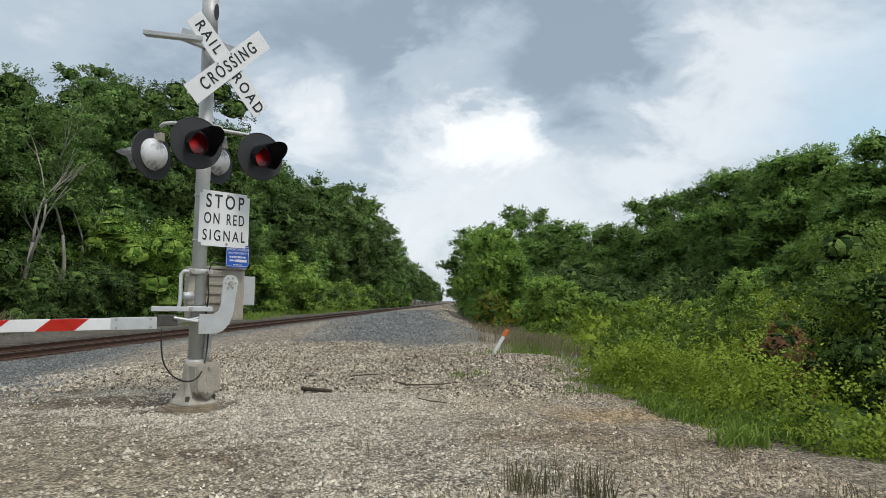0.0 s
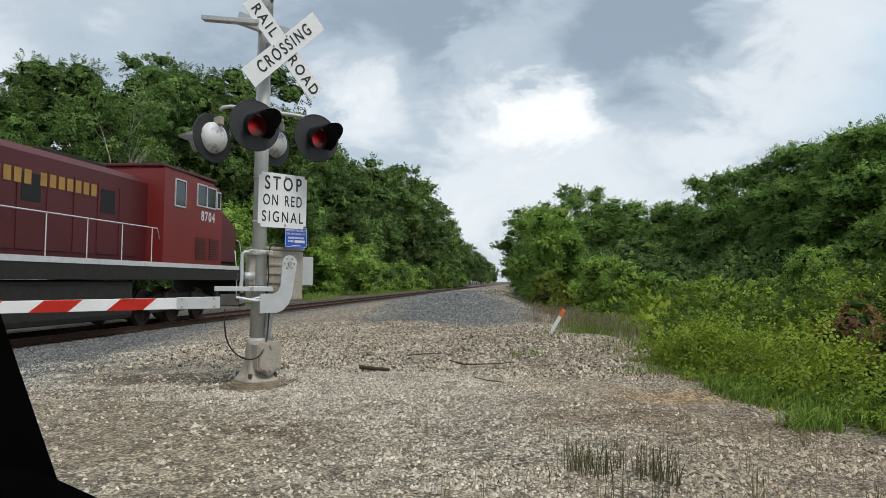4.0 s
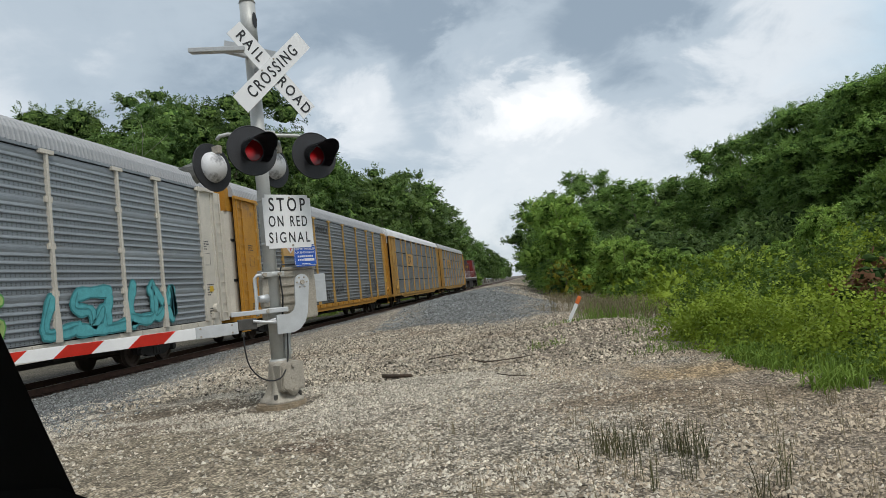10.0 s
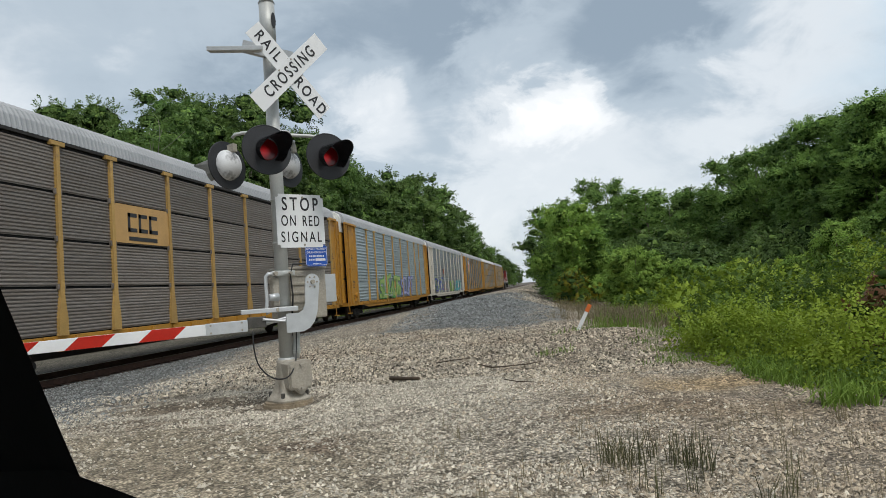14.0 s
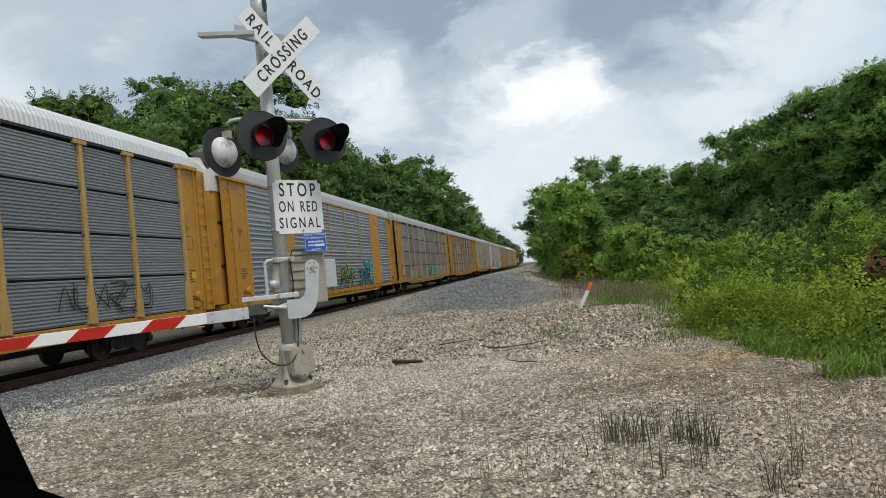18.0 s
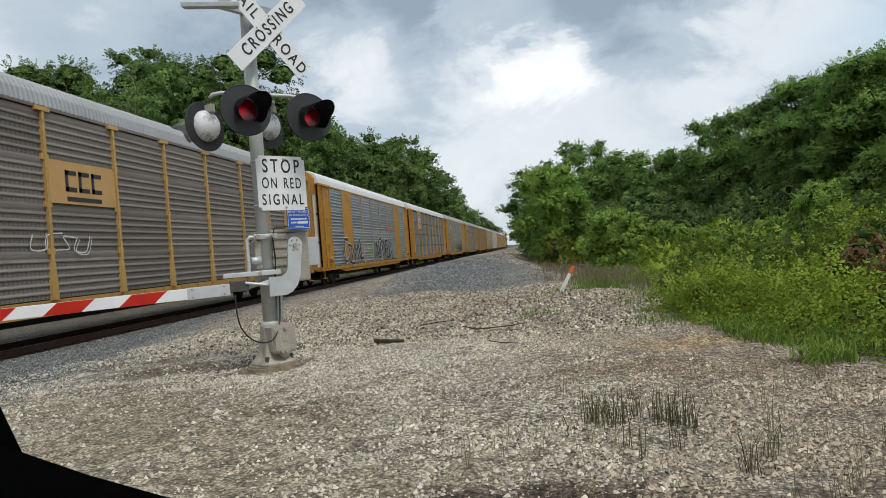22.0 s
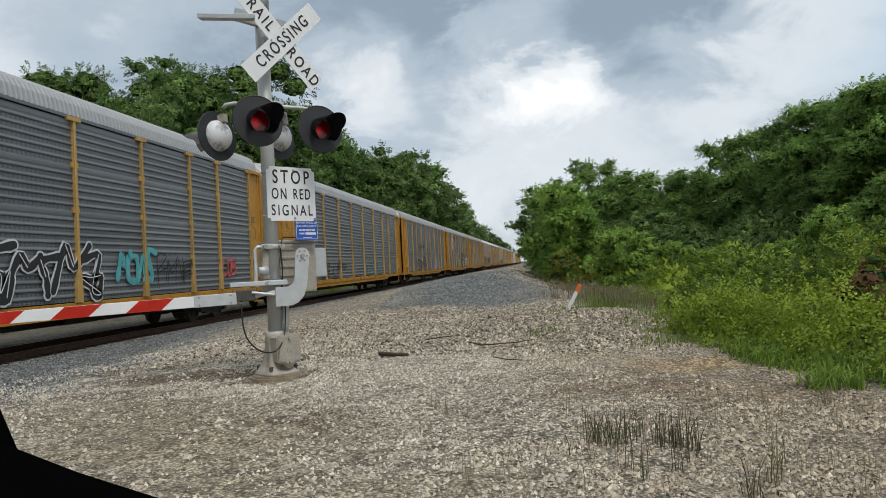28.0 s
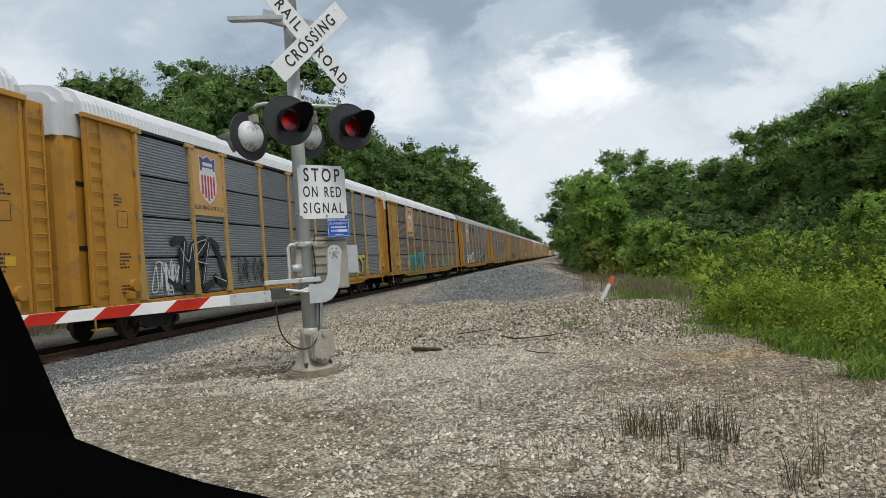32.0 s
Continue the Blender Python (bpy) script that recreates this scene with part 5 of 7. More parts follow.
    bmesh.ops.bevel(b, geom=[e for e in b.edges if abs(e.verts[0].co.y - e.verts[1].co.y) > 0.003], offset=0.02, segments=4, affect="EDGES")
    blue = part("notice_plate", b, BLUE, t, "small blue emergency notice with white writing")
    blue.matrix_basis = pose(0.41, -0.083, 1.65)
    writing("REPORT PROBLEM", 0.034, PALE, blue, pose(0, -0.003, 0.075), name="notice_line")
    writing("OR EMERGENCY", 0.034, PALE, blue, pose(0, -0.003, 0.035), name="notice_line")
    bars = bmesh.new()
    text_bars(bars, -0.10, 0.10, -0.008, 0.02, -0.003, r), text_bars(bars, -0.10, -0.02, -0.048, 0.02, -0.003, r)
    box(bars, -0.015, 0.115, -0.004, -0.003, -0.064, -0.034), text_bars(bars, -0.05, 0.06, -0.095, 0.01, -0.003, r)
    edge = 0.004
    for x0, x1, z0, z1 in ((-0.135, 0.135, 0.108, 0.108 + edge), (-0.135, 0.135, -0.112, -0.112 + edge), (-0.138, -0.138 + edge, -0.1, 0.1), (0.134, 0.134 + edge, -0.1, 0.1)):
        box(bars, x0, x1, -0.004, -0.003, z0, z1)
    part("notice_text", bars, PALE, blue)
    # gate mechanism
    g = part("gate_mechanism", smooth_box(0.10, 0.58, 0.02, 0.50, 0.93, 1.50), CASTGREY, t, "grey cast gate mechanism housing")
    g.matrix_basis = pose(0, 0, 0, 0, 0, 0)
    lid = bmesh.new()
    box(lid, 0.09, 0.59, 0.01, 0.51, 1.50, 1.535, 0.012)
    part("lid", lid, CASTGREY, g)
    ribs = bmesh.new()
    for z in (1.02, 1.12, 1.22, 1.32, 1.42):
        box(ribs, 0.10, 0.30, 0.005, 0.03, z, z + 0.03, 0.006)
    part("rib", ribs, CASTGREY, g)
    part("side_door", boxed(0.50, 0.83, 0.20, 0.23, 1.10, 1.44, 0.008), ALU, g, "flat light grey side plate")
    for z in (1.06, 1.46):
        clamp = tube(bmesh.new(), (0, 0, z - 0.03), (0, 0, z + 0.03), 0.095, seg=24)
        box(clamp, -0.16, 0.12, -0.09, -0.055, z - 0.03, z + 0.03, 0.008)
        mc = part("mast_clamp", smooth(clamp), GALV, t, "bolted pole clamp")
        part("bolt", tube(bmesh.new(), (-0.13, -0.12, z), (-0.13, -0.03, z), 0.024, seg=10), CASTGREY, mc)
        part("bolt", tube(bmesh.new(), (0.05, -0.13, z), (0.05, -0.06, z), 0.018, seg=8), CASTGREY, mc)
    rod = bmesh.new()
    ribbon(rod, [(-0.13, -0.07, 1.46), (-0.20, -0.06, 1.46), (-0.225, -0.05, 1.43), (-0.225, -0.05, 1.16), (-0.235, -0.05, 1.08), (-0.22, -0.05, 1.02)], 0.02, 8)
    part("locking_rod", rod, ALU, t, "bent grey rod beside the pole")
    part("knob", smooth(tube(bmesh.new(), (-0.20, -0.05, 1.20), (-0.09, -0.05, 1.20), 0.035, 0.048, 14)), ALU, t)
    part("spacer", boxed(-0.14, -0.06, -0.05, 0.05, 1.10, 1.42, 0.02), CASTGREY, t)
    # arm support: curved steel side plate and rail
    side = bmesh.new()
    dx = -0.10
    out = [(0.02, 0.80), (0.22, 0.80), (0.30, 0.83), (0.37, 0.90), (0.41, 1.0), (0.455, 1.32)]
    out += [(0.37 + 0.092 * math.cos(a), 1.345 + 0.092 * math.sin(a)) for a in np.linspace(0.0, math.pi, 9)]
    out += [(0.262, 1.10), (0.235, 1.04), (0.18, 1.01), (0.02, 1.01)]
    prism(side, [(a + dx, b) for a, b in out], -0.20, -0.185)
    arm_plate = part("arm_bracket", side, ALU, t, "curved steel bracket that carries the gate arm")
    for a in range(6):
        part("bolt", tube(bmesh.new(), (0.265 + 0.06 * math.cos(a * 1.047), -0.21, 1.345 + 0.06 * math.sin(a * 1.047)), (0.265 + 0.06 * math.cos(a * 1.047), -0.20, 1.345 + 0.06 * math.sin(a * 1.047)), 0.010, seg=8), CASTGREY, arm_plate)
    part("hub_bolt", smooth(tube(bmesh.new(), (0.265, -0.225, 1.345), (0.265, -0.20, 1.345), 0.024, seg=12)), CASTGREY, arm_plate)
    rail = part("arm_channel", boxed(-0.56, 0.05, -0.03, 0.03, 1.035, 1.085, 0.006), ALU, t, "aluminium channel above the gate arm")
    rail.matrix_basis = pose(0.04, -0.14, 0, 0, 0, ARM_TURN - SIGN_TURN)
    # dark block stands in for the dark, shaded gap among the rods
    butt_block = part("arm_shoe", boxed(-0.50, -0.30, -0.02, 0.05, 0.88, 1.00, 0.010), CARDARK, t, "dark block in place of the rods and dark gap at the arm's butt")
    butt_block.matrix_basis = rail.matrix_basis.copy()
    for z0, z1, y in ((0.97, 0.91, -0.03), (0.90, 0.99, 0.03), (0.93, 0.94, 0.0)):
        rod = part("brace_rod", tube(bmesh.new(), (-0.34, y, z0), (0.0, y * 0.5, z1), 0.016, seg=8), ALU, t)
        rod.matrix_basis = rail.matrix_basis.copy()
    # gate arm
    arm = part("gate_arm", boxed(-7.2, -0.75, -0.022, 0.022, -0.058, 0.058, 0.004), WHITE, t, "white gate arm with red slanting stripes")
    arm.matrix_basis = pose(0.04, -0.14, 0.925, 0, ARM_TILT, ARM_TURN - SIGN_TURN)
    part("butt_plate", boxed(-0.93, -0.50, -0.027, 0.027, -0.062, 0.062, 0.004), ALU, arm, "bare metal sleeve at the arm's butt")
    for x in (-0.88, -0.56):
        for z in (-0.04, 0.04):
            part("bolt", tube(bmesh.new(), (x, -0.034, z), (x, -0.026, z), 0.011, seg=8), CASTGREY, arm)
    x, i = STRIPE0, 0
    while x > -7.1:
        st = bmesh.new()
        for yy in (-0.0235, 0.0235):
            f = st.faces.new([st.verts.new(p) for p in ((x, yy, -0.0575), (x + 0.13, yy, 0.0575), (x + 0.13 - 0.33, yy, 0.0575), (x - 0.33, yy, -0.0575))])
        bmesh.ops.solidify(st, geom=st.faces[:], thickness=0.0015)
        part("stripe", st, RED, arm, "red reflective stripe")
        x -= 0.665
    cable = bmesh.new()
    ribbon(cable, bend([(-0.50, -0.24, 0.86), (-0.50, -0.25, 0.68), (-0.47, -0.26, 0.52), (-0.39, -0.28, 0.40), (-0.28, -0.29, 0.335), (-0.15, -0.28, 0.335), (-0.04, -0.22, 0.41), (0.04, -0.15, 0.54), (0.08, -0.10, 0.70), (0.10, -0.085, 0.9)]), 0.008, 6)
    part("cable", cable, CABLE, t, "slack black cable")
    wires = bmesh.new()
    ribbon(wires, [(0.06, -0.08, 1.0), (0.075, -0.09, 1.2), (0.06, -0.085, 1.45), (0.10, -0.08, 1.56), (0.35, -0.05, 1.56)], 0.009, 6)
    part("wire", wires, CABLE, t)


def bend(pts, k=4):
    """More points along a smooth curve through the given ones."""
    p = [Vector(q) for q in pts]
    p = [p[0]] + p + [p[-1]]
    out = []
    for a, b, c, d in zip(p, p[1:], p[2:], p[3:]):
        for i in range(k):
            u = i / k
            out.append(0.5 * (2 * b + (c - a) * u + (2 * a - 5 * b + 4 * c - d) * u * u + (3 * b - a - 3 * c + d) * u ** 3))
    return out + [p[-1]]


def smooth_box(x0, x1, y0, y1, z0, z1):
    return boxed(x0, x1, y0, y1, z0, z1, 0.025)


ARM_TILT, STRIPE0 = -1.2, -1.25
build_signal()

# marker stake, sticks
stake = thing("marker_stake", "leaning white marker stake with an orange cap in the gravel", "marker stake", at=pose(0.48, 13.6, float(ground_z(0.48, 13.6)), 0, 29, 0))
part("post", boxed(-0.035, 0.035, -0.012, 0.012, -0.1, 0.46, 0.006), WHITE, stake)
part("cap", boxed(-0.04, 0.04, -0.02, 0.02, 0.46, 0.62, 0.015), ORANGE, stake, "orange plastic top")


def stick(pts, rad, label):
    bm = bmesh.new()
    ribbon(bm, [(x, y, float(ground_z(x, y)) + h) for x, y, h in pts], rad, 6)
    tagged(part("stick", bm, DEADWOOD), label, "stick")


stick([(-2.11, 8.62, 0.05), (-1.9, 8.5, 0.045), (-1.67, 8.28, 0.04)], [0.028, 0.026, 0.02], "broken brown branch lying on the gravel")
stick([(-1.05, 9.55, 0.05), (-0.85, 9.3, 0.05), (-0.65, 9.35, 0.05), (-0.35, 9.42, 0.05), (-0.15, 9.45, 0.08)], [0.009, 0.011, 0.010, 0.009, 0.006], "thin dead branch lying on the gravel")
stick([(-0.6, 8.15, 0.03), (-0.45, 7.95, 0.03), (-0.25, 7.85, 0.03)], [0.006, 0.007, 0.005], "thin twig on the gravel")
stick([(-1.75, 10.1, 0.03), (-1.5, 10.15, 0.03), (-1.25, 10.25, 0.03)], [0.008, 0.008, 0.006], "thin twig on the gravel")

# ---- freight train ----
YELLOW = material("weathered_yellow_paint", (0.455, 0.218, 0.021), 0.6, vary=0.14, scale=1.5, dirt=(0.21, 0.115, 0.05), dirt_amount=0.55, dirt_scale=1.6, fine=40, per_object=0.06)
WORNYELLOW = material("faded_yellow_paint", (0.40, 0.23, 0.055), 0.7, vary=0.16, scale=1.2, dirt=(0.19, 0.10, 0.05), dirt_amount=0.56, dirt_scale=1.4, fine=40)
POSTTAN = material("faded_tan_yellow_paint", (0.46, 0.285, 0.085), 0.65, vary=0.16, scale=1.2, dirt=(0.20, 0.12, 0.06), dirt_amount=0.5, dirt_scale=1.6, fine=40, per_object=0.12)
OFFWHITE = material("dirty_white_paint", (0.62, 0.58, 0.50), 0.7, vary=0.12, scale=1.2, dirt=(0.30, 0.19, 0.11), dirt_amount=0.42, dirt_scale=1.3, fine=40)
ROOFWHITE = material("pale_roof_sheet", (0.66, 0.67, 0.68), 0.55, 0.1, vary=0.07, scale=0.7, dirt=(0.45, 0.44, 0.43), dirt_amount=0.38, dirt_scale=0.5, per_object=0.06)
ROOFGREY = material("grey_roof_sheet", (0.36, 0.37, 0.38), 0.6, 0.1, vary=0.08, scale=0.7, dirt=(0.26, 0.24, 0.215), dirt_amount=0.45, dirt_scale=0.5, per_object=0.06)
PANEL = {
    "grey": material("galvanised_side_sheet", (0.262, 0.280, 0.296), 0.5, 0.3, vary=0.10, scale=1.0, dirt=(0.175, 0.175, 0.172), dirt_amount=0.72, dirt_scale=0.9, per_object=0.13, fine=30, stretch=(1, 0.22, 2.6)),
    "steel": material("dull_steel_side_sheet", (0.188, 0.204, 0.214), 0.5, 0.3, vary=0.12, scale=1.0, dirt=(0.145, 0.147, 0.147), dirt_amount=0.70, dirt_scale=0.9, per_object=0.12, fine=30, stretch=(1, 0.22, 2.6)),
    "pale": material("pale_galvanised_side_sheet", (0.288, 0.316, 0.333), 0.45, 0.35, vary=0.12, scale=1.0, dirt=(0.23, 0.24, 0.24), dirt_amount=0.66, dirt_scale=0.9, per_object=0.10, fine=30, stretch=(1, 0.25, 2.4)),
    "blue": material("blue_grey_side_sheet", (0.36, 0.435, 0.465), 0.42, 0.35, vary=0.12, scale=1.0, dirt=(0.20, 0.24, 0.26), dirt_amount=0.64, dirt_scale=0.9, per_object=0.10, fine=30),
    "brown": material("rust_stained_side_sheet", (0.22, 0.195, 0.172), 0.65, 0.15, vary=0.14, scale=1.0, dirt=(0.145, 0.115, 0.09), dirt_amount=0.74, dirt_scale=0.8, per_object=0.15, fine=30, stretch=(1, 0.22, 2.6)),
}
PLACARD = material("yellow_notice", (0.62, 0.40, 0.02), 0.6, vary=0.1)
CAPWHITE = material("white_cap_paint", (0.74, 0.73, 0.69), 0.6, vary=0.07, scale=1.2, dirt=(0.42, 0.33, 0.24), dirt_amount=0.5, dirt_scale=1.3, fine=40)
CARBLACK = material("grimy_black_steel", (0.030, 0.027, 0.025), 0.8, 0.2, vary=0.3, dirt=(0.085, 0.055, 0.035), dirt_amount=0.45, dirt_scale=2)
WHEELSTEEL = material("dark_wheel_steel", (0.10, 0.075, 0.06), 0.6, 0.6, vary=0.2)
# near-black drawn where only shade shows: inside cars, in holes and grilles
SHADOWGAP = material("painted_shade_black", (0.015, 0.015, 0.016), 0.9, vary=0.1, bump=0)
MAROON = material("faded_maroon_paint", (0.095, 0.013, 0.015), 0.5, vary=0.14, scale=1.0, dirt=(0.10, 0.03, 0.025), dirt_amount=0.45, dirt_scale=1.0)
CABRED = material("bright_red_paint", (0.20, 0.019, 0.016), 0.45, vary=0.12, scale=1.0, dirt=(0.20, 0.03, 0.025), dirt_amount=0.4)
GLASSDARK = material("dark_cab_glass", (0.03, 0.035, 0.04), 0.08, vary=0.1, bump=0, spec=0.8)
LOGOTAN = material("tan_logo_panel", (0.55, 0.33, 0.12), 0.65, vary=0.1, scale=1.5, dirt=(0.40, 0.25, 0.11), dirt_amount=0.4)
SHIELDBLUE = material("shield_blue", (0.06, 0.075, 0.22), 0.6, vary=0.1)
SHIELDRED = material("shield_red", (0.50, 0.05, 0.06), 0.6, vary=0.1)
PAINTS = {
    "k": material("black_spray_paint", (0.018, 0.018, 0.02), 0.6, vary=0.2, bump=0), "w": material("white_spray_paint", (0.66, 0.67, 0.68), 0.7, vary=0.1, bump=0),
    "c": material("turquoise_spray_paint", (0.10, 0.42, 0.45), 0.7, vary=0.15, bump=0), "g": material("green_spray_paint", (0.10, 0.34, 0.08), 0.7, vary=0.15, bump=0),
    "l": material("lime_spray_paint", (0.36, 0.50, 0.16), 0.7, vary=0.15, bump=0), "b": material("blue_spray_paint", (0.09, 0.12, 0.42), 0.7, vary=0.15, bump=0),
    "v": material("lavender_spray_paint", (0.45, 0.48, 0.72), 0.7, vary=0.15, bump=0), "r": material("red_spray_paint", (0.42, 0.09, 0.04), 0.7, vary=0.15, bump=0),
    "p": material("pink_spray_paint", (0.55, 0.14, 0.20), 0.7, vary=0.15, bump=0), "y": material("yellow_spray_paint", (0.55, 0.47, 0.05), 0.7, vary=0.15, bump=0),
    "o": material("orange_spray_paint", (0.60, 0.14, 0.04), 0.7, vary=0.15, bump=0), "t": material("teal_spray_paint", (0.05, 0.26, 0.28), 0.7, vary=0.15, bump=0),
}
CAR_LEN, HALF, HALFW = 28.4, 13.55, 1.58
SILL, EAVE, PEAK = 1.06, 5.88, 6.66
MESHES = {}


def shared(key, mat, make):
    k = (key, mat.name)
    if k not in MESHES:
        bm = make()
        me = bpy.data.meshes.new(key)
        bm.to_mesh(me)
        bm.free()
        me.materials.append(mat)
        MESHES[k] = me
    return MESHES[k]


def corrugated(w, h, ridges, depth, dash=False):
    """A ribbed sheet in the yz plane, its ridges running along y and standing out along +x."""
    bm = bmesh.new()
    pts = []
    for i in range(ridges):
        z, s = h * i / ridges, h / ridges
        if dash and i == ridges - 1:
            pts += [(0.006, z + 0.05 * s), (0.016, z + 0.35 * s), (0.016, z + 0.70 * s), (0.006, z + 0.95 * s)]
        elif dash:
            pts += [(0, z), (0, z + 0.50 * s), (depth * 0.8, z + 0.60 * s), (depth, z + 0.70 * s), (depth * 0.8, z + 0.80 * s)]
        else:
            pts += [(0, z), (0, z + 0.30 * s), (depth, z + 0.45 * s), (depth, z + 0.80 * s)]
    pts.append((0, h))
    a = [bm.verts.new((x, -w / 2, z)) for x, z in pts]
    b = [bm.verts.new((x, w / 2, z)) for x, z in pts]
    for i in range(len(pts) - 1):
        bm.faces.new((a[i], b[i], b[i + 1], a[i + 1]))
    return bm


def holes(w, h, ridges):
    """Rows of small near-black marks in the flat bands between the ridges, drawn for the shade in punched holes."""
    bm = bmesh.new()
    for k in range(ridges - 1):
        for z in (h * (k + 0.16) / ridges, h * (k + 0.38) / ridges):
            for j in range(int(w / 0.14)):
                y = -w / 2 + 0.06 + 0.14 * j
                bm.faces.new([bm.verts.new((0.003, yy, zz)) for yy, zz in ((y, z - 0.009), (y + 0.035, z - 0.009), (y + 0.035, z + 0.009), (y, z + 0.009))])
    return bm


def post_mesh(w=1.0):
    bm = bmesh.new()
    prism(bm, [(-0.16 * w, SILL + 0.02), (0.16 * w, SILL + 0.02), (0.15 * w, SILL + 0.45), (0.068 * w, SILL + 0.95), (0.060 * w, EAVE - 0.10), (-0.060 * w, EAVE - 0.10), (-0.068 * w, SILL + 0.95), (-0.15 * w, SILL + 0.45)], HALFW - 0.02, HALFW + 0.075, "yz")
    return bm


def post_head_mesh():
    return boxed(HALFW - 0.02, HALFW + 0.09, -0.24, 0.24, EAVE - 0.20, EAVE - 0.09, 0.008)


def hinge_mesh():
    return box(bmesh.new(), HALFW, HALFW + 0.05, -0.13, 0.13, -0.07, 0.07)


def flat_post_mesh():
    return boxed(HALFW - 0.02, HALFW + 0.03, -0.05, 0.05, SILL + 0.02, EAVE - 0.1, 0.006)


ROOF_ARC = [(HALFW + 0.03, EAVE - 0.06), (HALFW - 0.03, EAVE + 0.26), (1.42, EAVE + 0.48), (1.14, EAVE + 0.64), (0.6, PEAK - 0.05), (0, PEAK)]


def roof_mesh():
    """Arched roof sheet with cross ribs, drawn along the car."""
    bm = bmesh.new()
    arc = ROOF_ARC + [(-x, z) for x, z in ROOF_ARC[-2::-1]]
    rows, y = [], -HALF + 0.35
    while y < HALF - 0.35:
        for dy, up in ((0, 0), (0.06, 0), (0.10, 0.018)):
            rows.append((y + dy, up))
        y += 0.16
    vs = [[bm.verts.new((x + (up if x > 0.1 else -up if x < -0.1 else 0), yy, z + up)) for x, z in arc] for yy, up in rows]
    for p, q in zip(vs, vs[1:]):
        for i in range(len(arc) - 1):
            bm.faces.new((p[i], p[i + 1], q[i + 1], q[i]))
    bm.faces.new(vs[0]), bm.faces.new(vs[-1][::-1])
    bmesh.ops.recalc_face_normals(bm, faces=bm.faces[:])
    return bm


def roof_cap_mesh():
    bm = bmesh.new()
    arc = [(1.38, EAVE - 0.62)] + [(x * 0.90, z - 0.03) for x, z in ROOF_ARC[1:]]
    arc = arc + [(-x, z) for x, z in arc[-2::-1]]
    prism(bm, arc, HALF - 0.75, HALF + 0.17)
    bmesh.ops.bevel(bm, geom=[e for e in bm.edges if all(v.co.y > HALF for v in e.verts) and max(v.co.z for v in e.verts) > EAVE - 0.3], offset=0.2, segments=4, affect="EDGES")
    return bm


def end_door_mesh():
    """Recessed clamshell end: two curved leaves narrower than the car."""
    bm = bmesh.new()
    pl = [(1.34, HALF - 0.75), (1.36, HALF - 0.25), (1.28, HALF - 0.02), (1.05, HALF + 0.10), (0.03, HALF + 0.15), (-0.03, HALF + 0.15), (-1.05, HALF + 0.10), (-1.28, HALF - 0.02), (-1.36, HALF - 0.25), (-1.34, HALF - 0.75)]
    prism(bm, pl, SILL + 0.05, EAVE - 0.62, "xy")
    return bm


def ladder_mesh():
    bm = bmesh.new()
    for y in (-0.23, 0.23):
        box(bm, HALFW + 0.02, HALFW + 0.07, y - 0.022, y + 0.022, SILL - 0.05, EAVE - 0.12, 0.004)
    box(bm, HALFW - 0.06, HALFW + 0.015, -0.26, 0.26, SILL - 0.05, EAVE - 0.10)
    return bm


def rung_mesh():
    return tube(bmesh.new(), (HALFW + 0.06, -0.22, 0), (HALFW + 0.06, 0.22, 0), 0.014, seg=8)


def side_plate_mesh(w):
    return boxed(HALFW - 0.05, HALFW, -w, w, SILL, EAVE - 0.08, 0.01)


def end_post_mesh():
    return boxed(HALFW - 0.01, HALFW + 0.036, -0.05, 0.05, SILL, EAVE - 0.16, 0.006)


def header_mesh(w):
    return boxed(HALFW - 0.01, HALFW + 0.10, -w - 0.08, w + 0.08, EAVE - 0.16, EAVE - 0.04, 0.006)


def marks_mesh(seed):
    r = random.Random(seed)
    bm = bmesh.new()
    for z, n in ((3.9, 4), (2.35, 5), (1.5, 3)):
        y = r.uniform(-0.1, 0.05)
        for k in range(n):
            yy, zz = y, z - 0.09 * k
            for j in range(r.randint(2, 4)):
                w = r.uniform(0.05, 0.12)
                box(bm, HALFW + 0.001, HALFW + 0.004, yy, yy + w, zz - 0.022, zz + 0.022)
                yy += w + 0.03
    for y0, z0, w, h in ((0.0, 3.05, 0.42, 0.42), (0.1, 1.2, 0.25, 0.22)):
        for a in ((y0, y0 + w, z0, z0 + 0.015), (y0, y0 + w, z0 + h, z0 + h + 0.015), (y0, y0 + 0.015, z0, z0 + h), (y0 + w, y0 + w + 0.015, z0, z0 + h)):
            box(bm, HALFW + 0.001, HALFW + 0.004, *a)
    return bm


def sill_mesh():
    bm = boxed(-HALFW - 0.0, HALFW + 0.0, -HALF + 0.2, HALF - 0.2, SILL - 0.18, SILL + 0.02, 0.01)
    for k in range(24):
        y = -HALF + 1.2 + k * 1.09
        box(bm, HALFW, HALFW + 0.05, y - 0.06, y + 0.06, SILL - 0.12, SILL)
    prism(bm, [(-HALF + 3.6, SILL - 0.16), (HALF - 3.6, SILL - 0.16), (HALF - 5.0, SILL - 0.36), (-HALF + 5.0, SILL - 0.36)], HALFW - 0.10, HALFW - 0.04, "yz")
    return bm


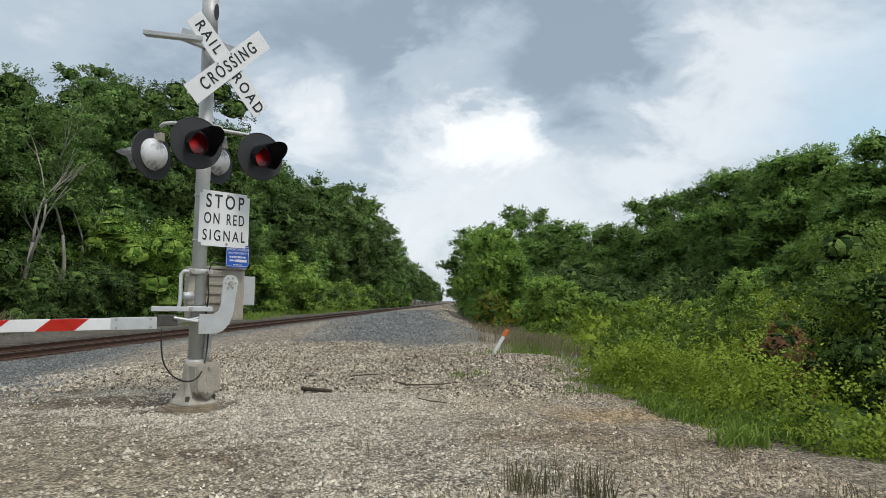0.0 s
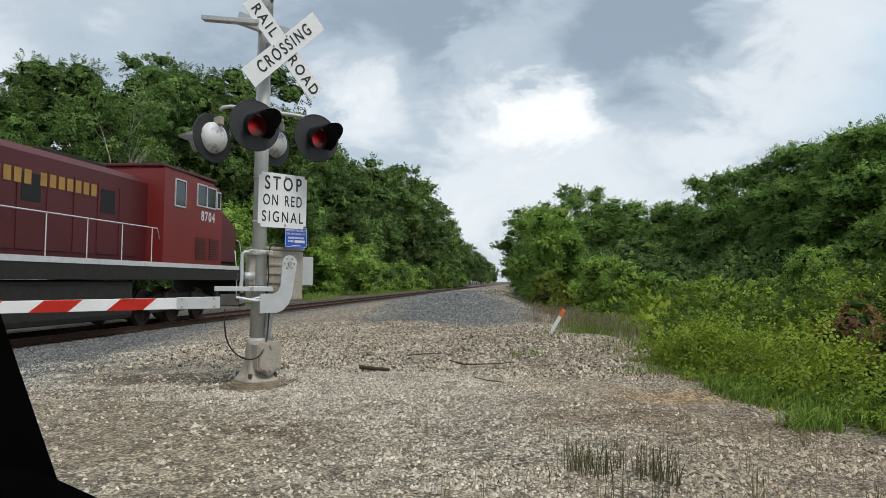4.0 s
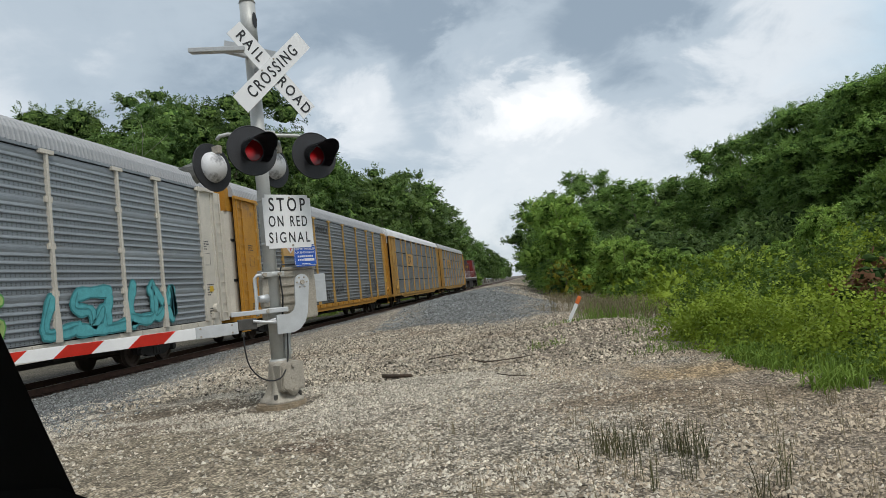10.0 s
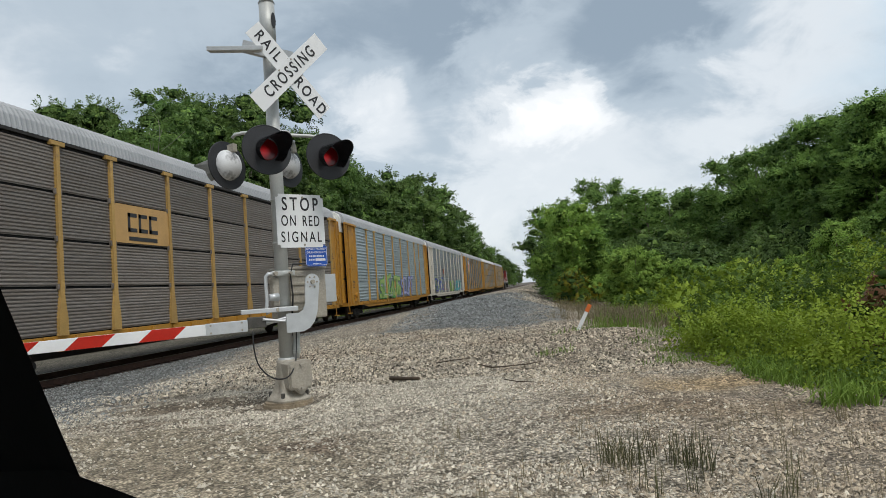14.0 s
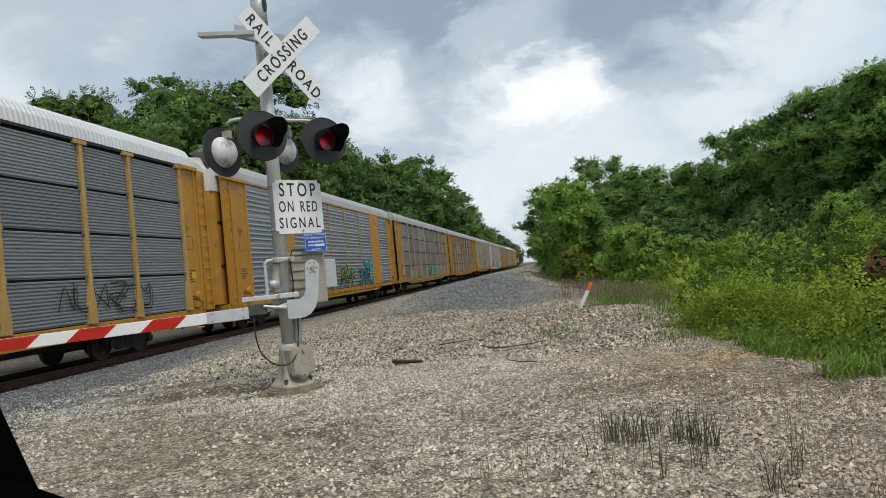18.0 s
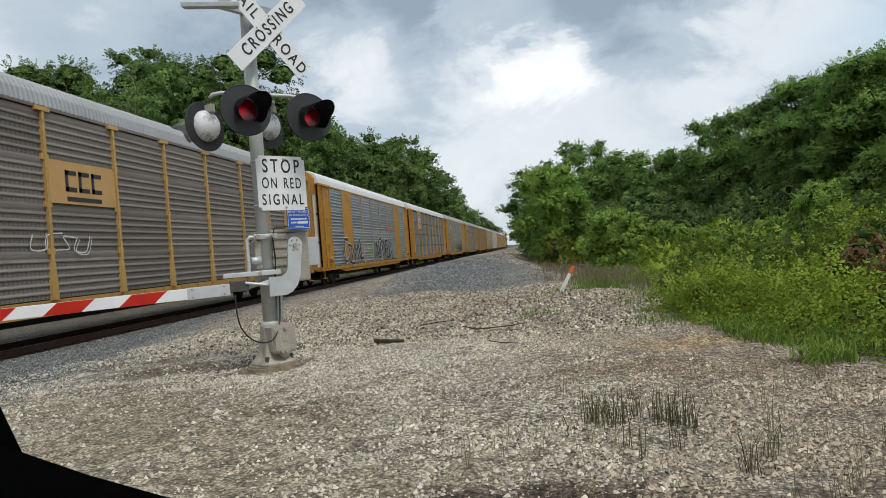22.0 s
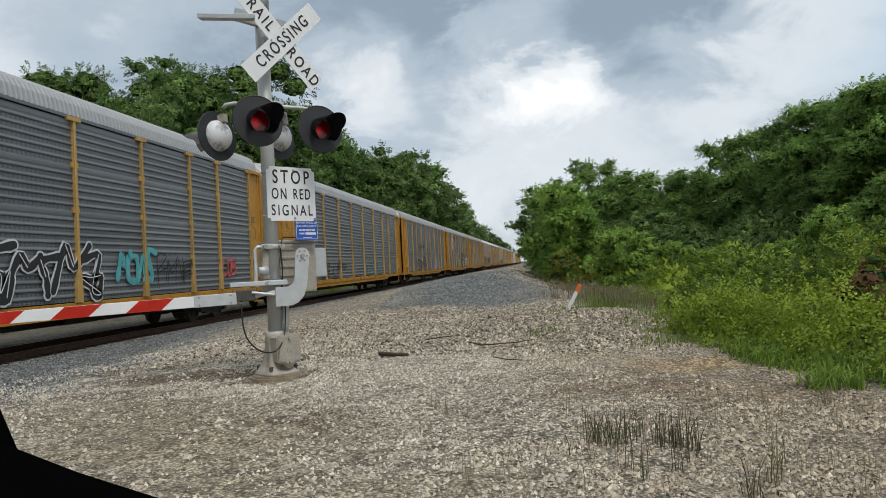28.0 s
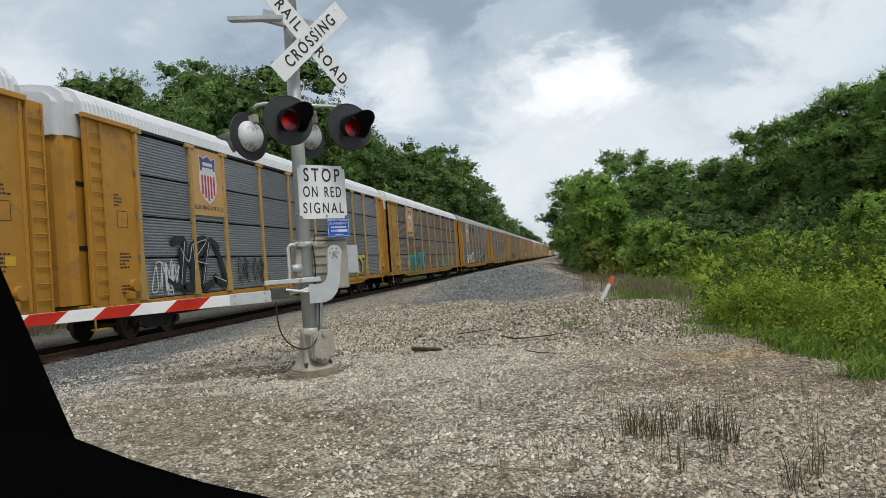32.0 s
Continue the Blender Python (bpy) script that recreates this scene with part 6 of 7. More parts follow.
def underframe_mesh():
    bm = boxed(-0.6, 0.6, -HALF + 3.2, HALF - 3.2, 0.48, SILL - 0.18)
    box(bm, -0.35, 0.35, -HALF - 0.1, HALF + 0.1, 0.72, SILL - 0.18)
    for y in (-9.5, -5, 0, 5, 9.5):
        box(bm, -1.4, 1.4, y - 0.15, y + 0.15, 0.62, SILL - 0.17)
    box(bm, 0.5, 1.15, -1.2, 0.3, 0.55, 0.85, 0.05)
    tube(bm, (0.8, 2.2, 0.66), (0.8, 3.6, 0.66), 0.17, seg=12)
    return bm


def coupler_mesh():
    bm = boxed(-0.12, 0.12, HALF - 0.3, HALF + 0.55, 0.72, 0.95, 0.03)
    box(bm, -0.2, 0.2, HALF + 0.42, HALF + 0.66, 0.66, 1.0, 0.05)
    ribbon(bm, [(0.35, HALF, 0.8), (0.34, HALF + 0.2, 0.55), (0.3, HALF + 0.45, 0.42), (0.28, HALF + 0.65, 0.45)], 0.03, 7)
    return bm


def truck_frame_mesh():
    bm = bmesh.new()
    for s in (-1, 1):
        prism(bm, [(-1.05, 0.36), (-1.05, 0.58), (-0.55, 0.66), (0.55, 0.66), (1.05, 0.58), (1.05, 0.36), (0.72, 0.36), (0.45, 0.24), (-0.45, 0.24), (-0.72, 0.36)], s * 1.0 - 0.07, s * 1.0 + 0.07, "yz")
        for y in (-0.89, 0.89):
            tube(bm, (s * 1.0, y, 0.42), (s * 1.16, y, 0.42), 0.11, seg=12)
        for y in (-0.16, 0.0, 0.16):
            tube(bm, (s * 1.03, y, 0.30), (s * 1.03, y, 0.56), 0.065, seg=10)
    box(bm, -1.0, 1.0, -0.2, 0.2, 0.5, 0.72, 0.03)
    return bm


def wheel_mesh(rad=0.42):
    """A flanged wheel turned from one outline round the x axis; the outer face looks along +x."""
    bm, seg = bmesh.new(), 26
    prof = [(-0.08, 0.07), (-0.08, rad + 0.025), (-0.04, rad + 0.025), (-0.03, rad), (0.06, rad - 0.005), (0.06, rad * 0.84), (0.015, rad * 0.78), (0.0, rad * 0.45), (0.05, rad * 0.36), (0.06, 0.09), (0.06, 0.0)]
    rings = [[bm.verts.new((x, q * math.cos(6.2832 * k / seg), q * math.sin(6.2832 * k / seg))) for k in range(seg)] for x, q in prof[:-1]]
    for p, q in zip(rings, rings[1:]):
        for k in range(seg):
            bm.faces.new((p[k], p[(k + 1) % seg], q[(k + 1) % seg], q[k]))
    bm.faces.new(rings[-1]), bm.faces.new(rings[0])
    bmesh.ops.recalc_face_normals(bm, faces=bm.faces[:])
    return bm


def axle_mesh():
    return tube(bmesh.new(), (-0.68, 0, 0), (0.68, 0, 0), 0.075, seg=10)


def wheels(tr, axles, rad):
    for a in axles:
        part("axle", shared("axle", WHEELSTEEL, axle_mesh), None, tr).location = (0, a, rad)
        for s in (1, -1):
            part("wheel", shared("wheel%.2f" % rad, WHEELSTEEL, lambda: wheel_mesh(rad)), None, tr).matrix_basis = pose(s * 0.755, a, rad, 0, 0, 0 if s > 0 else 180)


def truck(parent, y, rad=0.42, axles=(-0.89, 0.89)):
    tr = part("truck", shared("truck_frame", CARBLACK, truck_frame_mesh), None, parent, "grimy black wheel truck")
    tr.location = (0, y, 0)
    wheels(tr, axles, rad)
    return tr


GLYPHS = ["0026", "6820", "0728", "86341520", "602", "8602", "068354", "6028", "064820", "6812345", "0648", "260482", "8641"]


def stroke(bm, path, half, x):
    """A painted line of even width with round ends along a smooth path in the yz plane."""
    p = [Vector((q[1], q[2])) for q in bend([(0, a, b) for a, b in path], 5)]
    keep = [p[0]] + [b for a, b in zip(p, p[1:]) if (b - a).length > 1e-4]
    left, right = [], []
    for i, q in enumerate(keep):
        d = (keep[min(i + 1, len(keep) - 1)] - keep[max(i - 1, 0)]).normalized()
        w = Vector((-d.y, d.x)) * half * (0.86 + 0.14 * math.sin(1.7 * i))
        left.append(q + w), right.append(q - w)
    d0, d1 = (keep[0] - keep[1]).normalized(), (keep[-1] - keep[-2]).normalized()
    ends = []
    for c, d in ((keep[0], d0), (keep[-1], d1)):
        ends.append([c + half * 0.9 * (math.cos(a) * d + math.sin(a) * Vector((-d.y, d.x))) for a in (-1.05, -0.5, 0.0, 0.5, 1.05)])
    va, vb = [bm.verts.new((x, q.x, q.y)) for q in left], [bm.verts.new((x, q.x, q.y)) for q in right]
    for i in range(len(keep) - 1):
        bm.faces.new((va[i], vb[i], vb[i + 1], va[i + 1]))
    e0, e1 = [bm.verts.new((x, q.x, q.y)) for q in ends[0]], [bm.verts.new((x, q.x, q.y)) for q in ends[1]]
    bm.faces.new([vb[0], va[0]] + e0[::1]), bm.faces.new([va[-1], vb[-1]] + e1[::1])


def spray(seed, n, w, h, fill, edge):
    """Interlocked spray-painted strokes, bent like letters that cannot be read; meshes (fill, line, gloss) in the yz plane."""
    r = random.Random(seed)
    body, line, shine = bmesh.new(), bmesh.new(), bmesh.new()
    x, cw, count = HALFW + 0.047, w / n, 0
    for i in range(n):
        hh, tilt, base = h * r.uniform(0.75, 1.0), r.uniform(-0.1, 0.4), h * r.uniform(0.0, 0.12)
        path = []
        for ch in r.choice(GLYPHS) + (r.choice("0268") if r.random() < 0.5 else ""):
            gx, gz = int(ch) % 3 if int(ch) < 9 else 1, int(ch) // 3
            py = (i + 0.5) * cw + (gx - 1) * cw * 0.5 + r.uniform(-0.14, 0.14) * cw
            pz = base + hh * (0.12 + 0.38 * gz) + r.uniform(-0.08, 0.08) * hh
            path.append((py + tilt * (pz - h / 2), pz))
        count += 1
        half = 0.135 * min(cw, h)
        if fill:
            stroke(line, path, half + 0.035 + 0.015 * h, x + 0.0012 * count)
            stroke(body, path, half, x + 0.0012 * count + 0.0006 + 0.010)
            stroke(shine, [(a - 0.3 * half, b + 0.35 * half) for a, b in (path[1:-1] if len(path) > 3 else path)], 0.10 * half + 0.006, x + 0.024 + 0.0006 * count)
        else:
            stroke(line, path, 0.014 + 0.010 * h, x + 0.0012 * count)
            if r.random() < 0.6:
                stroke(line, [(a + 0.16 * cw, b - 0.12 * hh) for a, b in path[::-1]], 0.010 + 0.008 * h, x + 0.0012 * count + 0.0005)
    return body, line, shine


def graffiti(car, seed, y, z, n, w, h, fill, edge, label):
    body, line, shine = spray(seed, n, w, h, fill, edge)
    lines = tagged(part("graffiti", line, PAINTS[edge], car), label, kind="stuff")
    lines.location = (0, y, z)
    if fill:
        tagged(part("graffiti_fill", body, PAINTS[fill], lines), label, kind="stuff")
        tagged(part("graffiti_highlight", shine, PAINTS[edge if edge != "k" else "w"], lines), label, kind="stuff")
    else:
        body.free(), shine.free()


def shield(parent, s):
    bm, st, wh = bmesh.new(), bmesh.new(), bmesh.new()
    out = [(-0.42, 0.62), (-0.2, 0.55), (0, 0.66), (0.2, 0.55), (0.42, 0.62), (0.40, 0.25), (0.46, -0.1), (0.42, -0.38), (0.25, -0.58), (0, -0.72), (-0.25, -0.58), (-0.42, -0.38), (-0.46, -0.1), (-0.40, 0.25)]
    prism(wh, [(p * s * 1.06, q * s * 1.05) for p, q in out], 0.0, 0.006, "yz")
    prism(bm, [(p * s, q * s) for p, q in out[:6] + [(-0.40, 0.20)] if q > 0.1], 0.006, 0.010, "yz")
    for k in range(-2, 3):
        y = 0.16 * k
        lo = -0.66 + 0.55 * abs(y)
        box(st, 0.006, 0.010, (y - 0.045) * s, (y + 0.045) * s, lo * s, 0.08 * s)
    box(wb := bmesh.new(), 0.010, 0.013, -0.26 * s, 0.26 * s, 0.36 * s, 0.46 * s)
    box(wb, 0.010, 0.013, -0.30 * s, 0.30 * s, 0.21 * s, 0.31 * s)
    base = part("shield", wh, PAINTS["w"], parent, "white-edged shield emblem")
    part("shield_top", bm, SHIELDBLUE, base, "blue shield top")
    part("shield_stripe", st, SHIELDRED, base, "red upright stripes")
    part("shield_band", wb, PAINTS["w"], base)
    return base


def bar_logo(parent, s, mat, style):
    bm = bmesh.new()
    if style == "three":
        for k in range(3):
            y = (k - 1) * 0.46
            for a in ((y - 0.19, y + 0.19, 0.14, 0.24), (y - 0.19, y + 0.19, -0.24, -0.14), (y - 0.19, y - 0.09, -0.24, 0.24)):
                box(bm, 0.0, 0.006, a[0] * s, a[1] * s, a[2] * s, a[3] * s)
        box(bm, 0.0, 0.006, -0.62 * s, 0.62 * s, -0.46 * s, -0.36 * s)
    else:
        for a in ((-0.6, -0.1, 0.2, 0.3), (-0.6, -0.1, -0.3, -0.2), (-0.62, -0.5, -0.3, 0.3), (0.0, 0.11, -0.3, 0.3), (0.42, 0.53, -0.3, 0.3)):
            box(bm, 0.0, 0.006, a[0] * s, a[1] * s, a[2] * s, a[3] * s)
        prism(bm, [(0.0 * s, 0.3 * s), (0.14 * s, 0.3 * s), (0.53 * s, -0.3 * s), (0.39 * s, -0.3 * s)], 0.0, 0.0065, "yz")
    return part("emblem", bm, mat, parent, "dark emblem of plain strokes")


POSTS = (-11.2, -8.5, -6.45, -3.65, -0.95, 1.85, 4.8, 7.6, 9.6, 12.3)
BAYS = 9


def autorack(k, panel, frame_mat, roof, style, label, cap=None, logo=None, plates=(), door=None):
    """A covered car carrier. Its +x side faces the lot; +y is the way it travels."""
    car = thing("autorack_car", label, "railway car", "cars of the train")
    rows = 4
    ph = (EAVE - SILL - 0.20) / rows
    part("underframe", shared("underframe", CARBLACK, underframe_mesh), None, car)
    part("sill", shared("sill", frame_mat, sill_mesh), None, car, "side sill with stake pockets")
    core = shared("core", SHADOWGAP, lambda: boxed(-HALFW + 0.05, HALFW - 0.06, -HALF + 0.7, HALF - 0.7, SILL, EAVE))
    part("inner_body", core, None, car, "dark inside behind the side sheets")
    part("roof", shared("roof", roof, roof_mesh), None, car, "ribbed arched roof")
    # style A: black strip stands in for the shaded gap below the roof
    part("eave_rail", shared("eave", CARBLACK if style == "A" else PANEL[panel] if style == "B" else frame_mat, lambda: boxed(HALFW - 0.03, HALFW + 0.035, -HALF + 0.6, HALF - 0.6, EAVE - 0.13, EAVE - 0.055)), None, car)
    far = shared("far_side", PANEL[panel], lambda: boxed(-HALFW - 0.02, -HALFW + 0.04, -HALF + 0.5, HALF - 0.5, SILL, EAVE - 0.02))
    part("far_side", far, None, car)
    for b in range(BAYS):
        y, bw = (POSTS[b] + POSTS[b + 1]) / 2, POSTS[b + 1] - POSTS[b]
        if b in plates:
            part("plain_sheet", shared("plain_sheet%.1f" % bw, frame_mat, lambda: boxed(HALFW - 0.02, HALFW + 0.025, -bw / 2 + 0.02, bw / 2 - 0.02, SILL + 0.03, EAVE - 0.13, 0.006)), None, car, "plain painted side sheet").location = (0, y, 0)
            continue
        for row in range(rows):
            if style == "A":
                me = shared("side_sheet%.1f" % bw, PANEL[panel], lambda: corrugated(bw - 0.04, ph - 0.06, 13, 0.02))
            else:
                me = shared("punched_sheet%.1f" % bw, PANEL[panel], lambda: corrugated(bw - 0.04, ph - 0.004, 6, 0.030, True))
            sheet = part("side_sheet", me, None, car)
            sheet.location = (HALFW - 0.015, y, SILL + 0.05 + row * ph)
            if style != "A":
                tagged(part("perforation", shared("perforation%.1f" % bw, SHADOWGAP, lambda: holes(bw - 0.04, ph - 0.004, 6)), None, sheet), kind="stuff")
    post_mat = OFFWHITE if frame_mat == OFFWHITE else POSTTAN
    pm = shared("post", post_mat, post_mesh) if style == "A" else shared("slim_post", post_mat, lambda: post_mesh(0.7)) if style == "B" else shared("flat_post", post_mat, flat_post_mesh)
    for b in range(BAYS + 1):
        po = part("post", pm, None, car)
        po.location = (0, POSTS[b], 0)
        if style != "C":
            part("post_head", shared("post_head", post_mat, post_head_mesh), None, po)
            for z in (1, 2, 3):
                part("hinge", shared("hinge", post_mat if style == "B" else PANEL[panel], hinge_mesh), None, po).location = (0, 0, SILL + 0.04 + z * ph)
    for end in (1, -1):
        turn = pose(0, 0, 0) if end > 0 else Matrix.Diagonal((1, -1, 1, 1))
        mid, wide = (12.80, 0.50) if end > 0 else (-12.2, 1.0)
        sp = part("end_sheet", shared("end_sheet%.1f" % wide, frame_mat, lambda: side_plate_mesh(wide)), None, car, "painted end sheet of the side")
        sp.matrix_basis = pose(0, mid, 0)
        for y in (-wide + 0.05, wide - 0.05):
            part("end_post", shared("end_post", frame_mat, end_post_mesh), None, sp).location = (0, y, 0)
        part("header", shared("header%.1f" % wide, frame_mat, lambda: header_mesh(wide)), None, sp)
        tg = tagged(part("stencil", shared("stencil%d" % (k % 4), INK, lambda: marks_mesh(k % 4)), None, sp), "small black stencilled writing", kind="stuff")
        tg.location = (0, -0.35 if end > 0 else 0.1, 0)
        if end > 0:
            part("placard", shared("placard", PLACARD, lambda: boxed(HALFW + 0.001, HALFW + 0.006, -0.14, 0.14, 2.1, 2.3)), None, sp, "small yellow notice plate")
        ld = part("ladder", shared("ladder", frame_mat, ladder_mesh), None, car, "side ladder")
        ld.matrix_basis = pose(0, 13.62 if end > 0 else -12.85, 0)
        for i in range(12):
            part("rung", shared("rung", frame_mat, rung_mesh), None, ld).location = (0, 0, SILL + 0.25 + 0.37 * i)
        d = part("end_door", shared("end_door", door or frame_mat, end_door_mesh), None, car, "recessed clamshell end doors")
        c = part("roof_cap", shared("roof_cap", YELLOW if cap == YELLOW else CAPWHITE if cap else roof, roof_cap_mesh), None, car, "rounded roof end cap")
        cp = part("coupler", shared("coupler", CARBLACK, coupler_mesh), None, car, "black coupler and hose")
        for o in (d, c, cp):
            o.matrix_basis = pose(0, 0, 0, 0, 0, 0 if end > 0 else 180)
        for z in (2.45, 4.05):
            s = part("slot", shared("slot", INK, lambda: box(bmesh.new(), 1.355, 1.368, HALF - 0.62, HALF - 0.28, 0, 0.11)), None, d)
            s.matrix_basis = Matrix.Translation((0, 0, z)) @ Matrix.Diagonal((1 if end > 0 else -1, 1, 1, 1))
        st = part("step", shared("step", frame_mat, lambda: box(box(bmesh.new(), HALFW - 0.1, HALFW + 0.04, -0.25, 0.25, 0.45, 0.49), HALFW, HALFW + 0.03, -0.25, -0.21, 0.45, SILL)), None, car)
        st.location = (0, end * (HALF - 0.62), 0)
        wheelbox = part("brake_wheel", shared("brake_wheel", frame_mat, lambda: box(tube(bmesh.new(), (HALFW - 0.02, 0, 1.5), (HALFW + 0.12, 0, 1.5), 0.16, seg=14), HALFW - 0.02, HALFW + 0.1, -0.3, -0.05, 1.15, 1.35, 0.01)), None, car)
        wheelbox.location = (0, 12.95 if end > 0 else -11.6, 0)
        truck(car, end * 9.85)
    if logo:
        kind, bay, row, wide = logo
        bw = POSTS[bay + 1] - POSTS[bay]
        y, z = (POSTS[bay] + POSTS[bay + 1]) / 2, SILL + 0.05 + (row + (0.5 if kind != "shield" else 1.0)) * ph
        hh = ph * (0.94 if kind != "shield" else 1.86)
        if kind == "shield":
            z = EAVE - 0.15 - hh / 2
        pan = part("emblem_panel", boxed(HALFW + 0.02, HALFW + 0.04, -bw / 2 + 0.06, bw / 2 - 0.06, -hh / 2, hh / 2, 0.004), LOGOTAN, car, "tan panel with an emblem")
        pan.location = (0, y, z)
        if kind == "shield":
            e = shield(pan, 1.12 if style == "A" else 1.32)
            e.location = (HALFW + 0.042, 0, 0.16 if style == "A" else 0.04)
            if style == "A":
                writing("BUILDING AMERICA", 0.20, INK, pan, pose(HALFW + 0.043, 0, -0.82, 0, 0, 90), name="slogan")
        elif kind == "bars":
            e = bar_logo(pan, 1.12, INK, "three")
            e.location = (HALFW + 0.042, 0, 0.05)
        else:
            e = bar_logo(pan, 1.15, INK, "two")
            e.location = (HALFW + 0.042, 0, 0)
    return car


def slogan(car, z=5.16, size=0.56):
    for word, y in (("BUILDING", -5.02), ("AMERICA", -2.32)):
        writing(word, size, INK, car, pose(HALFW + 0.03, y, z, 0, 0, 90), name="slogan", squeeze=0.9)


def block_letters(car, text, y, z, size, squeeze, layers, label):
    """Readable sprayed letters: one coat over the other, each narrower than the last."""
    for k, (paint, bold) in enumerate(layers):
        ob = writing(text, size, PAINTS[paint], car, pose(HALFW + 0.045 + 0.006 * k, y, z, 0, 0, 90), name="graffiti", squeeze=squeeze, bold=bold, spread=1.12)
        tagged(ob, label, kind="stuff")


def bay_y(b):
    return -11.2 + b * 22.4 / 12


TRAIN = []


def build_cars():
    Y, W, F = YELLOW, OFFWHITE, WORNYELLOW
    lab = "%s steel car carrier with %s posts and %s roof"
    c = autorack(1, "grey", F, ROOFGREY, "A", lab % ("grey", "yellow", "grey"), OFFWHITE, ("bars", 2, 2, 1))
    graffiti(c, 1, bay_y(8.6), 1.45, 3, 0.8, 0.6, None, "w", "small white scrawl")
    TRAIN.append(c)
    c = autorack(2, "grey", F, ROOFWHITE, "A", lab % ("grey", "yellow", "white"), None, ("two", 2, 2, 1))
    TRAIN.append(c)
    c = autorack(3, "steel", Y, ROOFGREY, "B", lab % ("punched grey", "yellow", "grey"), YELLOW, ("shield", 1, 2, 1), (), OFFWHITE)
    slogan(c)
    for i, y in enumerate((0.3, 2.1, 3.2, 4.3, 5.6, 9.2, 10.3)):
        graffiti(c, 30 + i, bay_y(y), 1.25 if i % 2 else 1.6, 4, 1.5, 0.75, None, "k", "black scrawled graffiti")
    graffiti(c, 39, bay_y(10.2), 2.9, 3, 1.0, 0.7, None, "k", "black scrawled graffiti")
    TRAIN.append(c)
    c = autorack(4, "pale", W, ROOFGREY, "B", lab % ("pale grey", "white", "grey"), OFFWHITE)
    graffiti(c, 40, bay_y(8.4), 1.2, 5, 5.6, 1.25, "c", "t", "turquoise graffiti letters")
    graffiti(c, 41, bay_y(6.0), 1.15, 3, 3.0, 1.2, "l", "g", "faded green graffiti letters")
    graffiti(c, 42, bay_y(0.3), 1.15, 5, 5.2, 1.6, "b", "l", "blue and lime graffiti letters")
    graffiti(c, 43, bay_y(3.2), 1.3, 4, 2.6, 0.9, None, "r", "red scrawled graffiti")
    graffiti(c, 44, bay_y(3.4), 3.1, 2, 0.5, 0.6, "o", "r", "small orange paint mark")
    TRAIN.append(c)
    c = autorack(5, "blue", Y, ROOFGREY, "B", lab % ("blue-grey", "yellow", "grey"), OFFWHITE)
    graffiti(c, 50, bay_y(6.7), 1.15, 5, 4.4, 1.5, "v", "b", "lavender graffiti letters with blue outlines")
    graffiti(c, 51, bay_y(3.0), 1.10, 6, 6.2, 1.6, "l", "g", "green graffiti letters with dark outlines")
    graffiti(c, 52, bay_y(3.6), 1.10, 3, 3.6, 0.9, "g", "k", "dark green graffiti letters")
    TRAIN.append(c)
    c = autorack(6, "brown", Y, ROOFGREY, "A", lab % ("rust-stained grey", "yellow", "grey"), OFFWHITE, ("bars", 2, 2, 1))
    graffiti(c, 60, bay_y(10.7), 1.3, 5, 2.2, 0.75, None, "k", "faint black scrawl")
    TRAIN.append(c)
    c = autorack(7, "grey", F, ROOFGREY, "A", lab % ("grey", "worn yellow", "grey"))
    graffiti(c, 70, bay_y(6), 1.25, 5, 4.2, 0.9, "c", "t", "faded turquoise graffiti")
    TRAIN.append(c)
    c = autorack(8, "pale", Y, ROOFGREY, "C", lab % ("pale grey", "flat yellow", "grey"), OFFWHITE, None, (1, 7))
    graffiti(c, 80, bay_y(4.2), 1.15, 6, 3.0, 1.2, None, "r", "rust-red scrawled graffiti")
    graffiti(c, 81, bay_y(6.1), 1.12, 4, 2.6, 1.2, "k", "l", "black graffiti letters with lime outlines")
    graffiti(c, 84, bay_y(8.1), 1.15, 5, 3.0, 1.1, "k", "c", "black graffiti letters with turquoise outlines")
    graffiti(c, 82, bay_y(8.8), 2.0, 3, 2.2, 0.8, "c", "t", "turquoise paint cloud")
    graffiti(c, 83, bay_y(1.6), 1.15, 6, 3.4, 1.2, "k", "w", "black graffiti letters with white outlines")
    e = bar_logo(c, 0.95, PAINTS["w"], "two")
    e.location = (HALFW + 0.045, -7.5, 4.75)
    TRAIN.append(c)
    c = autorack(9, "grey", Y, ROOFWHITE, "A", lab % ("dark grey", "yellow", "white"), None, ("shield", 1, 2, 1))
    graffiti(c, 90, bay_y(6.2), 1.3, 6, 3.8, 0.9, None, "p", "faded pink scrawl")
    graffiti(c, 91, bay_y(9.4), 1.3, 6, 3.8, 0.9, None, "k", "black scrawled graffiti")
    TRAIN.append(c)
    c = autorack(10, "pale", Y, ROOFWHITE, "C", lab % ("pale grey", "flat yellow", "white"), YELLOW, None, (1, 7), OFFWHITE)
    graffiti(c, 100, bay_y(5.9), 1.1, 7, 5.6, 1.9, "k", "w", "black graffiti letters with white outlines")
    graffiti(c, 101, bay_y(1.3), 1.1, 6, 4.6, 1.6, "k", "w", "black graffiti letters with white outlines")
    graffiti(c, 102, bay_y(4.6), 1.5, 3, 1.4, 1.0, None, "l", "lime scrawl")
    box(bn := bmesh.new(), HALFW + 0.04, HALFW + 0.05, bay_y(8.3), bay_y(9.15), 3.52, 3.76)
    part("orange_name_bar", bn, PAINTS["o"], c, "orange lettering bar")
    TRAIN.append(c)
    c = autorack(11, "brown", F, ROOFGREY, "B", lab % ("brownish grey", "yellow", "grey"), OFFWHITE, ("bars", 2, 2, 1))
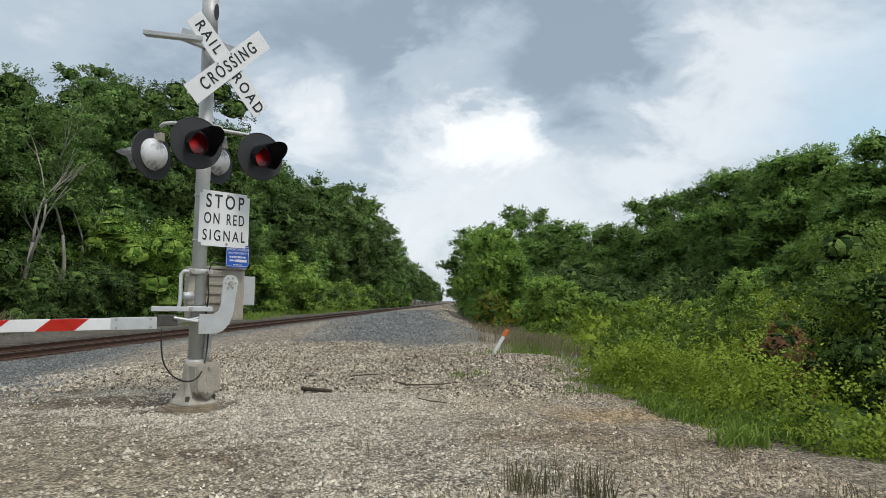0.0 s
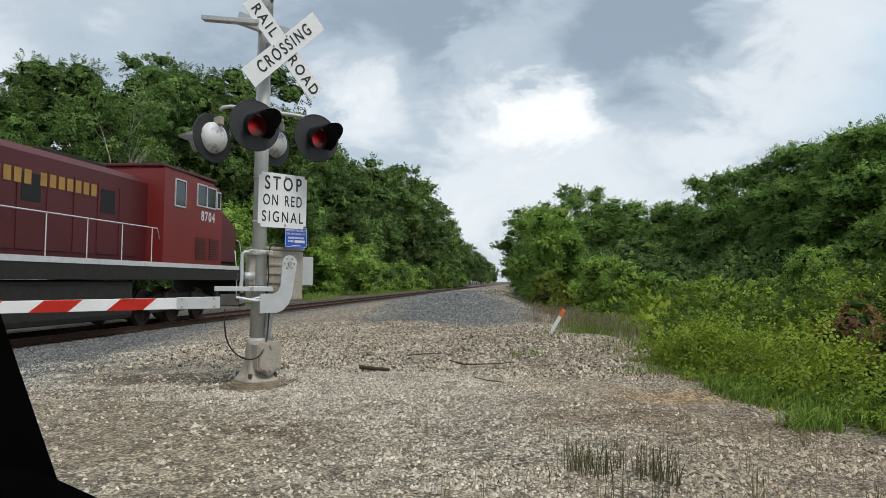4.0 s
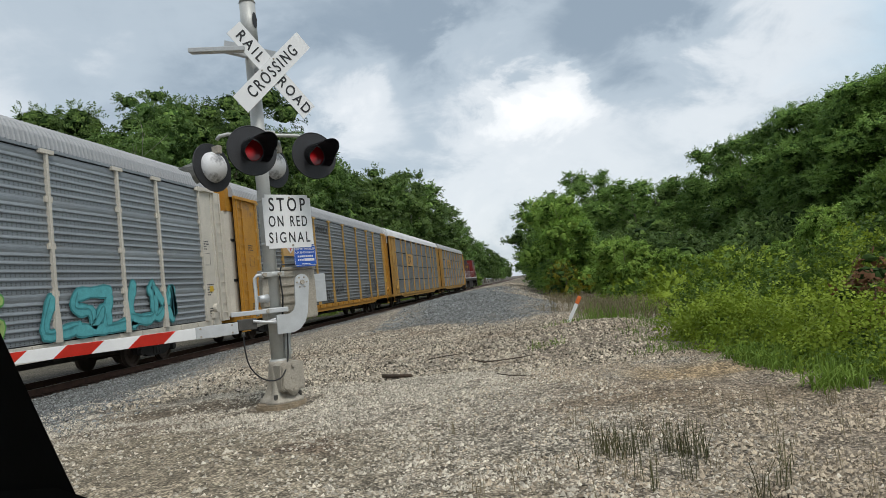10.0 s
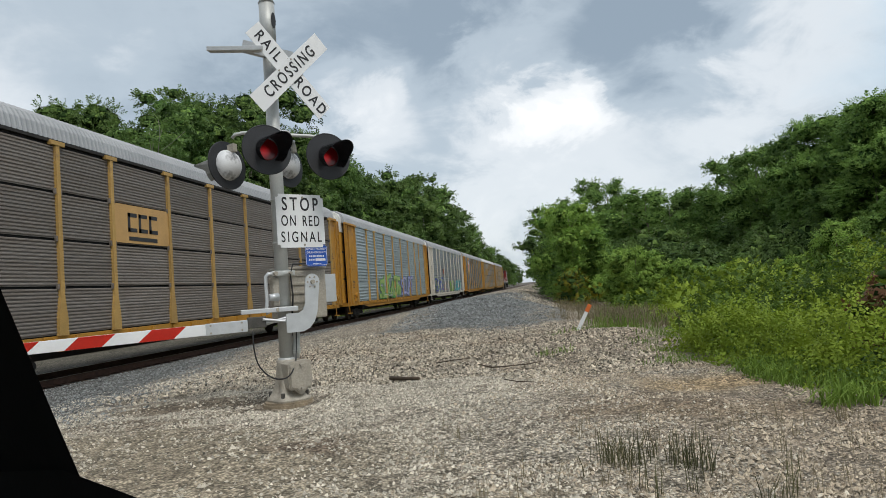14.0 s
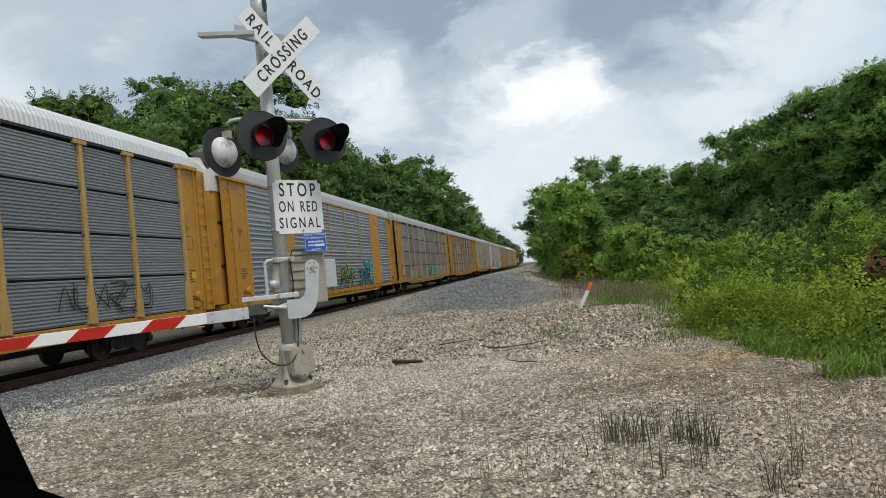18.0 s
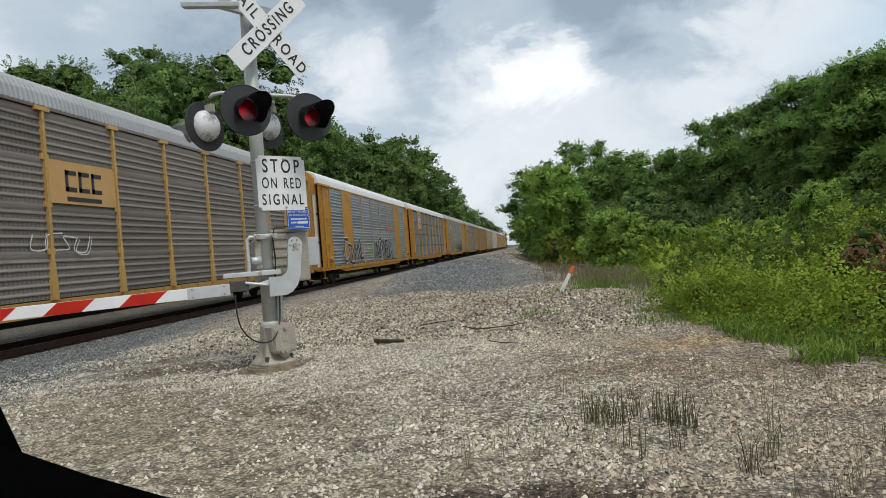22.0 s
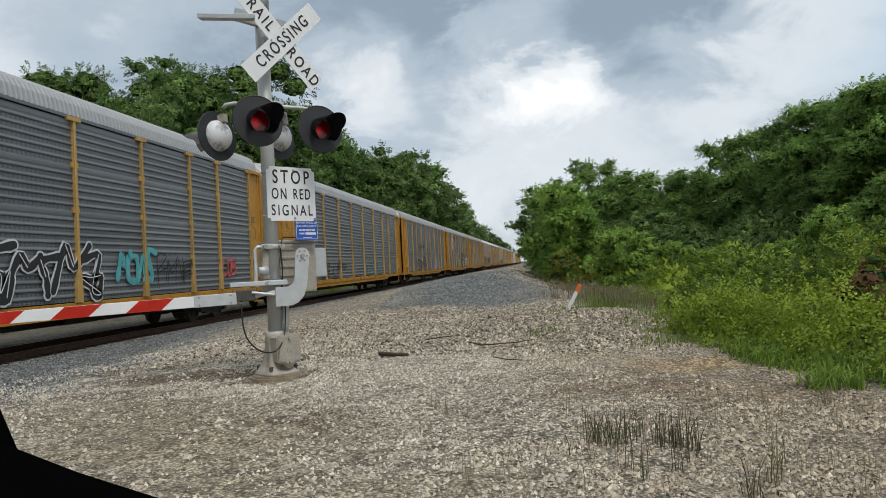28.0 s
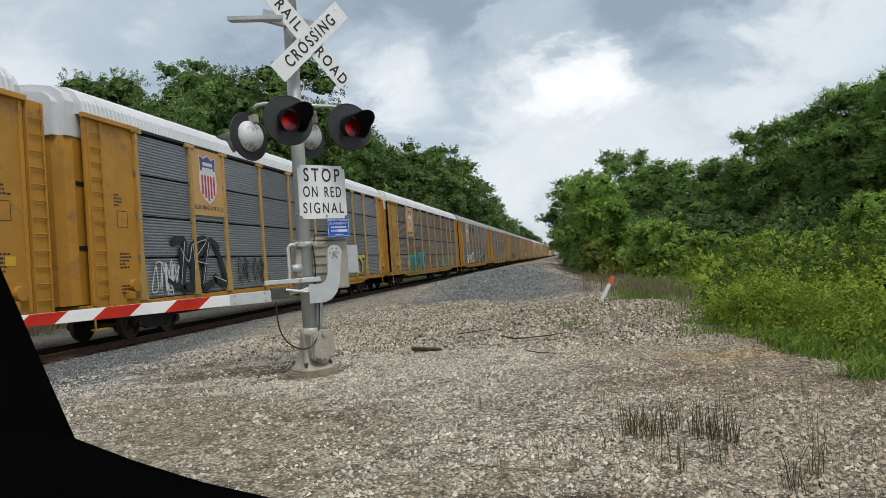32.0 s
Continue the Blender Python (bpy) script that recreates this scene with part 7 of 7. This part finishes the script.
    graffiti(c, 110, bay_y(10.2), 1.15, 4, 2.4, 1.0, "c", "k", "small turquoise graffiti")
    graffiti(c, 111, bay_y(2.2), 2.2, 4, 2.0, 0.5, None, "w", "white scrawl")
    TRAIN.append(c)
    c = autorack(12, "steel", Y, ROOFGREY, "B", lab % ("punched grey", "yellow", "grey"), OFFWHITE, ("shield", 1, 2, 1))
    slogan(c)
    block_letters(c, "DROOP", bay_y(10.0) + 1.85, 1.86, 1.62, 0.50, (("k", 0.13), ("w", 0.05)), "white block letters outlined in black spray paint")
    block_letters(c, "CHEST", bay_y(7.3) + 2.3, 2.05, 2.45, 0.50, (("k", 0.22), ("w", 0.12), ("k", 0.07)), "tall black block letters outlined in white spray paint")
    graffiti(c, 122, bay_y(4.6), 1.1, 5, 3.2, 1.1, "l", "k", "lime graffiti letters with black outlines")
    graffiti(c, 123, bay_y(2.4), 1.2, 4, 2.2, 0.9, None, "k", "black scrawled graffiti")
    TRAIN.append(c)
    c = autorack(13, "steel", Y, ROOFGREY, "B", lab % ("dark grey", "yellow", "grey"), OFFWHITE)
    nm = bmesh.new()
    for i in range(8):
        box(nm, HALFW + 0.045, HALFW + 0.05, bay_y(4.2) - 1.2 + 0.3 * i, bay_y(4.2) - 0.98 + 0.3 * i, 3.36, 3.78 if i in (0,) else 3.66)
    part("name_bar", nm, INK, c, "dark lettering bars")
    graffiti(c, 130, bay_y(2.3), 1.1, 6, 5.4, 1.35, "k", "w", "black graffiti letters with white outlines")
    graffiti(c, 131, bay_y(8.0), 1.2, 6, 5.0, 0.9, None, "v", "pale lavender scrawl")
    TRAIN.append(c)
    c = autorack(14, "steel", Y, ROOFGREY, "B", lab % ("grey", "yellow", "grey"), OFFWHITE)
    graffiti(c, 140, bay_y(2.0), 1.2, 6, 4.8, 1.0, None, "k", "black scrawled graffiti")
    graffiti(c, 141, bay_y(7.0), 1.2, 5, 4.8, 1.0, None, "c", "turquoise scrawl")
    TRAIN.append(c)
    c = autorack(15, "steel", Y, ROOFGREY, "B", lab % ("punched grey", "yellow", "grey"), OFFWHITE, ("shield", 1, 2, 1))
    slogan(c)
    graffiti(c, 150, bay_y(11.2), 1.5, 3, 1.0, 0.7, "p", "r", "pink graffiti")
    graffiti(c, 151, bay_y(7.9), 1.45, 4, 1.7, 1.0, "c", "c", "turquoise paint block")
    graffiti(c, 152, bay_y(5.4), 1.15, 5, 3.8, 1.4, "k", "w", "black graffiti letters with white outlines")
    graffiti(c, 153, bay_y(8.9), 1.3, 4, 2.0, 1.0, None, "k", "black scrawled graffiti")
    graffiti(c, 154, bay_y(1.3), 1.15, 6, 5.4, 1.2, "w", "k", "white graffiti letters with black outlines")
    TRAIN.append(c)
    c = autorack(16, "brown", F, ROOFWHITE, "A", lab % ("rust-brown", "faded yellow", "pale"), OFFWHITE, ("shield", 1, 2, 1))
    graffiti(c, 160, bay_y(1.6), 1.1, 6, 5.4, 1.3, "t", "c", "teal graffiti letters with turquoise outlines")
    graffiti(c, 161, bay_y(7.0), 1.15, 7, 8.0, 1.0, None, "c", "turquoise scrawl")
    TRAIN.append(c)
    c = autorack(17, "grey", Y, ROOFWHITE, "A", lab % ("blue-grey", "yellow", "white"), None, ("shield", 1, 2, 1))
    graffiti(c, 170, bay_y(0.25), 1.15, 4, 1.2, 1.1, None, "w", "white scrawl")
    graffiti(c, 171, bay_y(0.7), 1.1, 5, 3.2, 1.7, "k", "k", "black graffiti letters")
    graffiti(c, 172, bay_y(2.9), 1.2, 4, 2.4, 1.2, None, "k", "black scrawled graffiti")
    graffiti(c, 173, bay_y(7.9), 1.15, 7, 5.4, 1.25, "y", "k", "yellow graffiti letters with black outlines")
    TRAIN.append(c)
    c = autorack(18, "grey", Y, ROOFWHITE, "A", lab % ("grey", "yellow", "white"))
    TRAIN.append(c)


build_cars()


def build_locomotive():
    """Wide-cab diesel; local origin at the rear coupler, +y forward."""
    t = thing("locomotive", "maroon diesel freight locomotive with a red cab and white handrails", "locomotive")
    fr = boxed(-1.5, 1.5, 0.7, 22.2, 1.06, 1.60, 0.02)
    part("frame", fr, CARBLACK, t, "black underframe")
    part("stripe", boxed(1.505, 1.515, 1.2, 21.6, 1.46, 1.60), PAINTS["w"], t, "white sill stripe")
    hood = bmesh.new()
    prism(hood, [(-0.92, 1.6), (0.92, 1.6), (0.92, 4.02), (0.70, 4.22), (-0.70, 4.22), (-0.92, 4.02)], 4.2, 15.6)
    h = part("hood", hood, MAROON, t, "faded maroon engine hood")
    rad = bmesh.new()
    prism(rad, [(-1.05, 1.6), (1.05, 1.6), (1.05, 3.3), (1.52, 3.7), (1.52, 4.45), (-1.52, 4.45), (-1.52, 3.7), (-1.05, 3.3)], 1.5, 5.6)
    rb = part("radiator_housing", rad, MAROON, t, "flared radiator housing at the rear")
    # near-black panels stand in for the shade within grille and louvres
    part("radiator_grille", boxed(1.525, 1.54, 1.8, 5.3, 3.78, 4.38), SHADOWGAP, rb, "near-black panel drawn for the shaded grille")
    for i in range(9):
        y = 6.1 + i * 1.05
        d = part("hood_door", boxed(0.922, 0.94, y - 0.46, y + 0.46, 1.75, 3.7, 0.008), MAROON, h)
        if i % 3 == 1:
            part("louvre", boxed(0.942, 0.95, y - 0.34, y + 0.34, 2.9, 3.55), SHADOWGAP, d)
    part("exhaust", box(box(bmesh.new(), -0.45, 0.45, 8.5, 9.6, 4.2, 4.42, 0.03), -0.5, 0.5, 11.2, 14.0, 4.2, 4.36, 0.03), CARBLACK, t)
    nb = bmesh.new()
    for y0 in (8.0, 10.6):
        x = y0
        for k in range(7):
            box(nb, 0.952, 0.956, x, x + 0.24, 3.28 if y0 < 9 else 3.30, 3.62)
            x += 0.34
    part("name_bars", nb, WORNYELLOW, h, "faded gold lettering bars on the hood")
    cab = bmesh.new()
    prism(cab, [(15.6, 1.6), (19.9, 1.6), (19.9, 3.72), (19.5, 4.50), (15.6, 4.62)], -1.5, 1.5, "yz")
    bmesh.ops.bevel(cab, geom=[e for e in cab.edges if all(v.co.z > 4.4 for v in e.verts)], offset=0.12, segments=3, affect="EDGES")
    c = part("cab", cab, CABRED, t, "red crew cab")
    part("cab_roof", boxed(-1.42, 1.42, 15.6, 19.55, 4.58, 4.68, 0.03), MAROON, c)
    for y0, y1, z0, z1 in ((16.3, 16.95, 3.45, 4.25), (17.85, 18.5, 3.62, 4.3), (18.6, 19.25, 3.62, 4.28), (19.42, 19.66, 3.66, 4.2)):
        w = part("side_window", boxed(1.502, 1.512, y0, y1, z0, z1, 0.03), GLASSDARK, c, "dark side window")
        fm = bmesh.new()
        for a in ((y0 - 0.05, y1 + 0.05, z1, z1 + 0.05), (y0 - 0.05, y1 + 0.05, z0 - 0.05, z0), (y0 - 0.05, y0, z0, z1), (y1, y1 + 0.05, z0, z1)):
            box(fm, 1.50, 1.53, *a)
        part("window_frame", fm, ALU, w)
    nose = bmesh.new()
    prism(nose, [(19.9, 1.6), (21.55, 1.6), (21.55, 2.95), (21.2, 3.32), (19.9, 3.78)], -1.42, 1.42, "yz")
    bmesh.ops.bevel(nose, geom=[e for e in nose.edges if all(abs(v.co.x) > 1.1 for v in e.verts)], offset=0.16, segments=3, affect="EDGES")
    n = part("nose", nose, MAROON, t, "sloping maroon nose")
    writing("8704", 0.46, PAINTS["w"], c, pose(1.512, 18.7, 3.25, 0, 0, 90), name="number", bold=0.014, spread=1.25)
    for s in (-1, 1):
        part("windscreen", boxed(s * 0.75 - 0.5, s * 0.75 + 0.5, -0.01, 0.01, -0.35, 0.35, 0.02), GLASSDARK, c, "dark windscreen").matrix_basis = pose(0, 19.72, 4.13, 27, 0, 0)
    vents = bmesh.new()
    for y0 in (17.8, 18.85):
        for z in range(9):
            box(vents, 1.505, 1.53, y0, y0 + 0.75, 1.78 + 0.085 * z, 1.82 + 0.085 * z)
    part("vent", vents, MAROON, c, "louvred side vents")
    part("ditch_light", tube(tube(bmesh.new(), (-0.9, 22.0, 1.35), (-0.9, 22.15, 1.35), 0.11, seg=14), (0.9, 22.0, 1.35), (0.9, 22.15, 1.35), 0.11, seg=14), ALU, t)
    part("tank", boxed(-1.4, 1.4, 8.2, 14.2, 0.28, 1.30, 0.14), CARBLACK, t, "grimy fuel tank")
    part("pilot", box(box(bmesh.new(), -1.5, 1.5, 21.9, 22.3, 0.35, 1.4, 0.04), -1.5, 1.5, 0.55, 0.8, 0.35, 1.4, 0.04), CARBLACK, t, "black pilot plate")
    hr = bmesh.new()
    ribbon(hr, [(1.46, 1.0, 1.5), (1.46, 1.0, 2.6), (1.46, 1.6, 2.62), (1.46, 15.3, 2.62), (1.46, 15.45, 2.3)], 0.018, 6)
    for k in range(9):
        tube(hr, (1.46, 2.2 + 1.6 * k, 1.6), (1.46, 2.2 + 1.6 * k, 2.62), 0.016, seg=6)
    part("handrail", hr, PAINTS["w"], t, "white handrail")
    st = bmesh.new()
    for y0, s in ((22.15, 1), (0.75, -1)):
        ribbon(st, [(1.48, y0, 0.45), (1.48, y0, 1.7), (1.48, y0 - 0.55 * s, 2.75), (1.42, y0 - 0.75 * s, 2.8)], 0.022, 6)
        ribbon(st, [(1.48, y0 - 0.7 * s, 0.45), (1.48, y0 - 0.7 * s, 1.6), (1.48, y0 - 0.95 * s, 2.4)], 0.022, 6)
    part("grab_rail", st, PAINTS["w"], t, "white grab rails at the steps")
    stp = bmesh.new()
    for y0 in (21.45, 0.75):
        for z in (0.45, 0.8, 1.15):
            box(stp, 1.1, 1.5, y0, y0 + 0.7, z, z + 0.05)
    part("step_rack", stp, CARBLACK, t)
    for y in (5.0, 17.6):
        fm = bmesh.new()
        for s in (-1, 1):
            prism(fm, [(-2.3, 0.45), (-2.3, 0.75), (-1.5, 0.92), (1.5, 0.92), (2.3, 0.75), (2.3, 0.45), (1.6, 0.36), (0.6, 0.40), (-0.6, 0.40), (-1.6, 0.36)], s * 1.05 - 0.09, s * 1.05 + 0.09, "yz")
            for a in (-1.9, 0, 1.9):
                box(fm, s * 1.1 - 0.12, s * 1.1 + 0.12, a - 0.2, a + 0.2, 0.36, 0.76, 0.03)
                tube(fm, (s * 1.2, a + 0.65, 0.45), (s * 1.2, a + 0.65, 0.95), 0.12, seg=10)
        tr = part("truck", fm, CARBLACK, t, "three-axle truck")
        tr.location = (0, y, 0)
        wheels(tr, (-1.9, 0, 1.9), 0.53)
    for o in t.children:
        low = o.name.split(".")[0] in ("truck", "tank", "pilot", "step_rack", "grab_rail")
        o.matrix_basis = pose(0, 0, 0 if low else 0.36) @ Matrix.Diagonal((1, 1, 1.12 if low else 1.06, 1)) @ o.matrix_basis
    return t


LOCO = build_locomotive()


def rear_of_engine(t):
    """Place along the track of the coupling behind the locomotive."""
    return -64.08 + 17.2898 * t + 0.007157 * t * t

# ---- the parked car from which the place is seen ----
TRIM = material("black_car_trim", (0.002, 0.002, 0.0024), 0.7, vary=0.2, bump=0.05, fine=200)
TRIMGREY = material("dark_grey_car_plastic", (0.008, 0.0085, 0.0095), 0.6, vary=0.2, bump=0.05, fine=200)


def build_parked_car():
    t = thing("parked_car", "dark interior trim of the parked car at the crossing", "car")
    def slab(outline, near, far):
        """An outline at the near distance, widening towards the far one as trim seen end on."""
        bm = bmesh.new()
        k = far / near
        p = [bm.verts.new((x, near, z)) for x, z in outline]
        q = [bm.verts.new((x * k - 0.012, far, 1.17 + (z - 1.17) * k - 0.01)) for x, z in outline]
        m = len(outline)
        bm.faces.new(p), bm.faces.new(q[::-1])
        for i in range(m):
            bm.faces.new((p[i], p[(i + 1) % m], q[(i + 1) % m], q[i]))
        bmesh.ops.recalc_face_normals(bm, faces=bm.faces[:])
        return bm
    part("windscreen_pillar", slab([(-0.252, 0.98), (-0.268, 1.04), (-0.279, 1.07), (-0.292, 1.10), (-0.309, 1.14), (-0.330, 1.19), (-0.356, 1.25), (-0.382, 1.31), (-0.44, 1.44), (-0.49, 1.56), (-0.85, 1.56), (-0.85, 0.80), (-0.252, 0.80)], 0.353, 0.40), TRIM, t, "black windscreen pillar")
    part("door_top", slab([(-0.60, 0.80), (-0.60, 1.082), (-0.287, 1.082), (-0.24, 1.065), (-0.20, 1.053), (-0.15, 1.042), (-0.02, 1.01), (0.2, 0.93), (0.2, 0.80)], 0.345, 0.372), TRIMGREY, t, "dark plastic door top")
    # unseen roof, rear wall and door added to keep sky light off the pillar
    part("roof", boxed(-1.35, 0.5, -1.1, 0.35, 1.56, 1.62, 0.02), TRIM, t)
    part("rear_wall", boxed(-1.35, 0.5, -1.16, -1.08, 0.3, 1.60, 0.02), TRIM, t)
    part("far_door", boxed(-1.42, -1.34, -1.1, 0.9, 0.25, 1.0, 0.02), TRIM, t)
    part("floor_pan", boxed(-1.40, 0.55, -1.2, 1.0, 0.22, 0.30, 0.02), TRIM, t)
    for y in (-0.9, 0.75):
        part("wheel", smooth(tube(bmesh.new(), (-1.30, y, 0.31), (-1.10, y, 0.31), 0.31, seg=24)), TRIM, t)


build_parked_car()

# ---- equipment cabinet and pavement beyond the track ----
CABWHITE = material("white_enamel_cabinet", (0.66, 0.68, 0.70), 0.5, vary=0.06, dirt=(0.45, 0.45, 0.43), dirt_amount=0.3)
cab = thing("equipment_cabinet", "white metal equipment cabinet beyond the track", "cabinet", at=pose(-22.6, 28.4, -0.75, 0, 0, 20))
part("body", boxed(-0.8, 0.8, -0.7, 0.7, 0.0, 2.45, 0.02), CABWHITE, cab)
part("lid", boxed(-0.85, 0.85, -0.75, 0.75, 2.45, 2.53, 0.02), CABWHITE, cab)
dr = part("door", boxed(-0.65, 0.1, -0.725, -0.70, 0.15, 2.3, 0.006), CABWHITE, cab)
part("handle", boxed(0.0, 0.04, -0.76, -0.725, 1.1, 1.25), CASTGREY, dr)


def motions():
    """The train runs through along the straight track, slowly gathering speed."""
    times = [2.0 * i for i in range(17)]
    walk(LOCO, [(t, pose(TRACK_X, rear_of_engine(t), RAIL_Z)) for t in times])
    for k, car in enumerate(TRAIN):
        walk(car, [(t, pose(TRACK_X, rear_of_engine(t) - CAR_LEN * (k + 0.5), RAIL_Z)) for t in times])


motions()
